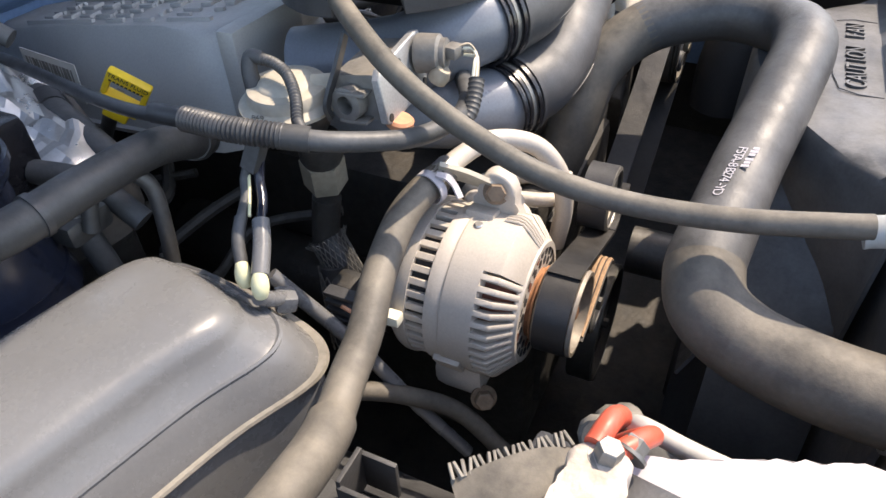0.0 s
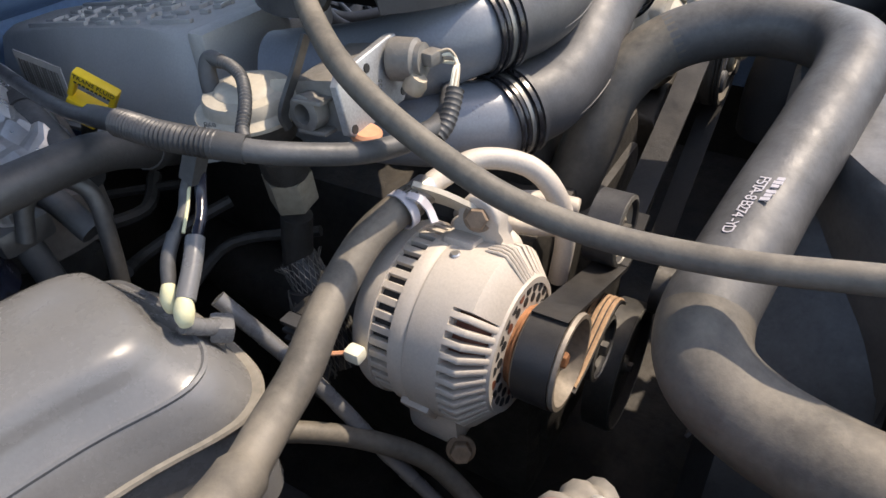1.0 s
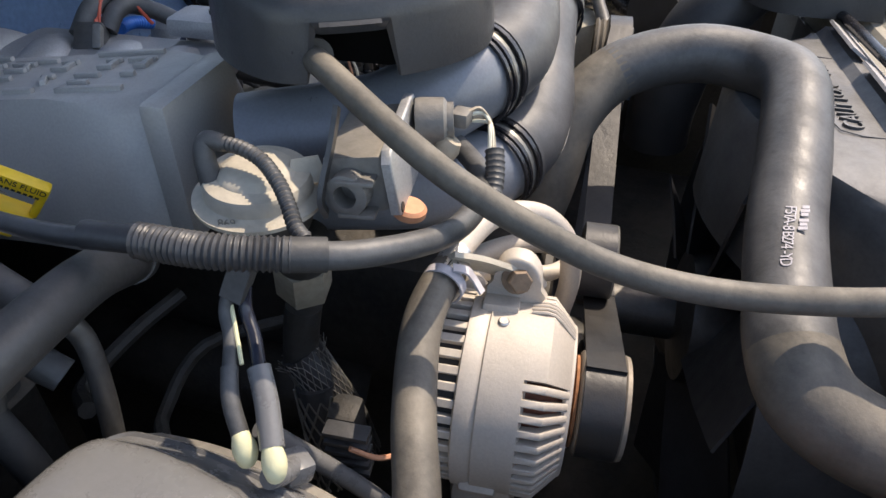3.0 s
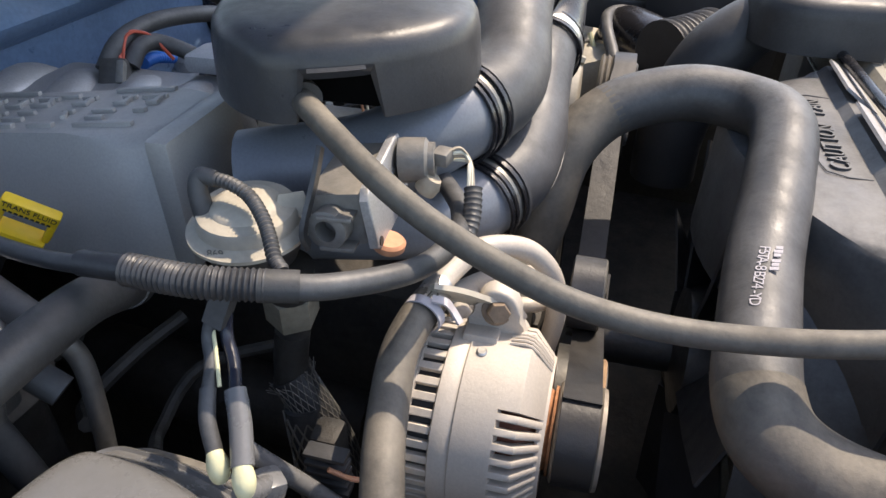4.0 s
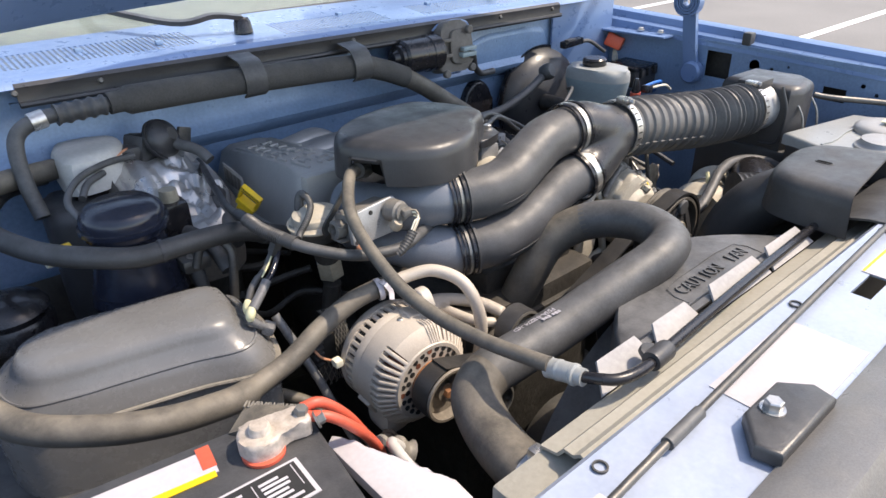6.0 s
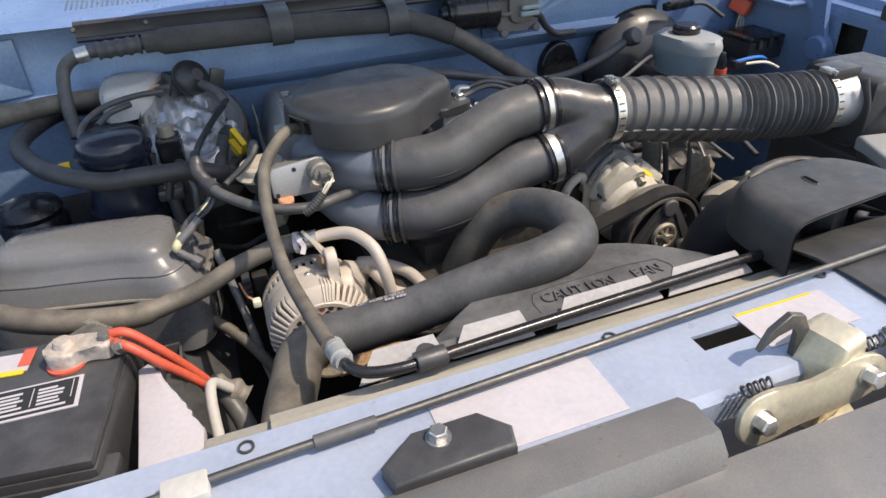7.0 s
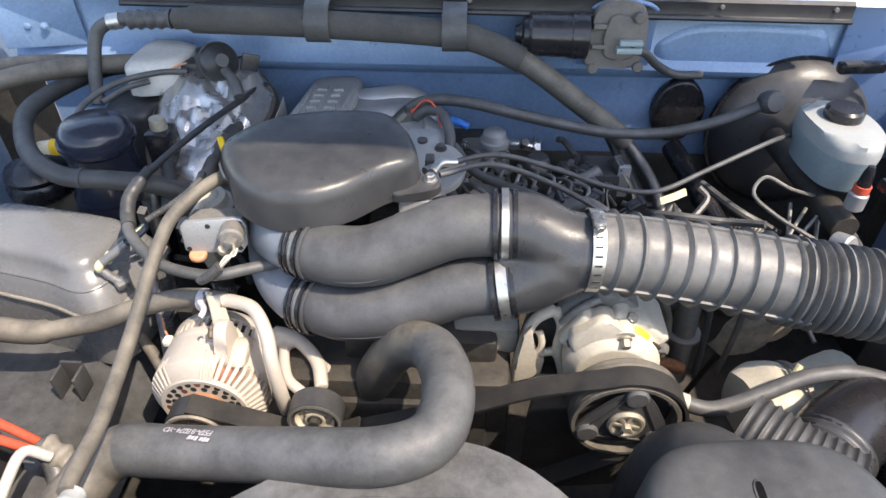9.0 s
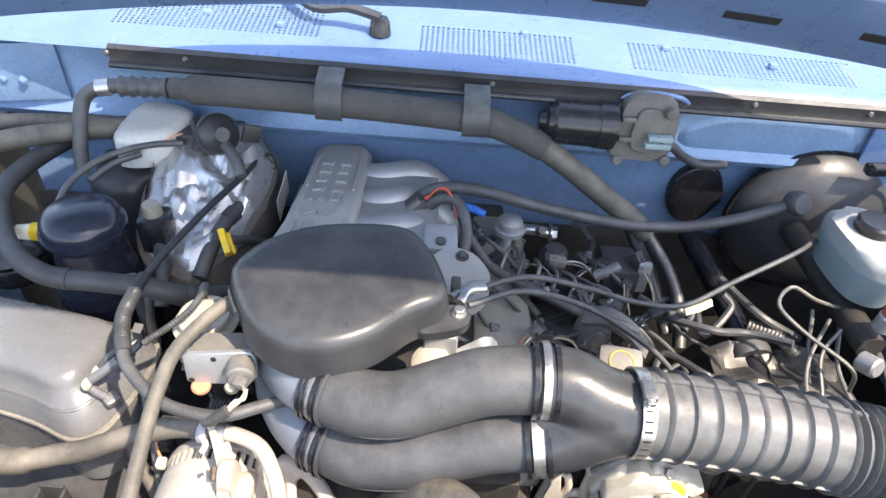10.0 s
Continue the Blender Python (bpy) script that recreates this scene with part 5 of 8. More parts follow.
for x, z, a in ((0.893, 1.0, 26), (0.925, 0.978, 26), (0.975, 0.975, 38)):
    part("recess", block((x, 0.160, z), (0.020, 0.004, 0.026), 0.002, (0, a, 0)), GREASE, ps, "dark recess")
part("bracket", prism(smooth_outline([(0.815, 0.86), (0.822, 0.95), (0.835, 1.0), (0.862, 1.012), (0.874, 0.985), (0.878, 0.95), (0.885, 0.88), (0.85, 0.84)], 4), 0, 0.012, 0.004, both=True, m=Matrix.Translation((0, 0.215, 0)) @ Matrix.Rotation(radians(90), 4, "X")), STEEL_DARK, ps, "dark mounting bracket")
lattice = sweep([(0.816, 0.19, 0.86), (0.820, 0.188, 0.93), (0.832, 0.188, 0.99), (0.858, 0.19, 1.012)], 0.0075, 10, 5)
sweep([(0.858, 0.19, 1.012), (0.868, 0.186, 0.985), (0.866, 0.182, 0.95), (0.875, 0.18, 0.915), (0.885, 0.18, 0.87)], 0.007, 10, 5, bm=lattice)
sweep([(0.822, 0.188, 0.945), (0.842, 0.186, 0.935), (0.868, 0.184, 0.945)], 0.006, 10, 4, bm=lattice)
sweep([(0.828, 0.188, 0.90), (0.845, 0.186, 0.885), (0.88, 0.182, 0.89)], 0.007, 10, 4, bm=lattice)
sweep([(0.842, 0.188, 0.975), (0.846, 0.184, 0.955), (0.842, 0.184, 0.935)], 0.005, 10, 4, bm=lattice)
fuse(part("bracket_ribs", lattice, BEIGE, ps, "dusty cast ribs"), 0.0025, 4)
part("bracket_foot", prism([(0.819, 0.975), (0.830, 0.992), (0.835, 0.960), (0.838, 0.938), (0.851, 0.928), (0.849, 0.906), (0.834, 0.893), (0.812, 0.884), (0.813, 0.912), (0.820, 0.935)], 0, 0.014, 0.003, both=True, m=Matrix.Translation((0, 0.190, 0)) @ Matrix.Rotation(radians(90), 4, "X")), BEIGE, ps, "dusty beige bracket foot")
part("case_front", prism(smooth_outline([(0.873, 1.000), (0.890, 1.018), (0.908, 1.034), (0.922, 1.026), (0.945, 1.005), (0.955, 0.975), (0.905, 0.955), (0.880, 0.972)], 3), 0, 0.03, 0.006, both=True, m=Matrix.Translation((0, 0.180, 0)) @ Matrix.Rotation(radians(90), 4, "X")), BEIGE, ps, "dusty beige front casting")
part("case_top", prism(smooth_outline([(0.860, 1.000), (0.872, 1.024), (0.905, 1.044), (0.935, 1.040), (0.965, 1.010), (0.94, 0.98), (0.88, 0.98)], 2), 0, 0.04, 0.008, both=True, m=Matrix.Translation((0, 0.225, 0)) @ Matrix.Rotation(radians(90), 4, "X")), GEARBOX, ps, "grey ribbed casting behind")
part("case_rib", sweep([(0.866, 0.178, 1.000), (0.882, 0.176, 1.026), (0.906, 0.178, 1.043)], 0.005, 10, 4), GEARBOX, ps)
part("clip_block", block((0.888, 0.165, 0.982), (0.032, 0.018, 0.014), 0.003, (0, 25, 10)), PLASTIC, ps)
for c, w in (((0.945, 0.172, 1.016), (0.1, -0.6, 1)), ((0.985, 0.165, 0.975), (0.7, -0.5, 0.4)), ((0.893, 0.17, 1.0), (-0.2, -0.7, 0.7))):
    part("case_bolt", hexbolt(c, w, 0.007, 0.012), TUBE, ps)
part("port_plug", lathe([(0, 0), (0.014, 0), (0.015, 0.006), (0.010, 0.012), (0.010, 0.026), (0, 0.027)], (0.925, 0.215, 1.018), (-0.1, -0.25, 1), 20), PLASTIC_GREY, ps)
part("port_wire", sweep([(0.923, 0.21, 1.04), (0.915, 0.20, 1.05), (0.895, 0.205, 1.03), (0.88, 0.215, 0.99)], 0.004, 8, 6), RUBBER, ps)
part("lower_casting", prism([(0.83, 0.13), (0.86, 0.24), (1.0, 0.24), (1.01, 0.15)], 0.70, 0.89, 0.012), GREASE, ps)
rim = part("rim", lathe([(0.050, 0.0), (0.0635, 0.0), (0.066, 0.003), (0.062, 0.006), (0.0655, 0.0095), (0.062, 0.013), (0.0655, 0.0165), (0.062, 0.020), (0.0655, 0.0235), (0.062, 0.027), (0.066, 0.030), (0.0645, 0.033), (0.056, 0.033), (0.054, 0.024), (0.050, 0.0)], (0.937, 0.118, 0.945), Y, 56), RUBBER_TAN, ps, "dusty grooved pulley rim")
part("front_rim", lathe([(0.057, 0.0), (0.0645, 0.0), (0.0645, 0.010), (0.061, 0.012), (0.064, 0.014), (0.0605, 0.016), (0.0635, 0.018), (0.0625, 0.020), (0.058, 0.020), (0.057, 0.0)], (0.936, 0.0945, 0.944), Y, 56), RUBBER_TAN, ps, "dusty grooved pulley edge")
part("boss", sweep([(0.934, 0.20, 1.022), (0.937, 0.152, 1.006)], 0.0125, 18, 2), BEIGE, ps)
part("boss_bolt", hexbolt((0.937, 0.150, 1.005), (0.05, -0.95, -0.3), 0.0065, 0.012), BRASS, ps)
part("plate", lathe([(0, 0.020), (0.054, 0.020), (0.055, 0.024), (0, 0.024)], (0.937, 0.118, 0.945), Y, 40), PLASTIC, ps)
tri_pts = []
for k in range(3):
    a = radians(84 + 120 * k)
    for da, r in ((-0.32, 0.047), (0.0, 0.053), (0.32, 0.047), (1.047, 0.037)):
        tri_pts.append((r * 1.13 * math.cos(a + da), r * math.sin(a + da)))
armp = part("arm_plate", prism(smooth_outline(tri_pts, 4), 0, 0.004, 0.001, m=Matrix.Translation((0.936, 0.080, 0.944)) @ Matrix.Rotation(radians(90), 4, "X")), PLASTIC, ps, "black three-armed clutch plate")
for k in range(3):
    a = radians(84 + 120 * k)
    c = Vector((0.936 + 0.0465 * math.cos(a), 0.0765, 0.944 + 0.0465 * math.sin(a)))
    part("pad", lathe([(0, 0), (0.0135, 0), (0.0135, 0.004), (0.0115, 0.006), (0, 0.0065)], c, Y, 24), RUBBER, armp)
    b = radians(84 + 120 * (k + 1))
    d = Vector((0.936 + 0.0465 * math.cos(b), 0.0765, 0.944 + 0.0465 * math.sin(b)))
    u = (d - c).normalized()
    out = Vector((u.z, 0, -u.x)) * 0.006
    part("spring_arm", strap([c + u * 0.012 + out, d - u * 0.012 + out], 0.005, 0.002, (0, 1, 0)), STEEL_DARK, armp)
hub = part("hub", lathe([(0, 0.002), (0.010, 0.002), (0.010, 0.0), (0.020, 0.0), (0.022, 0.004), (0.020, 0.008), (0.017, 0.008), (0.014, 0.004), (0, 0.004)], (0.936, 0.0775, 0.944), Y, 28), BRASS, armp)
for k in range(3):
    part("hub_web", block((0.936, 0.072, 0.944), (0.034, 0.004, 0.005), 0.001, (0, 45 * k + 12, 0)), BRASS, armp)
part("hub_nut", hexbolt((0.936, 0.074, 0.944), Y, 0.006, 0.010), BRASS, armp)
part("sticker", strap([(0.942, 0.163, 1.0125), (0.956, 0.162, 1.0075), (0.968, 0.159, 0.998)], 0.008, 0.0015, (0.1, 0.75, 0.6)), YELLOW, ps, "yellow sticker")

hose("pressure_pipe", [(1.0, 0.10, 0.955), (1.04, 0.095, 0.95), (1.09, 0.105, 0.965), (1.15, 0.12, 0.985), (1.21, 0.12, 0.99), (1.27, 0.09, 0.98), (1.30, 0.03, 0.95), (1.32, -0.05, 0.93)], 0.0095, RUBBER, "black hose curving round the air hose")
hose("pipe_end", [(0.985, 0.105, 0.958), (1.01, 0.099, 0.954)], 0.0105, BEIGE, "dusty crimped pipe fitting", "fitting")

# ---- air intake scoop and tube ----
scoop = thing("air_scoop", (0.98, -0.1, 1.0), "black moulded air intake scoop over the rail", "air duct")
SC = smooth_outline([(0.893, -0.25), (0.893, -0.16), (0.895, -0.10), (0.915, -0.065), (0.955, -0.050), (1.03, -0.044), (1.075, -0.06), (1.10, -0.11), (1.11, -0.17), (1.11, -0.25), (1.0, -0.27)])
bm = loft(SC, [(0.06, 1.107), (0.035, 1.1065), (0.016, 1.105), (0.007, 1.101), (0.002, 1.094), (0.0, 1.085), (-0.003, 1.046)], thick=0.003)
cut = bmesh.ops.bisect_plane(bm, geom=list(bm.verts) + list(bm.edges) + list(bm.faces), plane_co=(0.9, -0.177, 1.1), plane_no=(0.1, -1, 0.12), clear_outer=True)
part("hood", bm, SCOOP, scoop, sharp=50)
part("flap", sheet([[(x, y, z) for y, z in ((-0.150, 1.062), (-0.175, 1.070), (-0.20, 1.076), (-0.25, 1.0795), (-0.30, 1.0795))] for x in (0.905, 0.96, 1.02, 1.10, 1.2)], 0.003), SCOOP, scoop)
part("hole_lip", prism(smooth_outline([(0.9785, -0.098), (0.983, -0.093), (0.9875, -0.098), (0.9875, -0.114), (0.983, -0.119), (0.9785, -0.114)], 5), 1.100, 1.1080, 0.0012), SCOOP, scoop)
# solid oval on the skin, its black painting the shade inside the slot
part("hole", prism(smooth_outline([(0.9802, -0.099), (0.983, -0.0955), (0.9858, -0.099), (0.9858, -0.113), (0.983, -0.1165), (0.9802, -0.113)], 5), 1.102, 1.1084, 0), HOLE_SHADE, scoop, "near-black oval standing for a shaded slot in the top")
part("neck", sweep([(1.02, -0.13, 1.060), (1.0, -0.085, 1.056), (0.985, -0.045, 1.035), (0.972, -0.005, 0.98), (0.965, 0.012, 0.90), (0.965, 0.012, 0.84)], lambda s, L: 0.028 + 0.016 * min(1, s / 0.12), 28, 6), SCOOP, scoop)
part("bellows", sweep([(1.045, 0.04, 0.985), (1.09, 0.0, 0.985), (1.13, -0.03, 0.985)], ribs(0.043, 0.003, 0.010), 28, 8, 0.0015), SCOOP, scoop)
hose("small_hose", [(1.16, -0.06, 1.0), (1.12, -0.09, 1.01), (1.15, -0.13, 1.02), (1.2, -0.16, 1.0)], 0.007, RUBBER, "thin black hose beside the scoop")

# ---- air box, washer tank ----
air = thing("air_box", (1.36, 0.2, 1.0), "black plastic air filter box with wire clips", "air box")
part("sensor_tube", sweep([(1.262, 0.160, 1.069), (1.29, 0.155, 1.069), (1.325, 0.148, 1.069)], 0.046, 28, 4), ALU_GREY, air)
part("sensor", block((1.30, 0.155, 1.118), (0.06, 0.045, 0.02), 0.005), PLASTIC, air)
part("clip_wire", sweep([(1.31, 0.105, 1.118), (1.31, 0.088, 1.07), (1.31, 0.095, 1.01), (1.31, 0.13, 1.0)], 0.003, 8, 6), PLASTIC, air)
part("box", prism([(1.315, 0.09), (1.34, 0.075), (1.41, 0.085), (1.44, 0.12), (1.435, 0.225), (1.32, 0.23)], 0.99, 1.118, 0.018, 4, draft=1.03), PLASTIC, air)
part("base", prism([(1.31, 0.04), (1.50, 0.04), (1.52, 0.26), (1.31, 0.26)], 0.86, 0.992, 0.008), PLASTIC, air)
for k in range(9):
    part("rib", block((1.322 + 0.019 * k, 0.042, 0.985), (0.005, 0.022, 0.055), 0.0015), BLACK_SHELL, air)
for z in (0.968, 1.004):
    part("rib_rail", block((1.398, 0.036, z), (0.175, 0.006, 0.005), 0.0015), BLACK_SHELL, air)
for x in (1.335, 1.40):
    part("clip_wire", sweep([(x, 0.082, 1.085), (x, 0.066, 1.06), (x, 0.058, 1.02), (x, 0.052, 0.992), (x + 0.012, 0.050, 0.985)], 0.0022, 8, 4), TUBE, air, "bent wire clip")
tank = thing("washer_tank", (1.38, -0.06, 0.95), "translucent white fluid tank with two caps", "tank")
part("body", prism([(1.235, -0.02), (1.28, 0.065), (1.49, 0.025), (1.53, -0.12), (1.49, -0.18), (1.255, -0.16)], 0.82, 1.022, 0.006, 3, draft=0.92), PLASTIC, tank, "dark grey tank body")
part("lid", prism([(1.245, -0.02), (1.285, 0.075), (1.50, 0.03), (1.54, -0.12), (1.50, -0.19), (1.262, -0.17)], 1.018, 1.04, 0.006, 3), TANK, tank, "milky white top")
part("cap", lathe([(0, 0), (0.056, 0), (0.058, 0.006), (0.056, 0.012), (0.048, 0.017), (0.030, 0.019), (0, 0.020)], (1.42, -0.06, 1.038), (0, 0, 1), 40), PLENUM, tank, "pale screw cap")
part("cap", lathe([(0, 0), (0.045, 0), (0.045, 0.006), (0.038, 0.011), (0.036, 0.018), (0.026, 0.02), (0, 0.02)], (1.318, -0.085, 1.038), (0, 0, 1), 32), PLENUM, tank, "pale screw cap")
part("seam", strap([(1.262, -0.004, 1.0405), (1.30, -0.012, 1.0415), (1.38, -0.008, 1.0415), (1.49, -0.03, 1.0405)], 0.004, 0.004, (0, 1, 0)), TANK, tank)
part("cap_mark", strap([(1.40, -0.06, 1.0635), (1.44, -0.06, 1.0635)], 0.02, 0.001, (0, 1, 0)), YELLOW_PALE, tank)
rod = thing("fender_brace", (1.52, 0.0, 1.07), "thin black steel brace rod beside the fender", "rod")
part("rod", sweep([(1.46, 0.10, 1.075), (1.48, 0.07, 1.07), (1.56, -0.05, 1.06), (1.58, -0.25, 1.05)], 0.006, 10), STEEL_DARK, rod)

# ---- brake booster, master cylinder ----
boost = thing("brake_booster", (1.25, 0.72, 1.0), "large black round brake booster on the firewall", "brake booster")
part("shell", lathe([(0, 0), (0.140, 0), (0.147, 0.01), (0.147, 0.022), (0.141, 0.03), (0.135, 0.042), (0.115, 0.058), (0.08, 0.072), (0.05, 0.078), (0, 0.080)], (1.352, 0.770, 0.950), (-0.02, -1, 0.08), 64), COVER, boost)
part("rim", ring_band((1.352, 0.750, 0.952), (-0.02, -1, 0.08), 0.146, 0.012, 0.005, seg=64), PLASTIC_GLOSS, boost)
part("label", block((1.392, 0.716, 1.040), (0.042, 0.002, 0.028), 0, (-32, 10, 0)), LABEL, boost, "white paper label")
master = thing("master_cylinder", (1.32, 0.55, 0.97), "master cylinder with a milky white fluid reservoir", "brake part")
part("cylinder", sweep([(1.30, 0.69, 0.975), (1.325, 0.43, 0.965)], 0.021, 24, 3), GREASE, master)
RES = smooth_outline([(1.28, 0.605), (1.325, 0.622), (1.365, 0.60), (1.378, 0.545), (1.365, 0.485), (1.33, 0.470), (1.29, 0.50)])
part("fluid", prism(RES, 1.0, 1.056, 0.0, draft=0.86), TANK_FLUID, master)
part("reservoir", prism(RES, 1.056, 1.084, 0.014, 3), TANK, master, "milky white plastic reservoir")
part("cap", lathe([(0, 0), (0.028, 0), (0.029, 0.003), (0.029, 0.015), (0.025, 0.019), (0, 0.019)], (1.332, 0.565, 1.083), (0, 0, 1), 24), PLASTIC_GLOSS, master, "black screw cap")
part("switch", lathe([(0, 0), (0.012, 0), (0.012, 0.012), (0, 0.012)], (1.325, 0.437, 1.03), (0, 0, 1), 16), RED, master, "red switch collar")
part("switch_top", lathe([(0, 0), (0.010, 0), (0.008, 0.02), (0.005, 0.032), (0, 0.034)], (1.325, 0.437, 1.042), (0, 0, 1), 16), PLASTIC_GLOSS, master)
part("switch_base", disc((1.325, 0.437, 1.0), (0, 0, 1), 0.014, 0.03, 0.003), ALU_GREY, master)
part("valve", disc((1.31, 0.42, 0.95), (0.4, -0.8, 0.3), 0.016, 0.03, 0.003), ALU_GREY, master)
for pts in ([(1.31, 0.50, 0.975), (1.26, 0.50, 0.99), (1.22, 0.51, 1.005), (1.20, 0.49, 0.985), (1.23, 0.45, 0.97), (1.29, 0.40, 0.95), (1.31, 0.40, 0.90)],
            [(1.30, 0.47, 0.96), (1.27, 0.44, 0.93), (1.26, 0.38, 0.9), (1.25, 0.33, 0.86)], [(1.29, 0.49, 0.96), (1.24, 0.42, 0.93), (1.24, 0.36, 0.88)]):
    part("brake_pipe", sweep(pts, 0.0032, 8, 6), TUBE, master)
flag = thing("red_plug", (1.63, 0.72, 1.07), "bright red plastic connector plug", "connector")
part("body", block((1.60, 0.70, 1.085), (0.034, 0.048, 0.036), 0.006, (20, 10, 25)), SCARLET, flag)
for k in range(3):
    part("wire", sweep([(1.60, 0.70, 1.07), (1.585 + 0.01 * k, 0.69, 1.04), (1.56, 0.66, 1.0)], 0.0025, 6, 6), BEIGE, flag)
rbox = thing("relay_box", (1.58, 0.62, 1.0), "low black relay box beside the fender", "relay box")
part("body", block((1.575, 0.62, 1.012), (0.11, 0.10, 0.045), 0.006), PLASTIC, rbox)
part("lid", block((1.575, 0.62, 1.038), (0.116, 0.106, 0.010), 0.004), PLASTIC_GLOSS, rbox)
for k in range(3):
    part("clip", block((1.545 + 0.03 * k, 0.565, 1.028), (0.010, 0.008, 0.022), 0.002), PLASTIC, rbox)

# ---- wiper motor ----
wm = thing("wiper_motor", (0.9, 0.69, 1.15), "black wiper motor with a grey gearbox", "motor")
part("can", lathe([(0, 0), (0.030, 0), (0.035, 0.005), (0.036, 0.07), (0.038, 0.072), (0.038, 0.10), (0, 0.10)], (0.838, 0.695, 1.158), (1, 0.03, -0.03), 36), PLASTIC_GLOSS, wm)
part("nose", lathe([(0, -0.020), (0.013, -0.020), (0.018, -0.010), (0.026, -0.007), (0.028, 0), (0, 0)], (0.838, 0.695, 1.158), (1, 0.03, -0.03), 24), PLASTIC_GLOSS, wm)
GB = Matrix.Translation((0.936, 0.715, 1.156)) @ Matrix.Rotation(radians(80), 4, "X")
gear = prism(smooth_outline([(0, -0.046), (0.04, -0.052), (0.085, -0.05), (0.098, -0.02), (0.096, 0.03), (0.08, 0.052), (0.03, 0.054), (0.012, 0.035), (0.006, 0.0)], 5), 0, 0.034, 0.006, m=GB)
part("gearbox", gear, MOTOR_GREY, wm, "dusty grey gearbox")
part("gear_cover", prism(smooth_outline([(0.03, -0.03), (0.075, -0.034), (0.085, 0.0), (0.07, 0.03), (0.035, 0.03)], 5), 0.034, 0.042, 0.003, m=GB), MOTOR_GREY, wm)
part("gear_rib", prism([(0.008, 0.012), (0.03, 0.012), (0.03, 0.02), (0.008, 0.02)], 0.03, 0.044, 0.002, m=GB), MOTOR_GREY, wm)
part("gear_rib", prism([(0.008, -0.02), (0.03, -0.02), (0.03, -0.012), (0.008, -0.012)], 0.03, 0.044, 0.002, m=GB), MOTOR_GREY, wm)
part("plug", block((1.004, 0.664, 1.146), (0.042, 0.016, 0.010), 0.003), TANK_FLUID, wm)
part("plug", block((1.006, 0.664, 1.158), (0.038, 0.014, 0.008), 0.002), TANK_FLUID, wm, "grey wiring plug")
for x, z in ((0.951, 1.108), (1.026, 1.112), (1.016, 1.195)):
    part("boss", disc((x, 0.68, z), (0, -1, 0.1), 0.009, 0.012, 0.002), MOTOR_GREY, wm)
part("plate", block((1.0, 0.755, 1.14), (0.13, 0.004, 0.12), 0.002), BLUE, wm, "pale blue mounting plate")
hose("motor_cable", [(1.005, 0.665, 1.148), (1.035, 0.68, 1.135), (1.07, 0.71, 1.10), (1.11, 0.73, 1.075), (1.16, 0.74, 1.07)], 0.0075, RUBBER, "black cable sleeve from the wiper motor", "wiring")
grom = thing("grommet", (1.1, 0.77, 1.02), "black oval rubber grommet in the firewall", "grommet")
part("body", prism([(0.050 * math.cos(a), 0.066 * math.sin(a)) for a in [2 * math.pi * k / 28 for k in range(28)]], 0, 0.02, 0.008, m=Matrix.Translation((1.148, 0.797, 0.975)) @ Matrix.Rotation(radians(90), 4, "X")), PLASTIC_GLOSS, grom)

# ---- passenger side: filler, foil wrapped housing, plastic canister ----
filler = thing("filler_canister", (0.18, 0.455, 0.85), "glossy black round canister with a domed cap", "canister")
part("body", lathe([(0, 0), (0.062, 0), (0.065, 0.06), (0.063, 0.065), (0.06, 0.13), (0.064, 0.135), (0.05, 0.19), (0.047, 0.225), (0, 0.225)], (0.185, 0.455, 0.84), (0, 0, 1), 40), NAVY, filler)
part("cap", lathe([(0, 0), (0.051, 0), (0.053, 0.004), (0.053, 0.026), (0.05, 0.034), (0.04, 0.042), (0, 0.044)], (0.185, 0.455, 1.068), (0, 0, 1), 40), NAVY, filler, "domed glossy cap")
part("rim_lip", ring_band((0.185, 0.455, 1.082), (0, 0, 1), 0.0535, 0.006, 0.003, seg=40), NAVY, filler)
part("band", ring_band((0.185, 0.455, 0.99), (0, 0, 1), 0.0575, 0.006, 0.003, seg=40), NAVY, filler)
wrap = thing("wrapped_housing", (0.27, 0.62, 0.95), "heater housing wrapped in crumpled silver foil", "housing")
WRAP = smooth_outline([(0.225, 0.50), (0.28, 0.45), (0.345, 0.47), (0.395, 0.60), (0.39, 0.72), (0.32, 0.76), (0.25, 0.74), (0.215, 0.64)], 6)


def wrap_top(x, y):
    """Height of the wrap: it falls forwards and towards the engine, and is creased all over."""
    p = Vector((x, y, 0))
    crease = abs(noise.noise(p * 17 + Vector((2, 5, 8)))) + 0.45 * abs(noise.noise(p * 39 + Vector((7, 1, 3))))
    return 1.092 - 0.42 * max(0.0, 0.64 - y) - 0.75 * max(0.0, x - 0.335) + 0.034 * (crease - 0.3)


skirt = bmesh.new()
levels = [[skirt.verts.new((0.305 + (x - 0.305) * k + 0.006 * noise.noise(Vector((x * 30, y * 30, 4 * k))), 0.60 + (y - 0.60) * k + 0.006 * noise.noise(Vector((x * 30, y * 30, 9 + 4 * k))), wrap_top(x, y) * f + 0.955 * (1 - f))) for x, y in WRAP] for k, f in ((0.90, 0.97), (0.985, 0.85), (1.0, 0.5), (1.0, 0.0))]
for a, b in zip(levels, levels[1:]):
    for k in range(len(WRAP)):
        skirt.faces.new((a[k], a[(k + 1) % len(WRAP)], b[(k + 1) % len(WRAP)], b[k]))
part("dull_wrap", skirt, MOTOR_GREY, wrap, "dull dark side of the wrap", 30)
foil = bmesh.new()
grid = {}
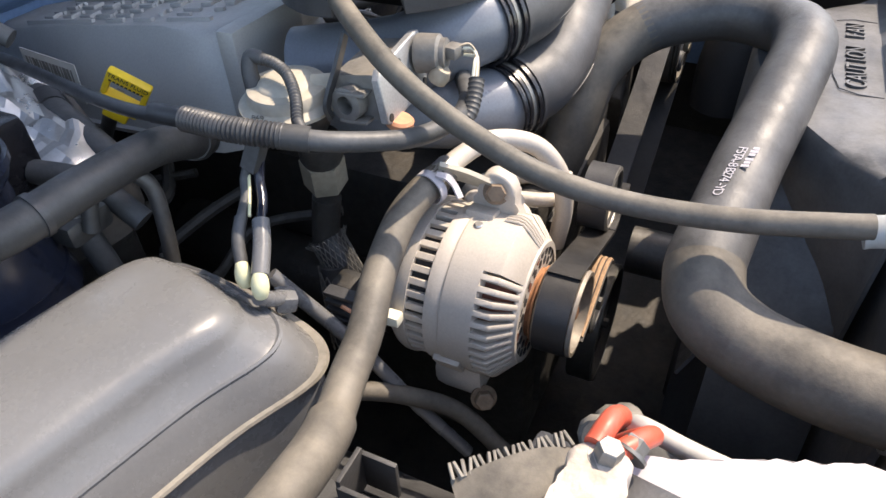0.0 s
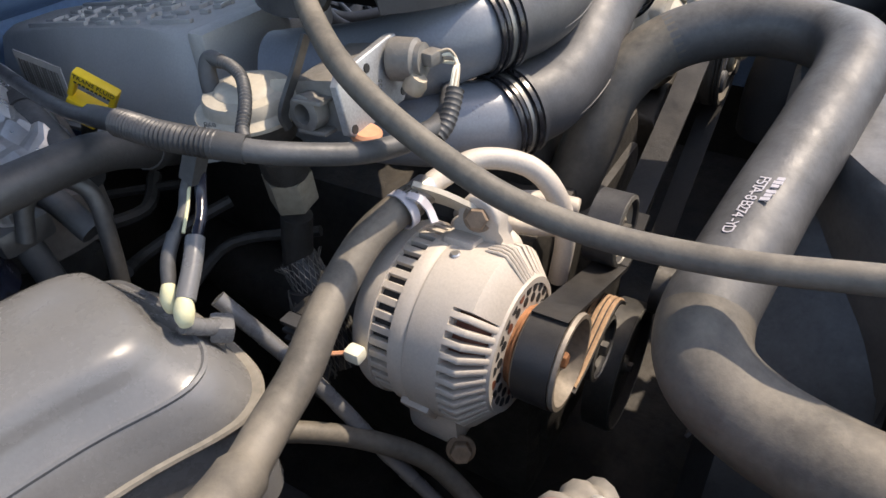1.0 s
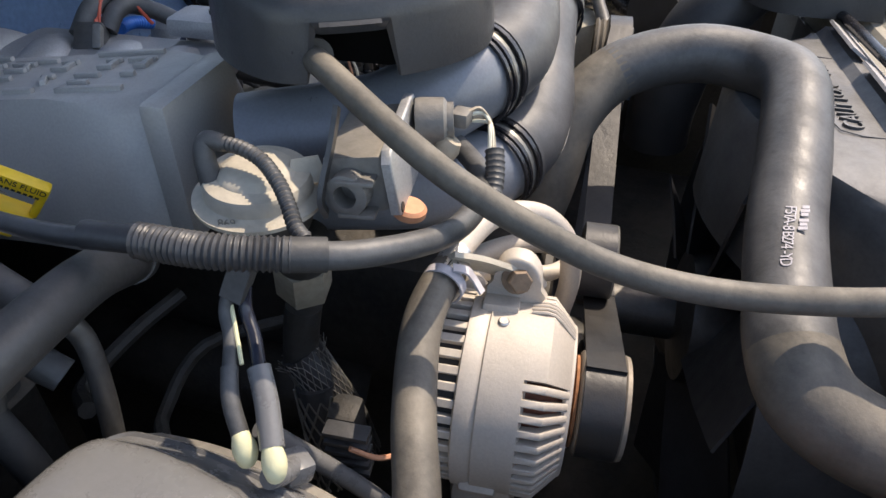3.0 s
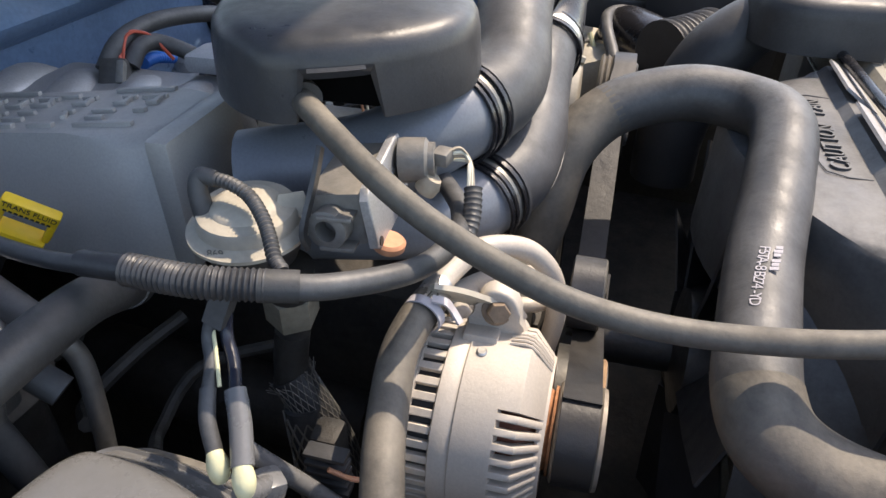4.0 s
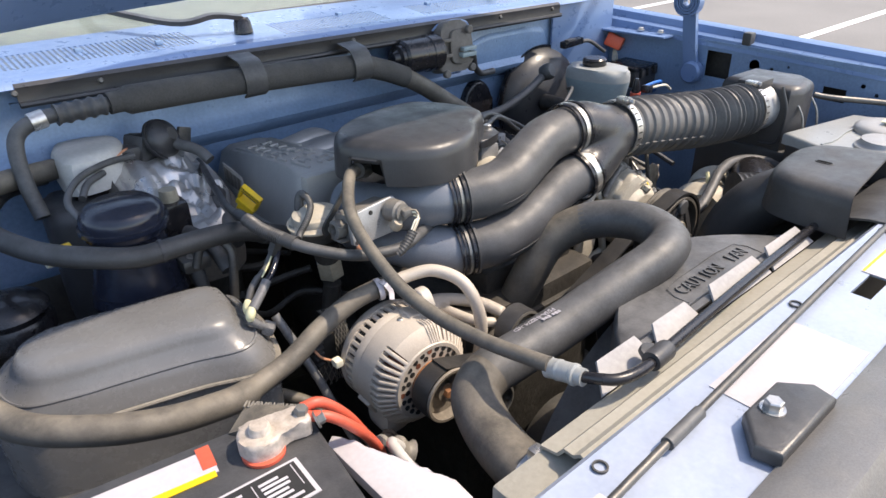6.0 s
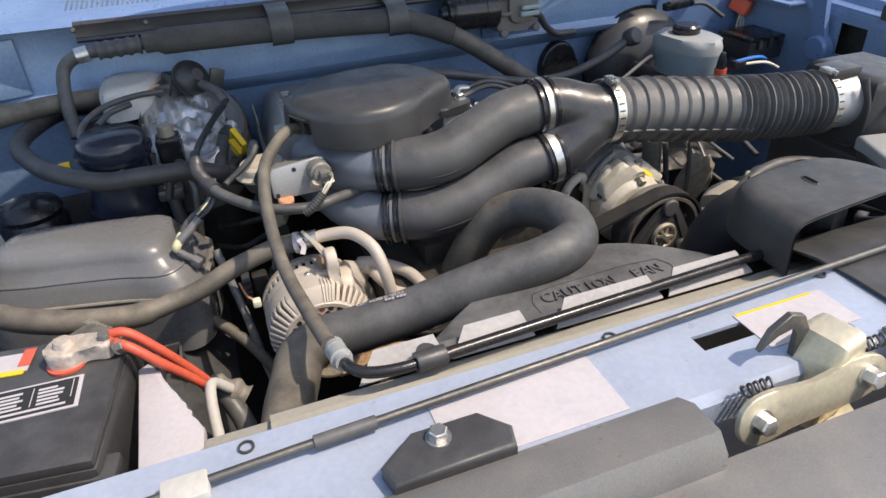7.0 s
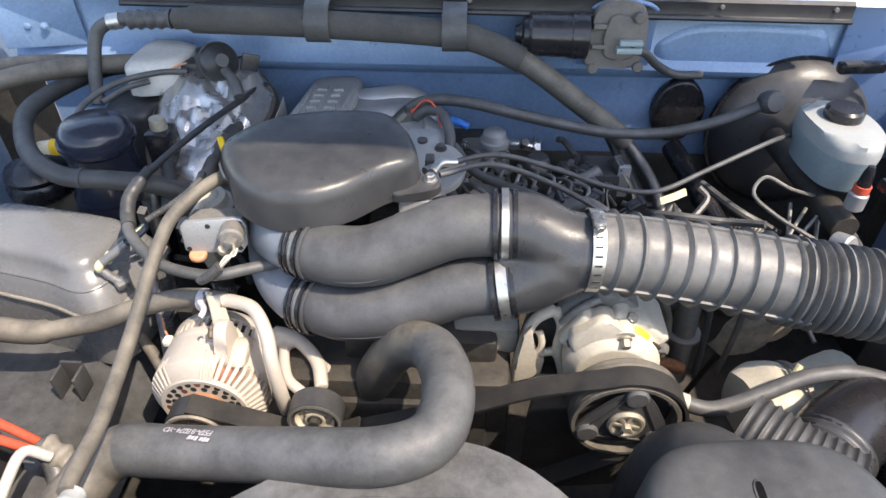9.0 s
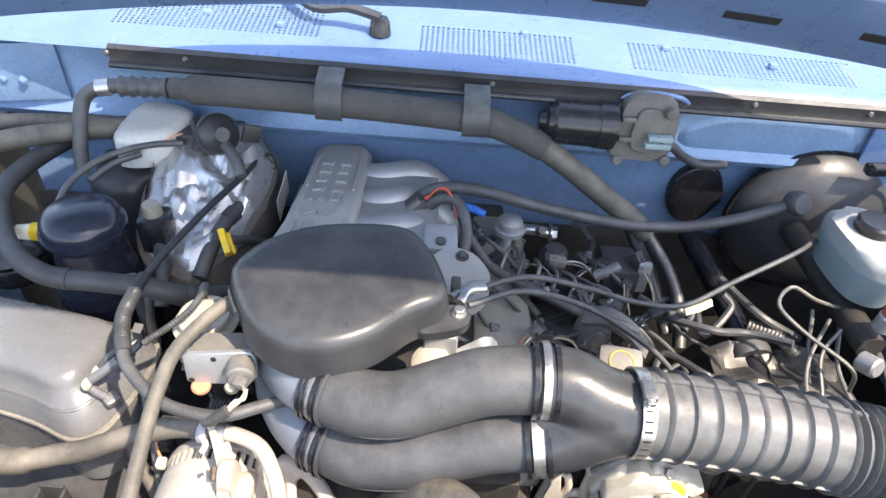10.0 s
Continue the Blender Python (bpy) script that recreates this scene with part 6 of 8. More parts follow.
for i in range(30):
    for k in range(30):
        a, r = 2 * math.pi * k / 30, i / 29
        edge = WRAP[int(k * len(WRAP) / 30)]
        x, y = 0.305 + (edge[0] - 0.305) * 0.93 * r, 0.60 + (edge[1] - 0.60) * 0.93 * r
        grid[i, k] = foil.verts.new((x, y, wrap_top(x, y) - 0.012 * max(0.0, r - 0.85) / 0.15))
for i in range(29):
    for k in range(30):
        q = [grid[i, k], grid[i + 1, k], grid[i + 1, (k + 1) % 30], grid[i, (k + 1) % 30]]
        foil.faces.new(q)
bmesh.ops.remove_doubles(foil, verts=foil.verts, dist=0.0003)
bmesh.ops.recalc_face_normals(foil, faces=foil.faces)
part("foil", foil, FOIL, wrap, sharp=14)
part("case", prism(smooth_outline([(0.235, 0.52), (0.30, 0.48), (0.345, 0.50), (0.385, 0.62), (0.38, 0.71), (0.32, 0.75), (0.25, 0.73), (0.225, 0.64)], 4), 0.80, 0.96, 0.01), GREASE, wrap, "grimy black housing case")
part("grey_shield", loft(smooth_outline([(0.163, 0.63), (0.20, 0.615), (0.240, 0.635), (0.262, 0.67), (0.258, 0.72), (0.175, 0.735)], 3), [(0.02, 1.126), (0.010, 1.124), (0.003, 1.119), (0.0, 1.112), (-0.001, 1.07)]), SHIELD, wrap, "beige-grey plastic shield", 30)
part("shield_tape", strap([(0.236, 0.634, 1.108), (0.252, 0.648, 1.112), (0.268, 0.66, 1.110)], 0.008, 0.003, (0.5, -0.5, 0.6)), ORANGE, wrap)
part("dark_duct", prism(smooth_outline([(0.12, 0.60), (0.20, 0.58), (0.22, 0.68), (0.14, 0.71)]), 0.88, 1.06, 0.02, 4), PLASTIC, wrap, "dark grey duct end")
coil = thing("vacuum_valve", (0.32, 0.64, 1.1), "round black vacuum valve with hoses", "valve")
part("drum", lathe([(0, 0), (0.025, 0), (0.031, 0.004), (0.032, 0.010), (0.032, 0.020), (0.028, 0.027), (0.018, 0.031), (0.011, 0.038), (0, 0.038)], (0.310, 0.664, 1.110), (0.55, -0.7, 0.45), 36), BLACK_SHELL, coil)
part("rim", ring_band((0.316, 0.656, 1.115), (0.55, -0.7, 0.45), 0.0318, 0.005, 0.0025, seg=36), BLACK_SHELL, coil)
part("bracket", block((0.272, 0.665, 1.10), (0.05, 0.035, 0.03), 0.008), PLASTIC, coil)
part("valve_body", block((0.292, 0.672, 1.098), (0.05, 0.045, 0.055), 0.009, (0, 15, 25)), PLASTIC, coil)
part("stem", block((0.318, 0.652, 1.065), (0.022, 0.02, 0.04), 0.005), PLASTIC, coil)
part("metal_tab", block((0.362, 0.680, 1.105), (0.03, 0.006, 0.03), 0.002, (0, 20, 30)), STEEL_DARK, coil)
part("port", sweep([(0.33, 0.64, 1.11), (0.355, 0.61, 1.10), (0.365, 0.59, 1.085)], 0.009, 12, 5), RUBBER, coil)
hose("vacuum_line", [(0.265, 0.64, 1.105), (0.22, 0.62, 1.11), (0.17, 0.58, 1.11), (0.14, 0.53, 1.10), (0.14, 0.47, 1.09)], 0.005, RUBBER, "thin black vacuum line")
hose("vacuum_line", [(0.21, 0.61, 1.10), (0.18, 0.58, 1.10), (0.16, 0.54, 1.095)], 0.005, RUBBER, "thin black vacuum line")
hose("bundle_hose", [(0.16, 0.68, 1.10), (0.08, 0.64, 1.11), (0.0, 0.60, 1.11), (-0.08, 0.55, 1.10)], 0.016, RUBBER_TAN, "thick black hose beside the fender")
hose("bundle_hose", [(0.15, 0.72, 1.08), (0.06, 0.70, 1.09), (-0.03, 0.67, 1.10), (-0.1, 0.63, 1.10)], 0.014, RUBBER_TAN, "dusty brown hose beside the fender")

dip = thing("dipstick", (0.372, 0.48, 1.04), "yellow transmission dipstick handle with raised words", "dipstick")
TAG = Matrix(((0.393, 0.113, -0.914, 0.370), (-0.695, -0.614, -0.376, 0.472), (-0.604, 0.782, -0.163, 1.0536), (0, 0, 0, 1))) @ Matrix.Scale(0.88, 4)
for c, sz in (((0, 0.012, 0), (0.042, 0.012, 0.011)), ((-0.018, 0.0, 0), (0.006, 0.026, 0.010)), ((0.018, 0.0, 0), (0.006, 0.026, 0.010)), ((0, -0.018, 0), (0.038, 0.012, 0.018)), ((0, -0.028, 0), (0.024, 0.014, 0.020))):
    bm = block(c, sz, 0.0028)
    bm.transform(TAG)
    part("handle_bar", bm, YELLOW, dip)
part("tube", sweep([(0.372, 0.488, 1.045), (0.385, 0.52, 1.02), (0.40, 0.57, 0.97)], 0.007, 10, 5), RUBBER, dip)
lettering("lettering", "TRANS FLUID", 0.0064, TAG @ Matrix.Translation((0, 0.0140, 0.0056)), INK, dip, 0.0003)

for k in range(9):
    bm = block((-0.0155 + 0.0038 * k, 0.0084, 0.0056), (0.0026, 0.0018, 0.0004))
    bm.transform(TAG)
    part("print_bar", bm, INK, dip)
can = thing("plastic_canister", (0.15, 0.25, 0.9), "faded dark grey plastic canister with a rounded lid", "canister")
LID = smooth_outline([(0.271, 0.335), (0.268, 0.304), (0.257, 0.260), (0.246, 0.241), (0.231, 0.233), (0.212, 0.235), (0.169, 0.251), (0.10, 0.267), (0.05, 0.278), (0.005, 0.297), (-0.012, 0.34), (0.002, 0.392), (0.04, 0.412), (0.12, 0.400), (0.184, 0.386), (0.245, 0.371), (0.268, 0.356)])
part("lid", loft(LID, [(0.060, 1.0125), (0.040, 1.0110), (0.029, 1.0080), (0.0225, 1.0035), (0.0185, 0.9970), (0.0165, 0.9925), (0.0145, 0.9895), (0.004, 0.9775), (0.001, 0.9755)]), PLASTIC_GREY, can, sharp=60)
part("rim", loft(LID, [(0.001, 0.9755), (-0.0008, 0.9768), (-0.0024, 0.9752), (-0.0018, 0.9730)], cap=False), PLASTIC_GREY, can, "thin raised seam")
part("bowl", loft(LID, [(-0.0012, 0.9732), (-0.004, 0.970), (-0.009, 0.962), (-0.014, 0.953), (-0.018, 0.9475), (-0.019, 0.944), (-0.019, 0.85)], cap=False), PLASTIC_GREY, can, sharp=60)
part("flange", loft(LID, [(-0.0175, 0.9462), (-0.023, 0.9458), (-0.0245, 0.9438), (-0.023, 0.9415), (-0.015, 0.9410)], cap=False), FLANGE, can, "pale dusty flange edge")
part("side_clip", block((0.274, 0.256, 0.971), (0.016, 0.018, 0.014), 0.004, (0, 20, -40)), PLASTIC_GREY, can)
part("clip_stem", sweep([(0.252, 0.258, 0.992), (0.262, 0.256, 0.982), (0.274, 0.256, 0.972)], 0.0058, 12, 3), PLASTIC_GREY, can)
vac = thing("vacuum_tee", (0.252, 0.262, 1.005), "two black vacuum tubes with pale yellow elbows", "wiring")
for k, (a, b, c) in enumerate((((0.2575, 0.2715, 1.0035), (0.272, 0.283, 1.019), (0.312, 0.300, 1.046)), ((0.2525, 0.2540, 1.0035), (0.276, 0.266, 1.018), (0.316, 0.292, 1.044)))):
    a, b, c = Vector(a), Vector(b), Vector(c)
    part("elbow", sweep([a + Vector((-0.001, 0.0, -0.009)), a + Vector((0, 0, -0.003)), a.lerp(b, 0.18) + Vector((0, 0, 0.001)), a.lerp(b, 0.28)], lambda s, L: 0.0044 + 0.0018 * math.sin(math.pi * min(1, s / L)), 14, 6), YELLOW_PALE, vac, "pale yellow elbow")
    part("boot", sweep([a.lerp(b, 0.25), b, b.lerp(c, 0.34)], 0.0062 if k else 0.0046, 14, 5), PLASTIC_GREY if k else RUBBER, vac)
    part("tube", sweep([b.lerp(c, 0.30), b.lerp(c, 0.65) + Vector((0.002, 0, -0.002)), c, (0.322, 0.288, 1.072)], 0.0038, 12, 5), NAVY if k else RUBBER, vac)
part("stripe", sweep([(0.288, 0.283, 1.029), (0.303, 0.292, 1.038), (0.313, 0.298, 1.047)], 0.0012, 8, 4), YELLOW_PALE, vac, "pale trace on the tube")
part("tape", strap([(0.314, 0.296, 1.050), (0.320, 0.287, 1.074)], 0.012, 0.010, (0, 1, 0)), RUBBER, vac)

pipe = thing("fuel_pipe", (0.21, 0.36, 0.95), "grey steel pipe bent over behind the canister", "pipe")
part("tube", sweep([(0.248, 0.402, 1.010), (0.258, 0.400, 1.036), (0.277, 0.392, 1.046), (0.290, 0.377, 1.031), (0.285, 0.372, 0.988), (0.275, 0.376, 0.911)], 0.0062, 12, 8), STEEL_DARK, pipe)
clampf = thing("hose_fitting", (0.215, 0.335, 1.0), "grey metal hose fitting with a bolt", "fitting")
part("body", block((0.252, 0.420, 1.010), (0.04, 0.03, 0.02), 0.006), STEEL_DARK, clampf)
part("stem", sweep([(0.252, 0.420, 1.010), (0.256, 0.412, 0.95), (0.258, 0.408, 0.9)], 0.010, 12, 3), RUBBER, clampf)
part("nut", hexbolt((0.252, 0.418, 1.018), (0, 0, 1), 0.007, 0.012), STEEL, clampf)

# sensors at the throttle body
egr = thing("egr_valve", (0.388, 0.312, 1.04), "cream metal diaphragm valve with a black elbow hose", "valve")
EG, EGW = (0.392, 0.314, 1.060), (-0.06, -0.02, 1)
drum = part("drum", lathe([(0, 0), (0.037, 0), (0.040, 0.002), (0.040, 0.0045), (0.035, 0.006), (0.033, 0.008), (0.0325, 0.014), (0.031, 0.017), (0.023, 0.0185), (0.021, 0.021), (0.016, 0.023), (0, 0.024)], EG, EGW, 72), BEIGE, egr, "cream painted diaphragm can")
lettering("stamp", "869", 0.007, Matrix.Translation((0.3560, 0.318, 1.064)) @ Matrix.Rotation(radians(-78), 4, "Z") @ Matrix.Rotation(radians(83), 4, "X"), TUBE, drum, 0.0002)
part("skirt", lathe([(0.028, -0.02), (0.031, -0.012), (0.033, 0.0), (0.028, 0.0)], EG, EGW, 40), STEEL_DARK, egr)
part("tab", prism([(-0.012, 0), (0.012, 0), (0.008, 0.016), (-0.008, 0.016)], 0, 0.002, m=Matrix.Translation((0.398, 0.285, 1.070)) @ Matrix.Rotation(radians(-60), 4, "Z") @ Matrix.Rotation(radians(70), 4, "X")), BEIGE, egr, "folded cream tab")
part("elbow", sweep([(0.381, 0.336, 1.060), (0.381, 0.338, 1.076), (0.384, 0.341, 1.089), (0.388, 0.340, 1.097), (0.389, 0.330, 1.096)], lambda s, L: 0.0078 - 0.0025 * s / L, 16, 6), RUBBER, egr)
part("hose", sweep([(0.389, 0.332, 1.096), (0.386, 0.318, 1.096), (0.380, 0.303, 1.093), (0.368, 0.289, 1.088), (0.356, 0.279, 1.083), (0.343, 0.270, 1.078), (0.336, 0.262, 1.076)], ribs(0.0036, 0.0011, 0.0034, 1.0), 14, 8, 0.0007), RUBBER, egr, "corrugated sleeve")
tps = thing("throttle_sensor", (0.434, 0.24, 1.05), "pale cast sensor housing with a wired plug", "sensor")
TP = Matrix.Translation((0.434, 0.238, 1.077)) @ Matrix.Rotation(radians(3), 4, "Z") @ Matrix.Rotation(radians(82), 4, "X")
part("plate", prism([(-0.040, -0.020), (-0.034, -0.024), (0.030, -0.024), (0.040, -0.012), (0.041, 0.014), (0.036, 0.024), (0.030, 0.025), (-0.034, 0.020), (-0.040, 0.014)], 0, 0.006, 0.0015, m=TP), ALU_GREY, tps, "pale cast plate")
part("housing", prism([(-0.036, -0.019), (0.030, -0.019), (0.034, 0.018), (-0.034, 0.016)], -0.036, -0.0005, 0.004, m=TP), GEARBOX, tps, "dark grey housing")
part("boss", lathe([(0.007, 0), (0.013, 0), (0.013, 0.012), (0.010, 0.013), (0.007, 0.013), (0.007, 0)], (0.397, 0.257, 1.071), (-1.0, 0.05, 0.1), 24), GEARBOX, tps)
for dz in (0.010, -0.012):
    part("rib", block((0.392, 0.252, 1.071 + dz), (0.018, 0.022, 0.0028), 0.001, (0, 8, 6)), GEARBOX, tps)
part("lever", strap([(0.412, 0.268, 1.115), (0.398, 0.268, 1.098), (0.380, 0.270, 1.074), (0.380, 0.268, 1.062)], 0.008, 0.003, (0.8, 0.1, -0.6)), STEEL_DARK, tps)
lettering("stamp", "I-955", 0.006, TP @ Matrix.Translation((0.004, -0.004, 0.0062)) @ Matrix.Rotation(radians(70), 4, "Z"), TUBE, tps, 0.0002)
for u, v in ((-0.034, -0.018), (0.034, 0.018), (-0.006, 0.014), (0.030, -0.017)):
    c = TP @ Vector((u, v, 0.0055))
    part("screw_hole", disc(c, TP.to_3x3() @ Vector((0, 0, 1)), 0.0032, 0.0012), INK, tps)
part("plug", lathe([(0, 0), (0.0150, 0), (0.0155, 0.003), (0.0150, 0.018), (0.0120, 0.020), (0.0120, 0.024), (0, 0.024)], (0.459, 0.233, 1.087), (0.18, -1, 0.06), 24), GEARBOX, tps, "grey wired plug")
part("plug_tail", block((0.466, 0.205, 1.090), (0.014, 0.012, 0.010), 0.002, (0, 0, -10)), GEARBOX, tps)
for k in range(4):
    part("wire", sweep([(0.467 + 0.002 * k, 0.201, 1.094 - 0.003 * k), (0.473, 0.194 - 0.002 * k, 1.094 - 0.003 * k), (0.470 - 0.002 * k, 0.186, 1.085), (0.457 - 0.001 * k, 0.181 + 0.001 * k, 1.072)], 0.0013, 6, 6), WHITE_NYLON if k % 2 else CLOTH, tps)
part("boot", sweep([(0.456, 0.181, 1.074), (0.447, 0.179, 1.066), (0.436, 0.178, 1.057), (0.428, 0.180, 1.052)], ribs(0.0060, 0.0006, 0.004), 12, 6, 0.001), RUBBER, tps)
part("cap", lathe([(0, 0), (0.008, 0), (0.0085, 0.006), (0.006, 0.012), (0, 0.012)], (0.452, 0.214, 1.070), (0.1, -0.5, 0.8), 18), CLOTH, tps, "tan rubber cap")
part("seal", disc((0.410, 0.227, 1.048), (0, -0.2, 1), 0.011, 0.008, 0.002), ORANGE, tps, "orange rubber seal")
hexs = thing("hex_sensor", (0.396, 0.3, 0.95), "brass hexagonal sensor with a braided lead", "sensor")
part("nut", lathe([(0, 0), (0.0180, 0), (0.0190, 0.002), (0.0190, 0.030), (0, 0.030)], (0.397, 0.297, 0.985), (-0.18, -0.12, 1), 6), BRASS, hexs)
part("collar", lathe([(0, 0), (0.0165, 0), (0.018, 0.004), (0.018, 0.022), (0, 0.022)], (0.392, 0.293, 1.014), (-0.18, -0.12, 1), 24), GREASE, hexs)
part("stem", sweep([(0.398, 0.300, 0.97), (0.396, 0.304, 0.945), (0.393, 0.306, 0.920)], 0.013, 16, 3), GREASE, hexs)
BRAID = curve_points([(0.394, 0.306, 0.926), (0.390, 0.290, 0.900), (0.387, 0.275, 0.872), (0.382, 0.262, 0.835)], 14)
part("braid", sweep(BRAID, 0.0160, 20, 1), BLACK_SHELL, hexs)
for k in range(44):
    turn = 1 if k % 2 else -1
    ring = []
    for i, c in enumerate(BRAID):
        d = (BRAID[min(i + 1, len(BRAID) - 1)] - BRAID[max(i - 1, 0)]).normalized()
        u = (Vector((1, 0, 0)) - d * d.x).normalized()
        v = d.cross(u)
        a = 2 * math.pi * (k // 2) / 22 + turn * i * 0.045
        r = 0.0163 + (0.0009 * (3 - i) * (k % 3) if i < 3 else 0.0)
        ring.append(c + u * r * math.cos(a) + v * r * math.sin(a))
    part("braid_strand", sweep(ring, 0.0004, 4, 1), TUBE, hexs, "pale frayed strand")

# ---- battery ----
batt = thing("battery", (0.05, -0.03, 0.85), "black car battery with labels and red cables", "battery")
part("case", block((0.055, -0.03, 0.935), (0.28, 0.19, 0.17), 0.008, (0, 0, -8)), PLASTIC, batt)
part("top", block((0.055, -0.03, 1.022), (0.275, 0.185, 0.014), 0.005, (0, 0, -8)), PLASTIC, batt)
part("step", block((0.10, -0.12, 1.0), (0.19, 0.03, 0.02), 0.004, (0, 0, -8)), PLASTIC, batt)
lb = part("label", block((0.10, -0.038, 1.0297), (0.125, 0.046, 0.001), 0, (0, 0, -3)), LABEL, batt, "white bordered rating label")
part("label_field", block((0.10, -0.038, 1.0305), (0.117, 0.040, 0.0006), 0, (0, 0, -3)), INK, batt)
random.seed(6)
for col in range(3):
    part("label_rule", block((0.0825 + 0.036 * col, -0.0362, 1.0311), (0.0008, 0.026, 0.0004), 0, (0, 0, -3)), LABEL, batt)
    for row in range(5):
        w = random.uniform(0.014, 0.026)
        part("label_bar", block((0.0645 + 0.036 * col - (0.026 - w) / 2, -0.026 - 0.0052 * row - 0.002 * (col - 1), 1.0311), (w, 0.0028, 0.0004), 0, (0, 0, -3)), LABEL, batt)
part("label_bar", block((0.10, -0.0535, 1.0311), (0.10, 0.003, 0.0004), 0, (0, 0, -3)), LABEL, batt)
part("colour_label", block((0.045, 0.036, 1.0297), (0.13, 0.03, 0.001), 0, (0, 0, -8)), LABEL, batt)
part("label_stripe", block((0.055, 0.018, 1.0299), (0.10, 0.007, 0.001), 0, (0, 0, -8)), YELLOW, batt)
part("red_stripe", block((0.105, 0.034, 1.0304), (0.012, 0.028, 0.0005), 0, (0, 0, -8)), RED, batt)
clampb = part("clamp", prism(smooth_outline([(0.128, 0.012), (0.134, -0.004), (0.152, -0.008), (0.168, 0.0), (0.188, -0.004), (0.194, 0.012), (0.184, 0.024), (0.165, 0.020), (0.148, 0.032), (0.133, 0.026)], 4), 1.031, 1.049, 0.004), LEAD, batt, "corroded lead clamp")
part("post", lathe([(0, 0), (0.0105, 0), (0.0095, 0.022), (0.008, 0.024), (0, 0.024)], (0.148, 0.012, 1.032), (0, 0, 1), 18), LEAD, clampb)
part("clamp_bolt", hexbolt((0.186, 0.008, 1.046), (0.1, -0.15, 1), 0.0062, 0.010), TUBE, clampb)
part("clamp_bolt", hexbolt((0.196, 0.000, 1.040), (0.9, -0.3, 0.3), 0.0065, 0.009), TUBE, clampb)
part("felt_washer", lathe([(0.01, 0), (0.019, 0), (0.019, 0.003), (0.01, 0.003)], (0.146, 0.006, 1.0295), (0, 0, 1), 24), RED, batt)
for d in (0, 0.015):
    part("red_cable", sweep([(0.190, 0.014 - 0.5 * d, 1.048 - 0.3 * d), (0.208, 0.010 - d, 1.047 - 0.5 * d), (0.232, 0.008 - 1.1 * d, 1.018 - 0.4 * d), (0.256, 0.016 - d, 0.972), (0.276, 0.024 - 0.6 * d, 0.928)], 0.0052, 12, 6), RED, batt, "red insulated cable")
part("strap", strap([(0.146, 0.058, 1.028), (0.156, 0.046, 1.034), (0.172, 0.028, 1.035), (0.182, 0.014, 1.030)], 0.034, 0.005, (0.75, 0.62, 0)), RUBBER_TAN, batt, "dusty brown strap")
for k in range(20):
    c = Vector((0.161, 0.070, 1.033)).lerp(Vector((0.199, 0.027, 1.033)), k / 19)
    part("strap_rib", block(c, (0.0016, 0.009, 0.003), 0.0005, (0, 12 * math.sin(2.3 * k), -52 + 14 * math.sin(1.7 * k))), FLANGE, batt)
random.seed(3)
jag = [(0.21, 0.005), (0.220, 0.012)] + [(0.226 + 0.0026 * k + random.uniform(-0.0025, 0.0025), 0.004 - 0.0066 * k) for k in range(18)] + [(0.27, -0.135), (0.262, -0.14), (0.212, -0.14)]
single("cable_tape", sweep([(0.272, 0.022, 0.936), (0.290, 0.016, 0.928), (0.306, 0.008, 0.918)], lambda s, L: 0.0135 + 0.0025 * math.sin(s * 320), 12, 6, 0.002), FLANGE, "frayed brown tape round the cable ends", "tape")
shield = single("white_rag", prism([(x - 0.004, y) for x, y in jag], 0.988, 1.000, 0.002, 2), LABEL, "white foam insulation sheet beside the battery", "insulation")
single("black_cable", sweep([(0.268, 0.02, 0.945), (0.282, 0.012, 0.925), (0.295, -0.01, 0.905), (0.305, -0.05, 0.88)], 0.012, 12, 5), RUBBER, "taped black cable bundle", "wiring")
single("grey_pipe", sweep([(0.29, 0.005, 0.94), (0.274, -0.004, 0.962), (0.271, -0.036, 0.957), (0.275, -0.10, 0.94), (0.278, -0.15, 0.92)], 0.0062, 12, 5), SHIELD, "short pale grey pipe", "pipe")

# ---- inner wing tray and the dark engine below ----
tray = thing("battery_tray", (0.15, 0.15, 0.8), "grey-black plastic inner wing tray", "tray")
part("floor", sheet([[(x, y, 0.85 - 1.2 * max(0, x - 0.22)) for y in (-0.2, 0.1, 0.45)] for x in (-0.25, 0.0, 0.22, 0.29)], 0.005), TRAY, tray)
part("fin", block((0.213, 0.176, 0.875), (0.030, 0.004, 0.045), 0.001), TRAY, tray)
for x in (0.198, 0.228):
    part("fin_side", block((x, 0.162, 0.872), (0.004, 0.030, 0.040), 0.001), TRAY, tray)
hose("lower_rod", [(0.300, 0.290, 0.962), (0.318, 0.237, 0.890), (0.332, 0.189, 0.813), (0.345, 0.145, 0.748)], 0.0062, PLASTIC_GREY, "grey steel rod running down past the alternator", "rod")
hose("lower_hose", [(0.262, 0.26, 0.872), (0.295, 0.230, 0.855), (0.325, 0.196, 0.831), (0.348, 0.155, 0.801), (0.351, 0.111, 0.760)], 0.0085, RUBBER_TAN, "dusty lower hose under the alternator")
eng = thing("engine_block", (0.68, 0.45, 0.5), "grimy black engine block and cylinder head", "engine")
part("block", block((0.66, 0.42, 0.72), (0.30, 0.56, 0.40), 0.02), GREASE, eng)
part("head", block((0.69, 0.46, 0.93), (0.20, 0.56, 0.05), 0.01), GREASE, eng)
part("rocker_cover", block((0.775, 0.45, 0.935), (0.09, 0.50, 0.05), 0.015), RADIATOR, eng, "dusty tan rocker cover")
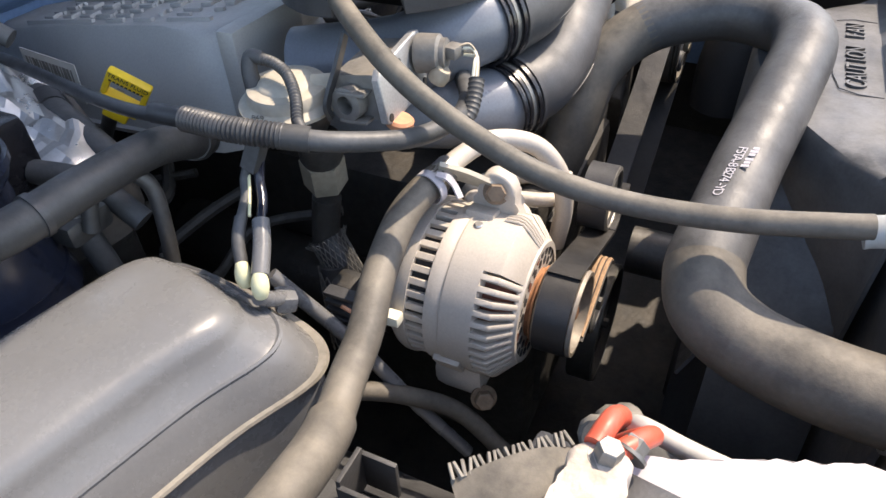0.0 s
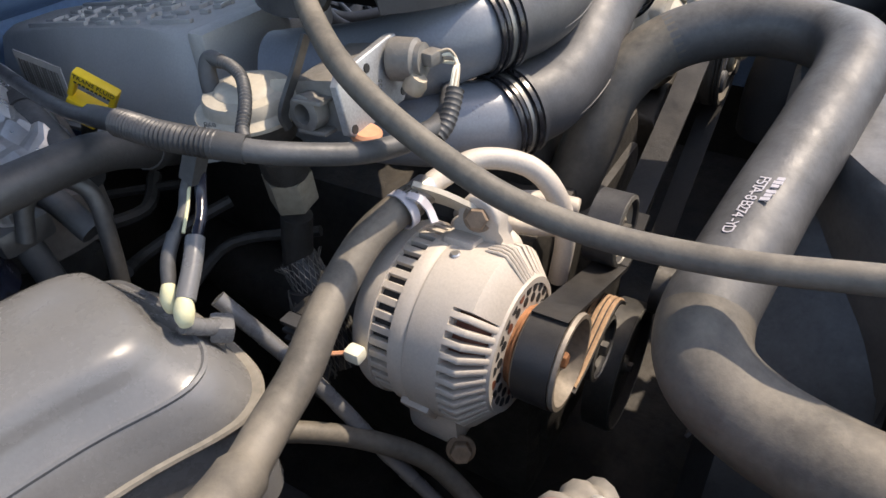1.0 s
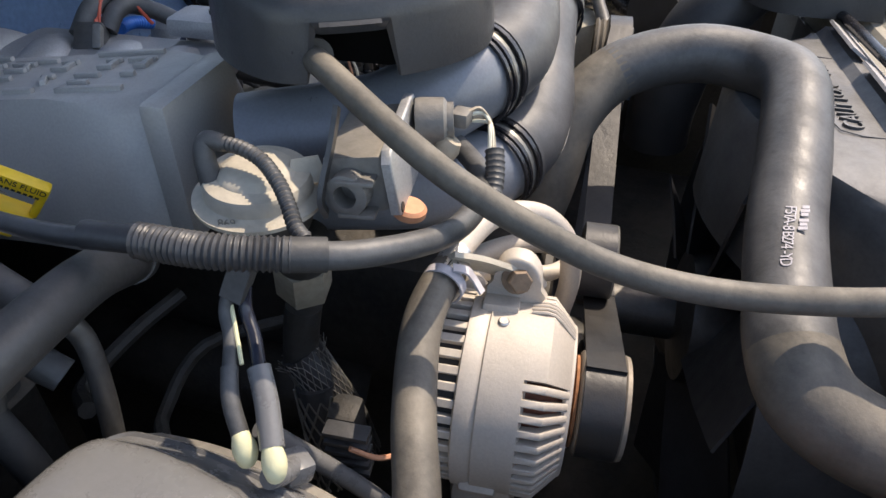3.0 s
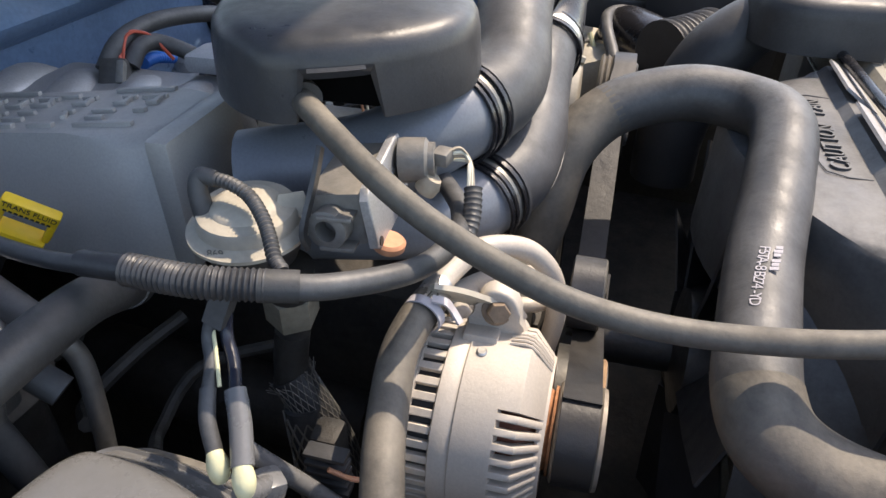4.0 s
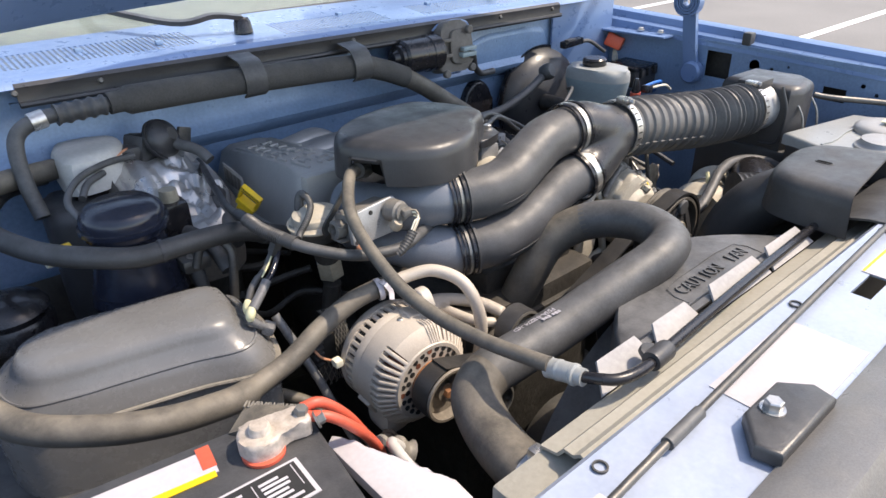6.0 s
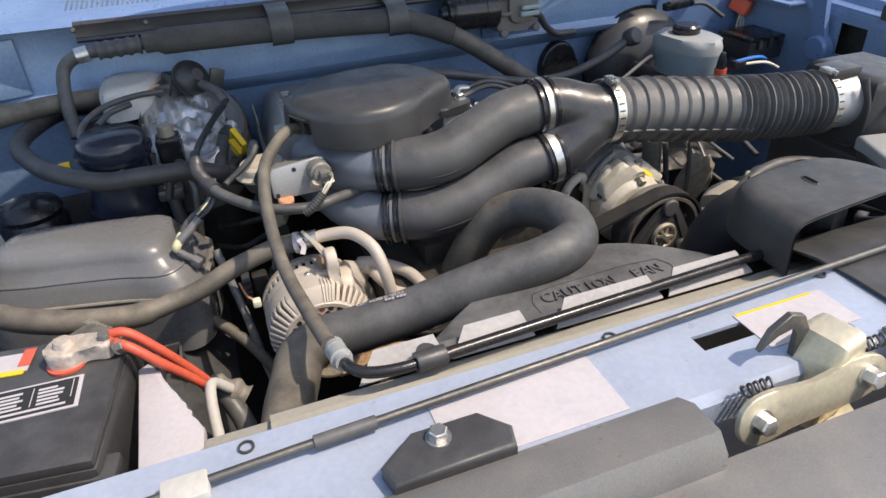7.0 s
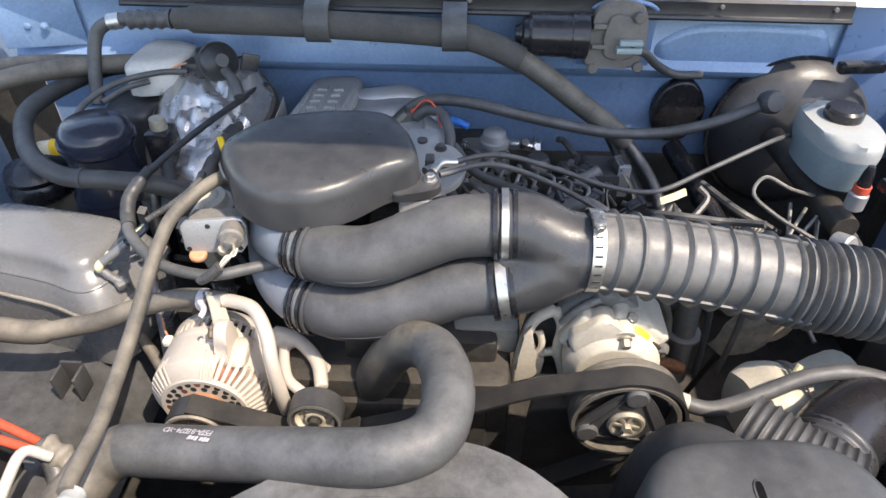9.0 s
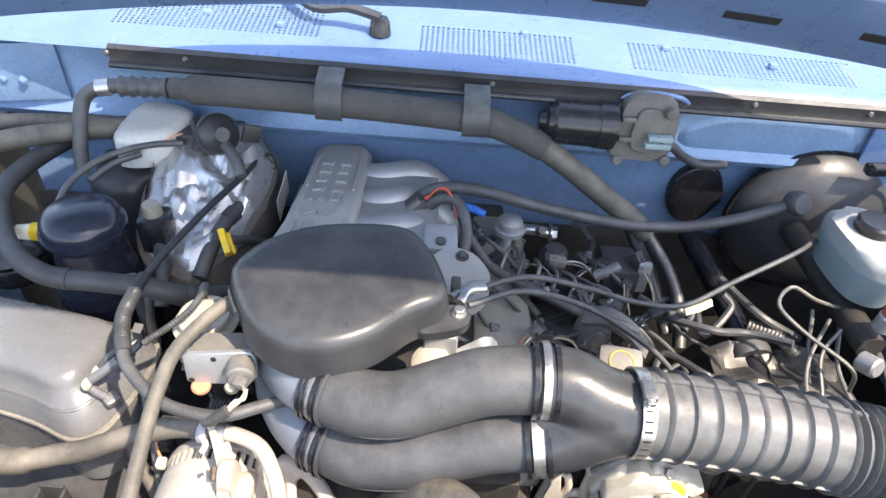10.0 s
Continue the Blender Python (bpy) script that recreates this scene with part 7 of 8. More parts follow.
part("timing_cover", block((0.66, 0.145, 0.74), (0.24, 0.03, 0.3), 0.012), GREASE, eng)
part("thermostat", lathe([(0, 0), (0.04, 0), (0.04, 0.02), (0.028, 0.03), (0.026, 0.07), (0, 0.07)], (0.64, 0.195, 0.80), (0, 0, 1), 28), STEEL_DARK, eng)
part("exhaust_pipe", sweep([(0.50, 0.30, 0.75), (0.48, 0.45, 0.78), (0.50, 0.60, 0.78)], 0.04, 16, 5), GREASE, eng)
single("underbody", block((0.7, 0.3, 0.42), (1.9, 1.3, 0.02)), GREASE, "dark splash shield under the engine", "underbody", "structure")

# ---- clutter between manifold and booster ----
reg = thing("pressure_regulator", (0.79, 0.66, 0.95), "round steel pressure regulator can", "regulator")
part("can", lathe([(0, 0), (0.026, 0), (0.026, 0.008), (0.022, 0.01), (0.02, 0.022), (0.012, 0.028), (0, 0.028)], (0.79, 0.62, 0.99), (0, 0, 1), 28), ALU_GREY, reg)
part("stem", sweep([(0.79, 0.62, 0.99), (0.785, 0.60, 0.95), (0.80, 0.55, 0.93)], 0.009, 12, 4), ALU_GREY, reg)
sol = thing("solenoid", (0.87, 0.6, 0.93), "black solenoid valve with bracket", "solenoid")
part("body", block((0.865, 0.585, 0.945), (0.05, 0.04, 0.05), 0.008), PLASTIC, sol)
part("cap", lathe([(0, 0), (0.021, 0), (0.021, 0.012), (0.016, 0.02), (0, 0.02)], (0.865, 0.585, 0.968), (0, 0, 1), 24), PLASTIC, sol)
ign = thing("ignition_coil", (0.98, 0.58, 0.93), "black ignition coil with a grey boot", "coil")
part("body", block((0.975, 0.59, 0.94), (0.06, 0.07, 0.06), 0.008), PLASTIC, ign)
part("boot", sweep([(0.93, 0.56, 0.955), (0.955, 0.565, 0.965), (0.97, 0.57, 0.972)], 0.010, 12, 4), PLASTIC_GREY, ign)
part("bracket", block((1.01, 0.565, 0.955), (0.022, 0.012, 0.06), 0.003), ALU_GREY, ign)
for pts, r, mt, lb in (
        ([(0.71, 0.31, 1.125), (0.78, 0.345, 1.12), (0.88, 0.38, 1.06), (0.97, 0.36, 1.01), (1.02, 0.33, 0.97)], 0.004, RUBBER, "thin black throttle cable"),
        ([(0.70, 0.325, 1.125), (0.78, 0.37, 1.12), (0.87, 0.40, 1.08), (0.95, 0.42, 1.04), (1.03, 0.44, 1.02), (1.12, 0.49, 1.03), (1.22, 0.54, 1.05), (1.28, 0.6, 1.03)], 0.004, RUBBER, "thin black throttle cable")):
    hose("throttle_cable", pts, r, mt, lb, "cable", 10)
inj = thing("injector_harness", (0.7, 0.55, 1.0), "wiring harness with red wires and blue sleeve", "wiring")
part("trunk", sweep([(0.655, 0.597, 1.050), (0.675, 0.595, 1.065), (0.70, 0.588, 1.062), (0.715, 0.55, 1.04), (0.71, 0.50, 1.0), (0.73, 0.44, 0.98)], 0.009, 12, 6), RUBBER, inj)
for k in range(3):
    part("red_wire", sweep([(0.645, 0.600, 1.050 + 0.003 * k), (0.668, 0.603 + 0.006 * k, 1.078), (0.688, 0.592, 1.074), (0.698, 0.575, 1.045)], 0.0018, 6, 6), RED, inj, "red wire")
part("blue_sleeve", sweep([(0.69, 0.61, 1.040), (0.72, 0.615, 1.036), (0.745, 0.61, 1.028)], ribs(0.006, 0.001, 0.004, 1.0), 12, 6, 0.001), BLUE_LOOM, inj, "blue corrugated sleeve")
part("plug", block((0.634, 0.602, 1.044), (0.036, 0.028, 0.024), 0.005, (0, -40, 20)), STEEL_DARK, inj)
part("plug_latch", block((0.630, 0.590, 1.052), (0.026, 0.008, 0.010), 0.002, (0, -40, 20)), TUBE, inj)
random.seed(4)
for k in range(16):
    x, y = 0.78 + 0.28 * random.random(), 0.34 + 0.30 * random.random()
    p = [Vector((x, y, 0.90 + 0.05 * random.random()))]
    for _ in range(4):
        p.append(p[-1] + Vector((random.uniform(-0.05, 0.06), random.uniform(-0.05, 0.05), random.uniform(-0.02, 0.025))))
    hose("engine_wire", p, random.choice((0.003, 0.0045, 0.006)), random.choice((RUBBER, RUBBER, PLASTIC, STEEL_DARK)), "black engine wiring in the shade", "wiring", 8, 5, "engine wires")
stick = thing("level_stick", (1.07, 0.42, 1.0), "pale yellow flat level stick handle", "dipstick")
part("handle", strap([(1.045, 0.457, 0.990), (1.065, 0.461, 0.996), (1.085, 0.47, 1.0)], 0.011, 0.004, (0, 0.5, 1)), YELLOW_PALE, stick)
fcap = thing("oil_filler_cap", (0.95, 0.32, 1.0), "grey oil filler cap with a yellow symbol", "cap")
part("body", block((0.918, 0.325, 1.01), (0.06, 0.056, 0.03), 0.012, (20, 0, -8)), GEARBOX, fcap)
part("symbol", ring_band((0.918, 0.322, 1.0265), (0, -0.34, 1), 0.015, 0.0006, 0.0012), YELLOW, fcap)
chassis = thing("canister_box", (1.05, 0.25, 0.9), "dusty tan canister under the ribbed hose", "canister")
bm = sweep([(1.10, 0.125, 0.900), (1.15, 0.135, 0.905), (1.23, 0.155, 0.905)], lambda s, L: 0.052 + 0.006 * math.sin(s * 60), 28, 10)
for v in bm.verts:
    v.co += Vector((noise.noise(v.co * 22), noise.noise(v.co * 22 + Vector((5, 1, 2))), noise.noise(v.co * 26 + Vector((2, 6, 3))))) * 0.010
part("body", bm, BEIGE, chassis, sharp=60)
part("rod", sweep([(1.10, 0.10, 0.87), (1.125, 0.12, 0.925), (1.15, 0.145, 0.975)], 0.004, 8, 4), YELLOW_PALE, chassis, "pale yellow rod")
part("band", ring_band((1.155, 0.136, 0.906), (0.95, 0.2, 0), 0.054, 0.006, 0.004, seg=28), TUBE, chassis)

# ---- clutter beside the rocker cover ----
rail_f = thing("fuel_rail", (0.80, 0.5, 0.95), "grey steel fuel rail with injectors", "fuel rail")
part("tube", sweep([(0.81, 0.66, 0.965), (0.80, 0.55, 0.955), (0.795, 0.42, 0.945), (0.79, 0.34, 0.94)], 0.008, 12, 5), ALU_GREY, rail_f)
for k in range(5):
    y = 0.36 + 0.068 * k
    inj_p = part("injector", lathe([(0, 0), (0.008, 0), (0.009, 0.02), (0.012, 0.022), (0.012, 0.034), (0.006, 0.038), (0, 0.038)], (0.785, y, 0.915), (0.25, 0, 1), 14), PLASTIC, rail_f)
    part("injector_plug", block((0.765, y, 0.955), (0.022, 0.016, 0.014), 0.003, (0, 20, 8 * k)), PLASTIC_GREY if k % 2 else PLASTIC, rail_f)
    part("injector_wire", sweep([(0.755, y, 0.958), (0.74, y + 0.012, 0.972), (0.735, y + 0.035, 0.965)], 0.003, 8, 5), RUBBER, rail_f)
part("orange_seal", disc((0.80, 0.57, 0.95), (1, 0, 0.3), 0.010, 0.010, 0.002), ORANGE, rail_f, "orange seal ring")
bkt = thing("support_bracket", (0.86, 0.5, 0.92), "grey pressed steel bracket with bolts", "bracket")
part("plate", block((0.885, 0.53, 0.935), (0.10, 0.006, 0.07), 0.002, (0, 6, -12)), STEEL_DARK, bkt)
part("foot", block((0.865, 0.50, 0.905), (0.08, 0.06, 0.006), 0.002, (0, 0, -12)), STEEL_DARK, bkt)
for x, z in ((0.85, 0.95), (0.92, 0.945), (0.885, 0.925)):
    part("bolt", hexbolt((x, 0.525, z), (0.1, -1, 0.1), 0.006, 0.008), STEEL, bkt)
vt = thing("vacuum_fitting", (0.84, 0.63, 0.95), "steel vacuum fitting with a flat white tag", "fitting")
part("tee", sweep([(0.815, 0.645, 0.975), (0.84, 0.64, 0.978), (0.865, 0.64, 0.972)], 0.009, 12, 4), STEEL, vt)
part("nut", hexbolt((0.862, 0.64, 0.974), (1, 0, 0), 0.012, 0.012), STEEL, vt)
part("stub", sweep([(0.84, 0.64, 0.975), (0.845, 0.62, 0.995)], 0.007, 10, 3), RUBBER, vt)
dis = thing("distributor_cap", (0.93, 0.46, 0.9), "black distributor cap with plug leads", "distributor")
part("cap", lathe([(0, 0), (0.042, 0), (0.042, 0.02), (0.034, 0.03), (0.030, 0.045), (0, 0.048)], (0.90, 0.43, 0.885), (0.2, -0.1, 1), 28), PLASTIC_GLOSS, dis)
for k in range(6):
    a = 2 * math.pi * k / 6
    c = Vector((0.90 + 0.026 * math.cos(a), 0.43 + 0.026 * math.sin(a), 0.915))
    t = part("tower", disc(c, (0.2, -0.1, 1), 0.008, 0.022, 0.002, 14), PLASTIC_GLOSS, dis)
    e = c + Vector((0.06 * math.cos(a * 0.6 - 2.2), 0.05 * math.sin(a * 0.9), 0.03))
    part("plug_lead", sweep([c + Vector((0.003, 0, 0.018)), c + Vector((0.006, 0.0, 0.038)), e, e + Vector((-0.05, 0.02 - 0.012 * k, -0.035)), e + Vector((-0.09, 0.03 - 0.02 * k, -0.06))], 0.0042, 10, 5), RUBBER, dis)
stub = thing("air_valve", (0.70, 0.28, 1.0), "small beige valve beside the intake duct", "valve")
part("body", lathe([(0, 0), (0.024, 0), (0.026, 0.01), (0.022, 0.03), (0.012, 0.036), (0, 0.036)], (0.675, 0.262, 1.06), (-0.2, -0.3, 1), 24), BEIGE, stub)
part("arm", strap([(0.70, 0.275, 1.07), (0.735, 0.285, 1.085), (0.75, 0.30, 1.06)], 0.02, 0.004, (0, 1, 0.3)), ALU_GREY, stub)
for k, pts in enumerate(([(0.70, 0.31, 1.128), (0.71, 0.33, 1.13), (0.73, 0.34, 1.125)], [(0.69, 0.325, 1.12), (0.71, 0.345, 1.12), (0.735, 0.355, 1.118)])):
    hose("cable_end", pts, 0.006, STEEL, "steel end fitting of the throttle cable", "fitting", 12, 4, "cable ends")
plate = thing("linkage_plate", (0.72, 0.32, 1.05), "grey cast linkage plate behind the cover", "bracket")
part("plate", prism(smooth_outline([(0.665, 0.32), (0.70, 0.33), (0.735, 0.36), (0.74, 0.42), (0.70, 0.46), (0.66, 0.43)]), 1.075, 1.085, 0.003), PLENUM, plate)
part("tab", block((0.695, 0.345, 1.105), (0.012, 0.02, 0.05), 0.003), STEEL_DARK, plate)
part("bolt", hexbolt((0.705, 0.44, 1.085), (0, 0, 1), 0.007, 0.007), STEEL_DARK, plate)
for x, y, z, sz, mt in ((0.735, 0.60, 0.985, 0.03, PLASTIC), (0.92, 0.60, 0.95, 0.035, STEEL_DARK), (0.83, 0.46, 0.925, 0.04, GREASE), (0.955, 0.52, 0.915, 0.045, STEEL_DARK), (1.0, 0.50, 0.90, 0.04, PLASTIC), (0.74, 0.52, 0.965, 0.025, STEEL_DARK), (0.90, 0.36, 0.95, 0.05, STEEL_DARK)):
    b = thing("engine_fitting", (x, y, z), "dark engine fitting in the shade", "fitting", "engine fittings")
    part("body", block((x, y, z), (sz, sz * 0.8, sz * 0.7), sz * 0.12, (10, 20 * x, 60 * y)), mt, b)
    part("stud", hexbolt((x + 0.004, y, z + sz * 0.3), (0.1, -0.2, 1), sz * 0.16, sz * 0.35), STEEL, b)
    part("lead", sweep([(x, y, z + sz * 0.2), (x + 0.02, y - 0.03, z + 0.02), (x + 0.05, y - 0.05, z + 0.005), (x + 0.08, y - 0.06, z - 0.03)], 0.004, 8, 5), RUBBER, b)

# steering shaft, exhaust shield and pipes under the master cylinder
shaft = thing("steering_shaft", (1.2, 0.55, 0.88), "dark steering shaft with a rubber joint", "shaft")
part("tube", sweep([(1.14, 0.74, 0.92), (1.18, 0.58, 0.885), (1.21, 0.42, 0.85)], 0.02, 16, 4), PLASTIC_GLOSS, shaft)
part("joint", lathe([(0, 0), (0.034, 0), (0.036, 0.01), (0.034, 0.02), (0, 0.02)], (1.195, 0.50, 0.868), (0.15, -1, -0.2), 24), RUBBER, shaft)
hose("white_tube", [(1.19, 0.52, 0.905), (1.23, 0.50, 0.905), (1.26, 0.47, 0.895)], ribs(0.010, 0.002, 0.006), TUBE, "pale corrugated plastic tube under the reservoir", "tube", 14, 6, "", 0.0012)
she = thing("heat_shield", (1.2, 0.42, 0.85), "crumpled dull heat shield foil", "heat shield")
bm = sheet([[(1.12 + 0.03 * i, 0.38 + 0.03 * j, 0.875) for i in range(8)] for j in range(5)])
bmesh.ops.subdivide_edges(bm, edges=list(bm.edges), cuts=2, use_grid_fill=True)
for v in bm.verts:
    v.co.z += 0.02 * noise.noise(v.co * 25)
bmesh.ops.solidify(bm, geom=list(bm.faces), thickness=0.002)
part("foil", bm, STEEL_DARK, she, sharp=20)
for pts, r, mt in (([(1.28, 0.52, 0.95), (1.27, 0.46, 0.90), (1.26, 0.38, 0.87), (1.27, 0.30, 0.85)], 0.0035, TUBE), ([(1.32, 0.50, 0.94), (1.31, 0.44, 0.90), (1.33, 0.36, 0.87)], 0.0035, TUBE), ([(1.36, 0.55, 0.93), (1.38, 0.46, 0.91), (1.37, 0.34, 0.88)], 0.006, RUBBER), ([(1.16, 0.60, 0.93), (1.2, 0.52, 0.93), (1.27, 0.5, 0.90)], 0.007, RUBBER)):
    hose("brake_line", pts, r, mt, "thin line under the master cylinder", "pipe", 8, 6, "brake lines")
cn = thing("switch_connector", (1.40, 0.44, 1.04), "black connector with blue and teal wires", "connector")
part("body", block((1.36, 0.43, 1.045), (0.03, 0.02, 0.018), 0.004, (0, 10, 10)), PLASTIC_GLOSS, cn)
part("blue_wire", sweep([(1.35, 0.436, 1.05), (1.40, 0.43, 1.055), (1.45, 0.45, 1.04), (1.5, 0.5, 1.0)], 0.0035, 8, 6), BLUE_LOOM, cn)
part("white_wire", sweep([(1.37, 0.43, 1.045), (1.42, 0.42, 1.045), (1.48, 0.44, 1.02)], 0.003, 8, 6), WHITE_NYLON, cn)
fc2 = thing("firewall_connector", (1.42, 0.68, 1.11), "long black connector clipped on the firewall", "connector")
part("body", block((1.41, 0.70, 1.108), (0.075, 0.02, 0.018), 0.004, (0, -3, 0)), PLASTIC_GLOSS, fc2)
part("latch", block((1.39, 0.69, 1.118), (0.03, 0.014, 0.006), 0.001, (0, -3, 0)), PLASTIC, fc2)
part("cable", sweep([(1.45, 0.70, 1.106), (1.49, 0.70, 1.10), (1.53, 0.68, 1.07)], 0.005, 8, 5), RUBBER, fc2)
duct2 = thing("lower_air_elbow", (1.2, 0.1, 0.95), "black ribbed elbow under the air hose", "air duct")
part("elbow", sweep([(1.13, 0.02, 0.955), (1.17, 0.06, 0.96), (1.22, 0.09, 0.955), (1.26, 0.075, 0.92), (1.27, 0.05, 0.86)], 0.046, 24, 6), PLASTIC_GLOSS, duct2)
part("bellows", sweep([(1.085, -0.02, 0.955), (1.11, 0.0, 0.957), (1.15, 0.04, 0.96)], ribs(0.044, 0.003, 0.010), 28, 8, 0.0015), PLASTIC, duct2)
relay = thing("sensor_plug", (1.13, -0.13, 1.03), "white round plug on a thin black hose", "connector")
part("plug", lathe([(0, 0), (0.013, 0), (0.014, 0.006), (0.012, 0.012), (0, 0.012)], (1.16, -0.12, 1.03), (-0.3, -0.4, 1), 20), WHITE_NYLON, relay)
part("hose", sweep([(1.11, -0.07, 1.03), (1.12, -0.10, 1.035), (1.16, -0.14, 1.03), (1.2, -0.17, 1.01)], 0.007, 12, 6), RUBBER, relay)

# ---- small things on the passenger side ----
ylw = thing("oil_plug", (0.09, 0.44, 1.06), "yellow and white plastic plug", "connector")
part("yellow_cap", lathe([(0, 0), (0.013, 0), (0.013, 0.014), (0, 0.014)], (0.118, 0.465, 1.058), (-1, -0.1, 0), 16), YELLOW, ylw)
part("white_stub", lathe([(0, 0), (0.012, 0), (0.010, 0.02), (0, 0.02)], (0.104, 0.463, 1.058), (-1, -0.1, 0), 16), WHITE_NYLON, ylw)
yg = thing("round_fitting", (0.33, 0.55, 1.02), "pale green round fitting on a black stem", "fitting")
part("disc", lathe([(0, 0), (0.013, 0), (0.015, 0.004), (0.013, 0.009), (0.006, 0.010), (0, 0.010)], (0.325, 0.545, 1.022), (-0.7, -0.6, 0.3), 20), YELLOW_PALE, yg)
part("stem", sweep([(0.33, 0.55, 1.02), (0.35, 0.57, 1.01), (0.38, 0.60, 0.99)], 0.008, 12, 4), RUBBER, yg)
vb = thing("valve_block", (0.24, 0.52, 1.03), "black plastic valve block with hoses", "valve")
part("body", block((0.262, 0.50, 1.045), (0.04, 0.045, 0.06), 0.008), PLASTIC_GLOSS, vb)
part("neck", lathe([(0, 0), (0.014, 0), (0.012, 0.02), (0, 0.02)], (0.262, 0.50, 1.072), (0, 0, 1), 18), BRASS, vb)
part("hose", sweep([(0.27, 0.48, 1.03), (0.285, 0.44, 1.02), (0.29, 0.40, 0.99)], 0.010, 12, 5), RUBBER, vb)
pvc = thing("short_hose", (0.36, 0.52, 1.05), "short black hose with a crimped end", "hose")
part("tube", sweep([(0.385, 0.66, 1.020), (0.368, 0.60, 1.034), (0.350, 0.55, 1.034), (0.338, 0.50, 1.022), (0.33, 0.45, 1.0)], 0.0115, 14, 6), RUBBER, pvc)
part("ring", ring_band((0.352, 0.555, 1.0345), (0.5, 1, 0.2), 0.0118, 0.02, 0.002, seg=18), PLASTIC, pvc)
for k in range(5):
    y = 0.36 + 0.06 * k
    hose("dark_cable", [(0.30 + 0.01 * (k % 3), y, 0.93), (0.34, y + 0.03, 0.90 + 0.012 * (k % 4)), (0.39, y + 0.02, 0.92), (0.43, y + 0.05 * ((k % 3) - 1), 0.93)], 0.005 + 0.001 * (k % 3), GREASE, "black engine cable in deep shade", "wiring", 8, 5, "dark cables")
lc = thing("washer_motor", (0.03, 0.5, 0.98), "black corrugated part beside the filler", "fitting")
part("body", lathe([(0, 0), (0.05, 0), (0.052, 0.02), (0.046, 0.03), (0.05, 0.04), (0.044, 0.05), (0.02, 0.06), (0, 0.062)], (0.03, 0.50, 0.95), (0, 0, 1), 28), PLASTIC_GLOSS, lc)

# ---- plugs, pipes and brackets crowded beside the manifold ----
def wired_plug(at, size, turn, body, wires, label):
    q = thing("wiring_plug", at, label, "connector", "wiring plugs")
    m = pose(*at, *turn)
    w, d, h = size
    for name, c, s, mt in (("body", (0, 0, 0), (w, d, h), body), ("collar", (w * 0.5, 0, 0), (w * 0.25, d * 1.2, h * 1.2), PLASTIC), ("latch", (-w * 0.1, 0, h * 0.55), (w * 0.5, d * 0.35, h * 0.2), body)):
        bm = block(c, s, min(s) * 0.18)
        bm.transform(m)
        part(name, bm, mt, q)
    for k, mt in enumerate(wires):
        o = m @ Vector((-w * 0.5, (k - (len(wires) - 1) / 2) * d * 0.3, 0))
        b = m.to_3x3() @ Vector((-1, 0.15 * (k - 1), 0.1))
        part("wire", sweep([o, o + b * w * 0.5, o + b * w * 1.1 + Vector((0.004 * k, 0, -0.010)), o + b * w * 1.7 + Vector((0.006, -0.01 + 0.006 * k, -0.035))], 0.0017, 6, 5), mt, q)
    return q


random.seed(21)
for k in range(12):
    x, y = 0.775 + 0.022 * k + random.uniform(-0.012, 0.012), random.choice((0.40, 0.46, 0.52, 0.57)) + random.uniform(-0.02, 0.02)
    wired_plug((x, y, 0.962 + random.uniform(-0.02, 0.025)), (random.uniform(0.022, 0.034), random.uniform(0.014, 0.02), random.uniform(0.012, 0.018)), (random.uniform(-25, 25), random.uniform(-35, 35), random.uniform(0, 180)),
               random.choice((PLASTIC, PLASTIC, PLASTIC_GREY, GEARBOX)), random.sample([RUBBER, RUBBER, TUBE, WHITE_NYLON, CLOTH, ORANGE], 2), "small dusty wiring plug among engine wires")

cast = thing("cast_bracket", (0.93, 0.40, 0.95), "grey cast bracket with a hooked edge", "bracket")
part("arm", strap([(0.895, 0.44, 0.985), (0.92, 0.42, 1.005), (0.95, 0.40, 1.0), (0.975, 0.385, 0.975)], 0.03, 0.008, (0.2, 1, 0.2)), GEARBOX, cast)
part("hook", sweep([(0.905, 0.41, 1.005), (0.925, 0.395, 1.022), (0.95, 0.39, 1.015), (0.955, 0.395, 0.995)], 0.006, 10, 6), GEARBOX, cast)
part("foot", block((0.905, 0.43, 0.955), (0.03, 0.05, 0.06), 0.006, (0, 12, 20)), GEARBOX, cast)
part("bolt", hexbolt((0.91, 0.405, 0.985), (0, -1, 0.3), 0.006, 0.009), TUBE, cast)
pcv = thing("vent_tube", (0.81, 0.60, 0.95), "bent steel vent tube beside the regulator", "pipe")
part("tube", sweep([(0.805, 0.63, 0.985), (0.808, 0.60, 0.965), (0.812, 0.55, 0.955), (0.815, 0.48, 0.945), (0.82, 0.42, 0.935)], 0.007, 12, 6), TUBE, pcv)
part("union", hexbolt((0.806, 0.615, 0.972), (0, -1, -0.4), 0.010, 0.014), TUBE, pcv)
part("seal", ring_band((0.813, 0.53, 0.952), (0, -1, -0.2), 0.007, 0.010, 0.003, seg=18), ORANGE, pcv, "orange seal ring")
heat2 = thing("cable_loom", (0.86, 0.5, 0.97), "taped black wiring loom with loose ends", "wiring")
part("trunk", sweep([(0.72, 0.56, 1.02), (0.755, 0.53, 0.99), (0.80, 0.50, 0.985), (0.85, 0.47, 0.985), (0.90, 0.45, 0.975), (0.95, 0.46, 0.955)], 0.008, 12, 6), RUBBER, heat2)
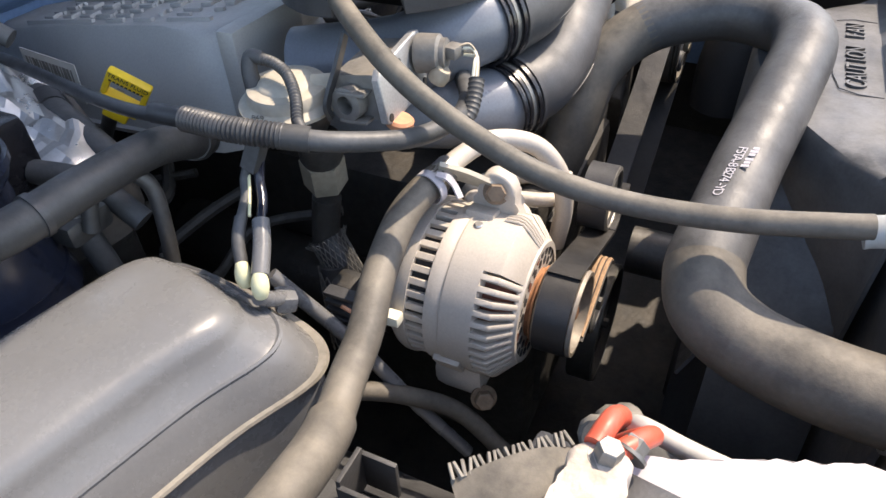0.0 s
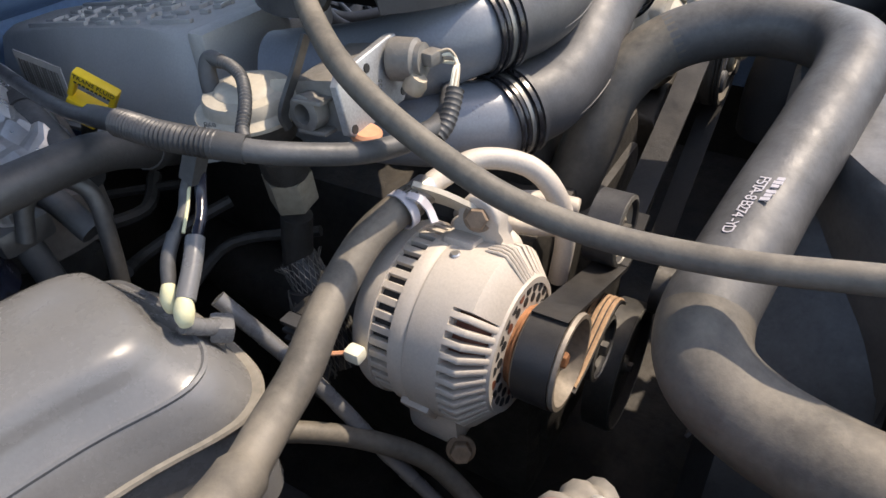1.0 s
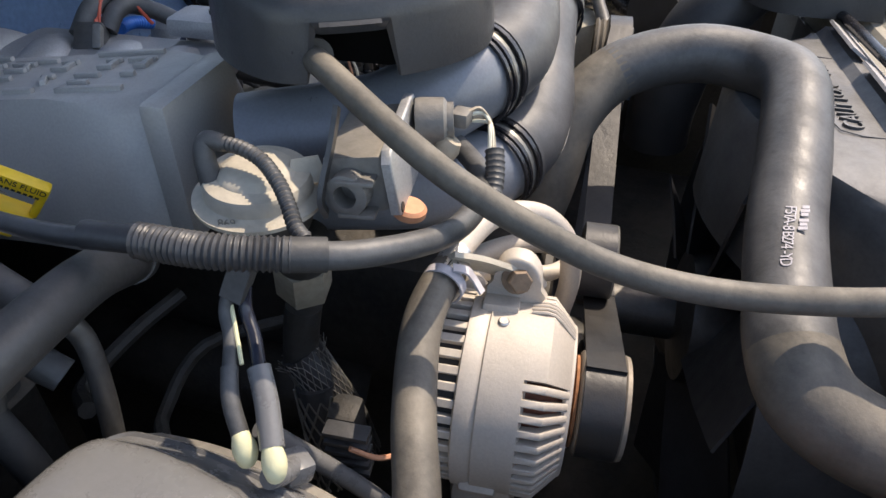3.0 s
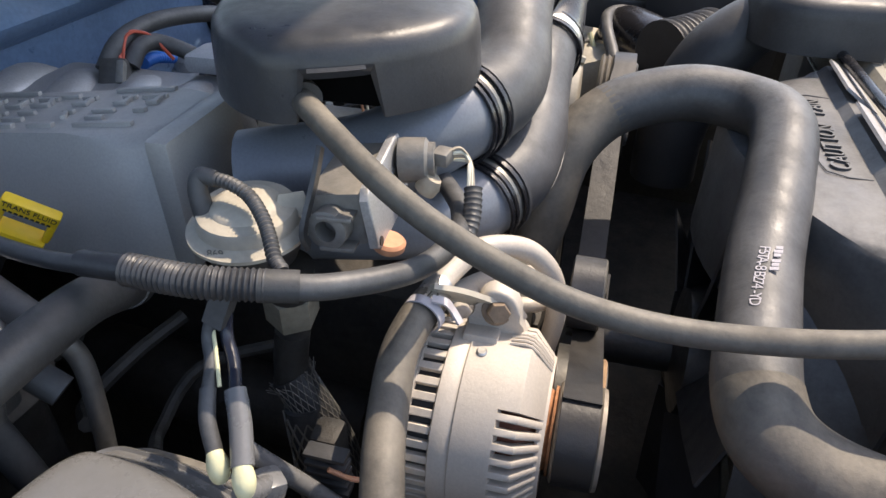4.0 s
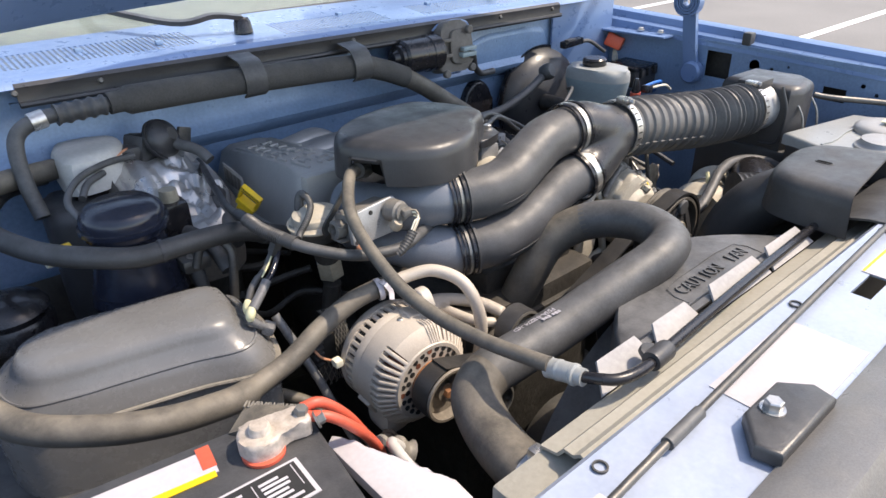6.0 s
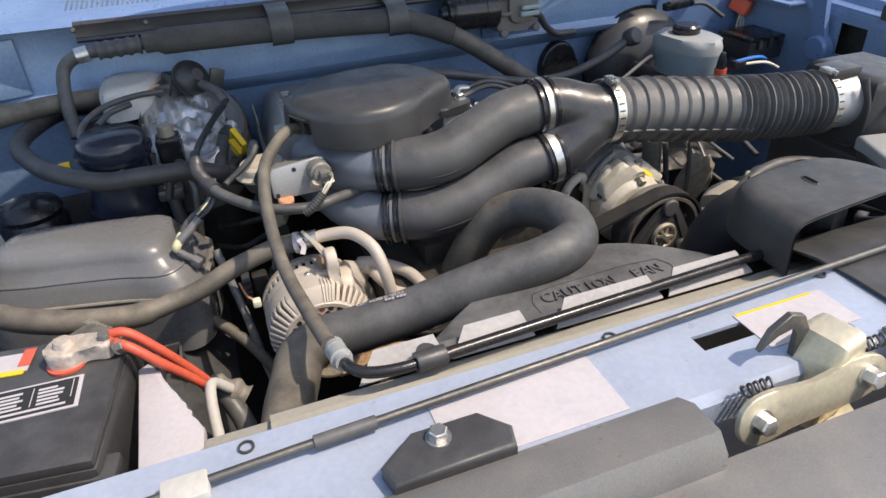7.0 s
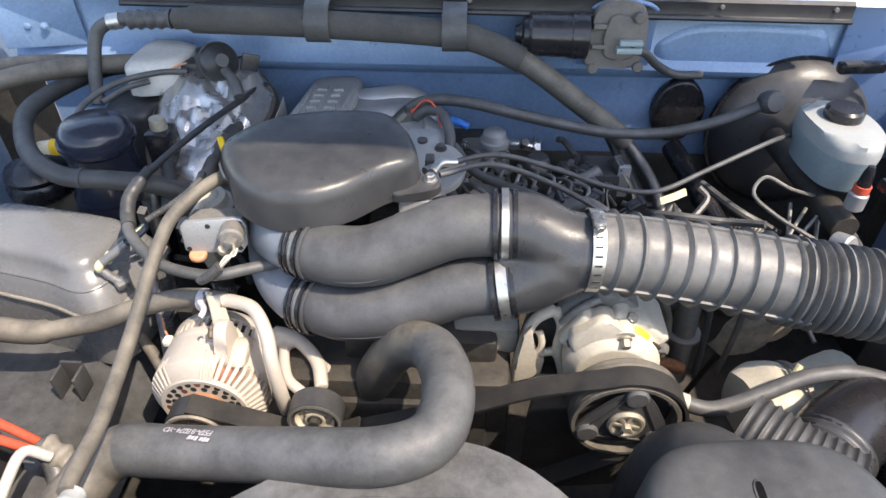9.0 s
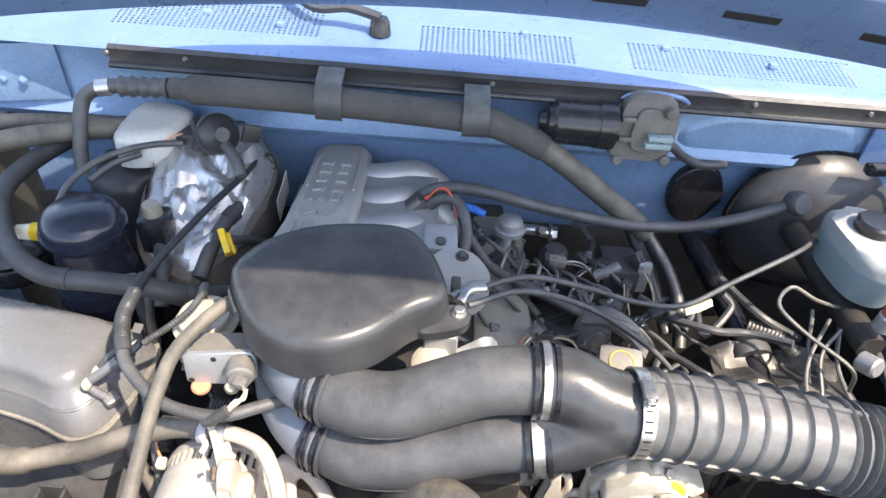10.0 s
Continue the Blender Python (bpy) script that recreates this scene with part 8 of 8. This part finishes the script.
for k in range(7):
    a = Vector((0.77 + 0.026 * k, 0.52 - 0.012 * k, 0.985))
    part("branch", sweep([a, a + Vector((0.01, 0.03, 0.012)), a + Vector((0.02 - 0.006 * k, 0.06, 0.0)), a + Vector((0.03 - 0.008 * k, 0.08, -0.03))], 0.0032, 8, 6), RUBBER if k % 2 else TUBE, heat2)
    part("tape", ring_band(a + Vector((0.006, -0.003, -0.001)), (1, -0.4, 0), 0.0082, 0.008, 0.0008, seg=16), PLASTIC, heat2)

# braided lead of the oxygen sensor
brd = thing("braided_lead", (0.385, 0.29, 0.87), "braided grey heat sleeve of a sensor lead", "wiring")
part("core", sweep([(0.385, 0.293, 0.905), (0.378, 0.287, 0.875), (0.365, 0.278, 0.83)], 0.0155, 20, 6), PLASTIC, brd)
for k in range(12):
    for way in (1, -1):
        pts = []
        for j in range(9):
            f = j / 8
            c = Vector((0.385, 0.293, 0.905)).lerp(Vector((0.365, 0.278, 0.83)), f)
            a = 2 * math.pi * k / 12 + way * 2.2 * f
            pts.append(c + Vector((0.0165 * math.cos(a), 0.0165 * math.sin(a), 0.004 * math.cos(a))))
        part("strand", sweep(pts, 0.0009, 5, 2), TUBE, brd)

# post and pipes behind the pump
post = thing("support_post", (1.06, 0.28, 0.85), "grey steel post under the ribbed air hose", "post")
part("tube", sweep([(1.065, 0.27, 0.80), (1.06, 0.275, 0.90), (1.055, 0.28, 1.0)], 0.017, 16, 4), TUBE, post)
part("flange", disc((1.06, 0.276, 0.885), (0, 0, 1), 0.026, 0.008, 0.002), GEARBOX, post)
part("cable", sweep([(1.09, 0.26, 0.82), (1.088, 0.265, 0.90), (1.08, 0.275, 0.99)], 0.005, 8, 5), RUBBER, post)
for k, (pts, r, mt) in enumerate((([(1.0, 0.27, 0.86), (1.005, 0.275, 0.93), (1.0, 0.29, 0.99), (0.985, 0.31, 1.01)], 0.006, TUBE), ([(1.02, 0.25, 0.85), (1.028, 0.255, 0.91), (1.02, 0.265, 0.95), (1.0, 0.28, 0.97)], 0.007, RUBBER_TAN), ([(1.11, 0.24, 0.84), (1.12, 0.25, 0.92), (1.13, 0.27, 0.99)], 0.004, RUBBER_TAN), ([(1.0, 0.235, 0.83), (1.03, 0.24, 0.86), (1.06, 0.24, 0.85)], 0.009, RUST))):
    hose("engine_pipe", pts, r, mt, "dusty engine pipe behind the pump", "pipe", 10, 6, "engine pipes")

# ---- crumpled tan heat shield below the ribbed air hose ----
shield = thing("heat_shield", (1.13, 0.29, 0.84), "crumpled tan sheet metal heat shield beside the pump", "heat shield")
shield_rows = []
for k, fold in enumerate((0.0, 0.5, 1.0)):
    row = []
    for (ax, ay, az), (bx, by, bz) in (((1.118, 0.262, 0.950), (1.106, 0.285, 0.855)), ((1.138, 0.252, 0.966), (1.124, 0.268, 0.850)), ((1.180, 0.262, 0.945), (1.155, 0.262, 0.862)), ((1.212, 0.290, 0.915), (1.190, 0.285, 0.855)), ((1.246, 0.322, 0.880), (1.238, 0.318, 0.846))):
        row.append((ax + (bx - ax) * fold, ay + (by - ay) * fold - 0.012 * fold * (1 - fold), az + (bz - az) * fold))
    shield_rows.append(row)
bm = sheet(shield_rows, 0.0025)
bmesh.ops.subdivide_edges(bm, edges=[e for e in bm.edges if e.calc_length() > 0.012], cuts=3, use_grid_fill=True)
for v in bm.verts:
    v.co.y += 0.010 * noise.noise(v.co * 30)
    v.co.z += 0.007 * noise.noise(v.co * 45 + Vector((3, 1, 4)))
part("skin", bm, CLOTH, shield, sharp=25)
part("stay", sweep([(1.128, 0.272, 0.87), (1.122, 0.29, 0.80), (1.12, 0.32, 0.70)], 0.005, 10, 4), STEEL_DARK, shield)
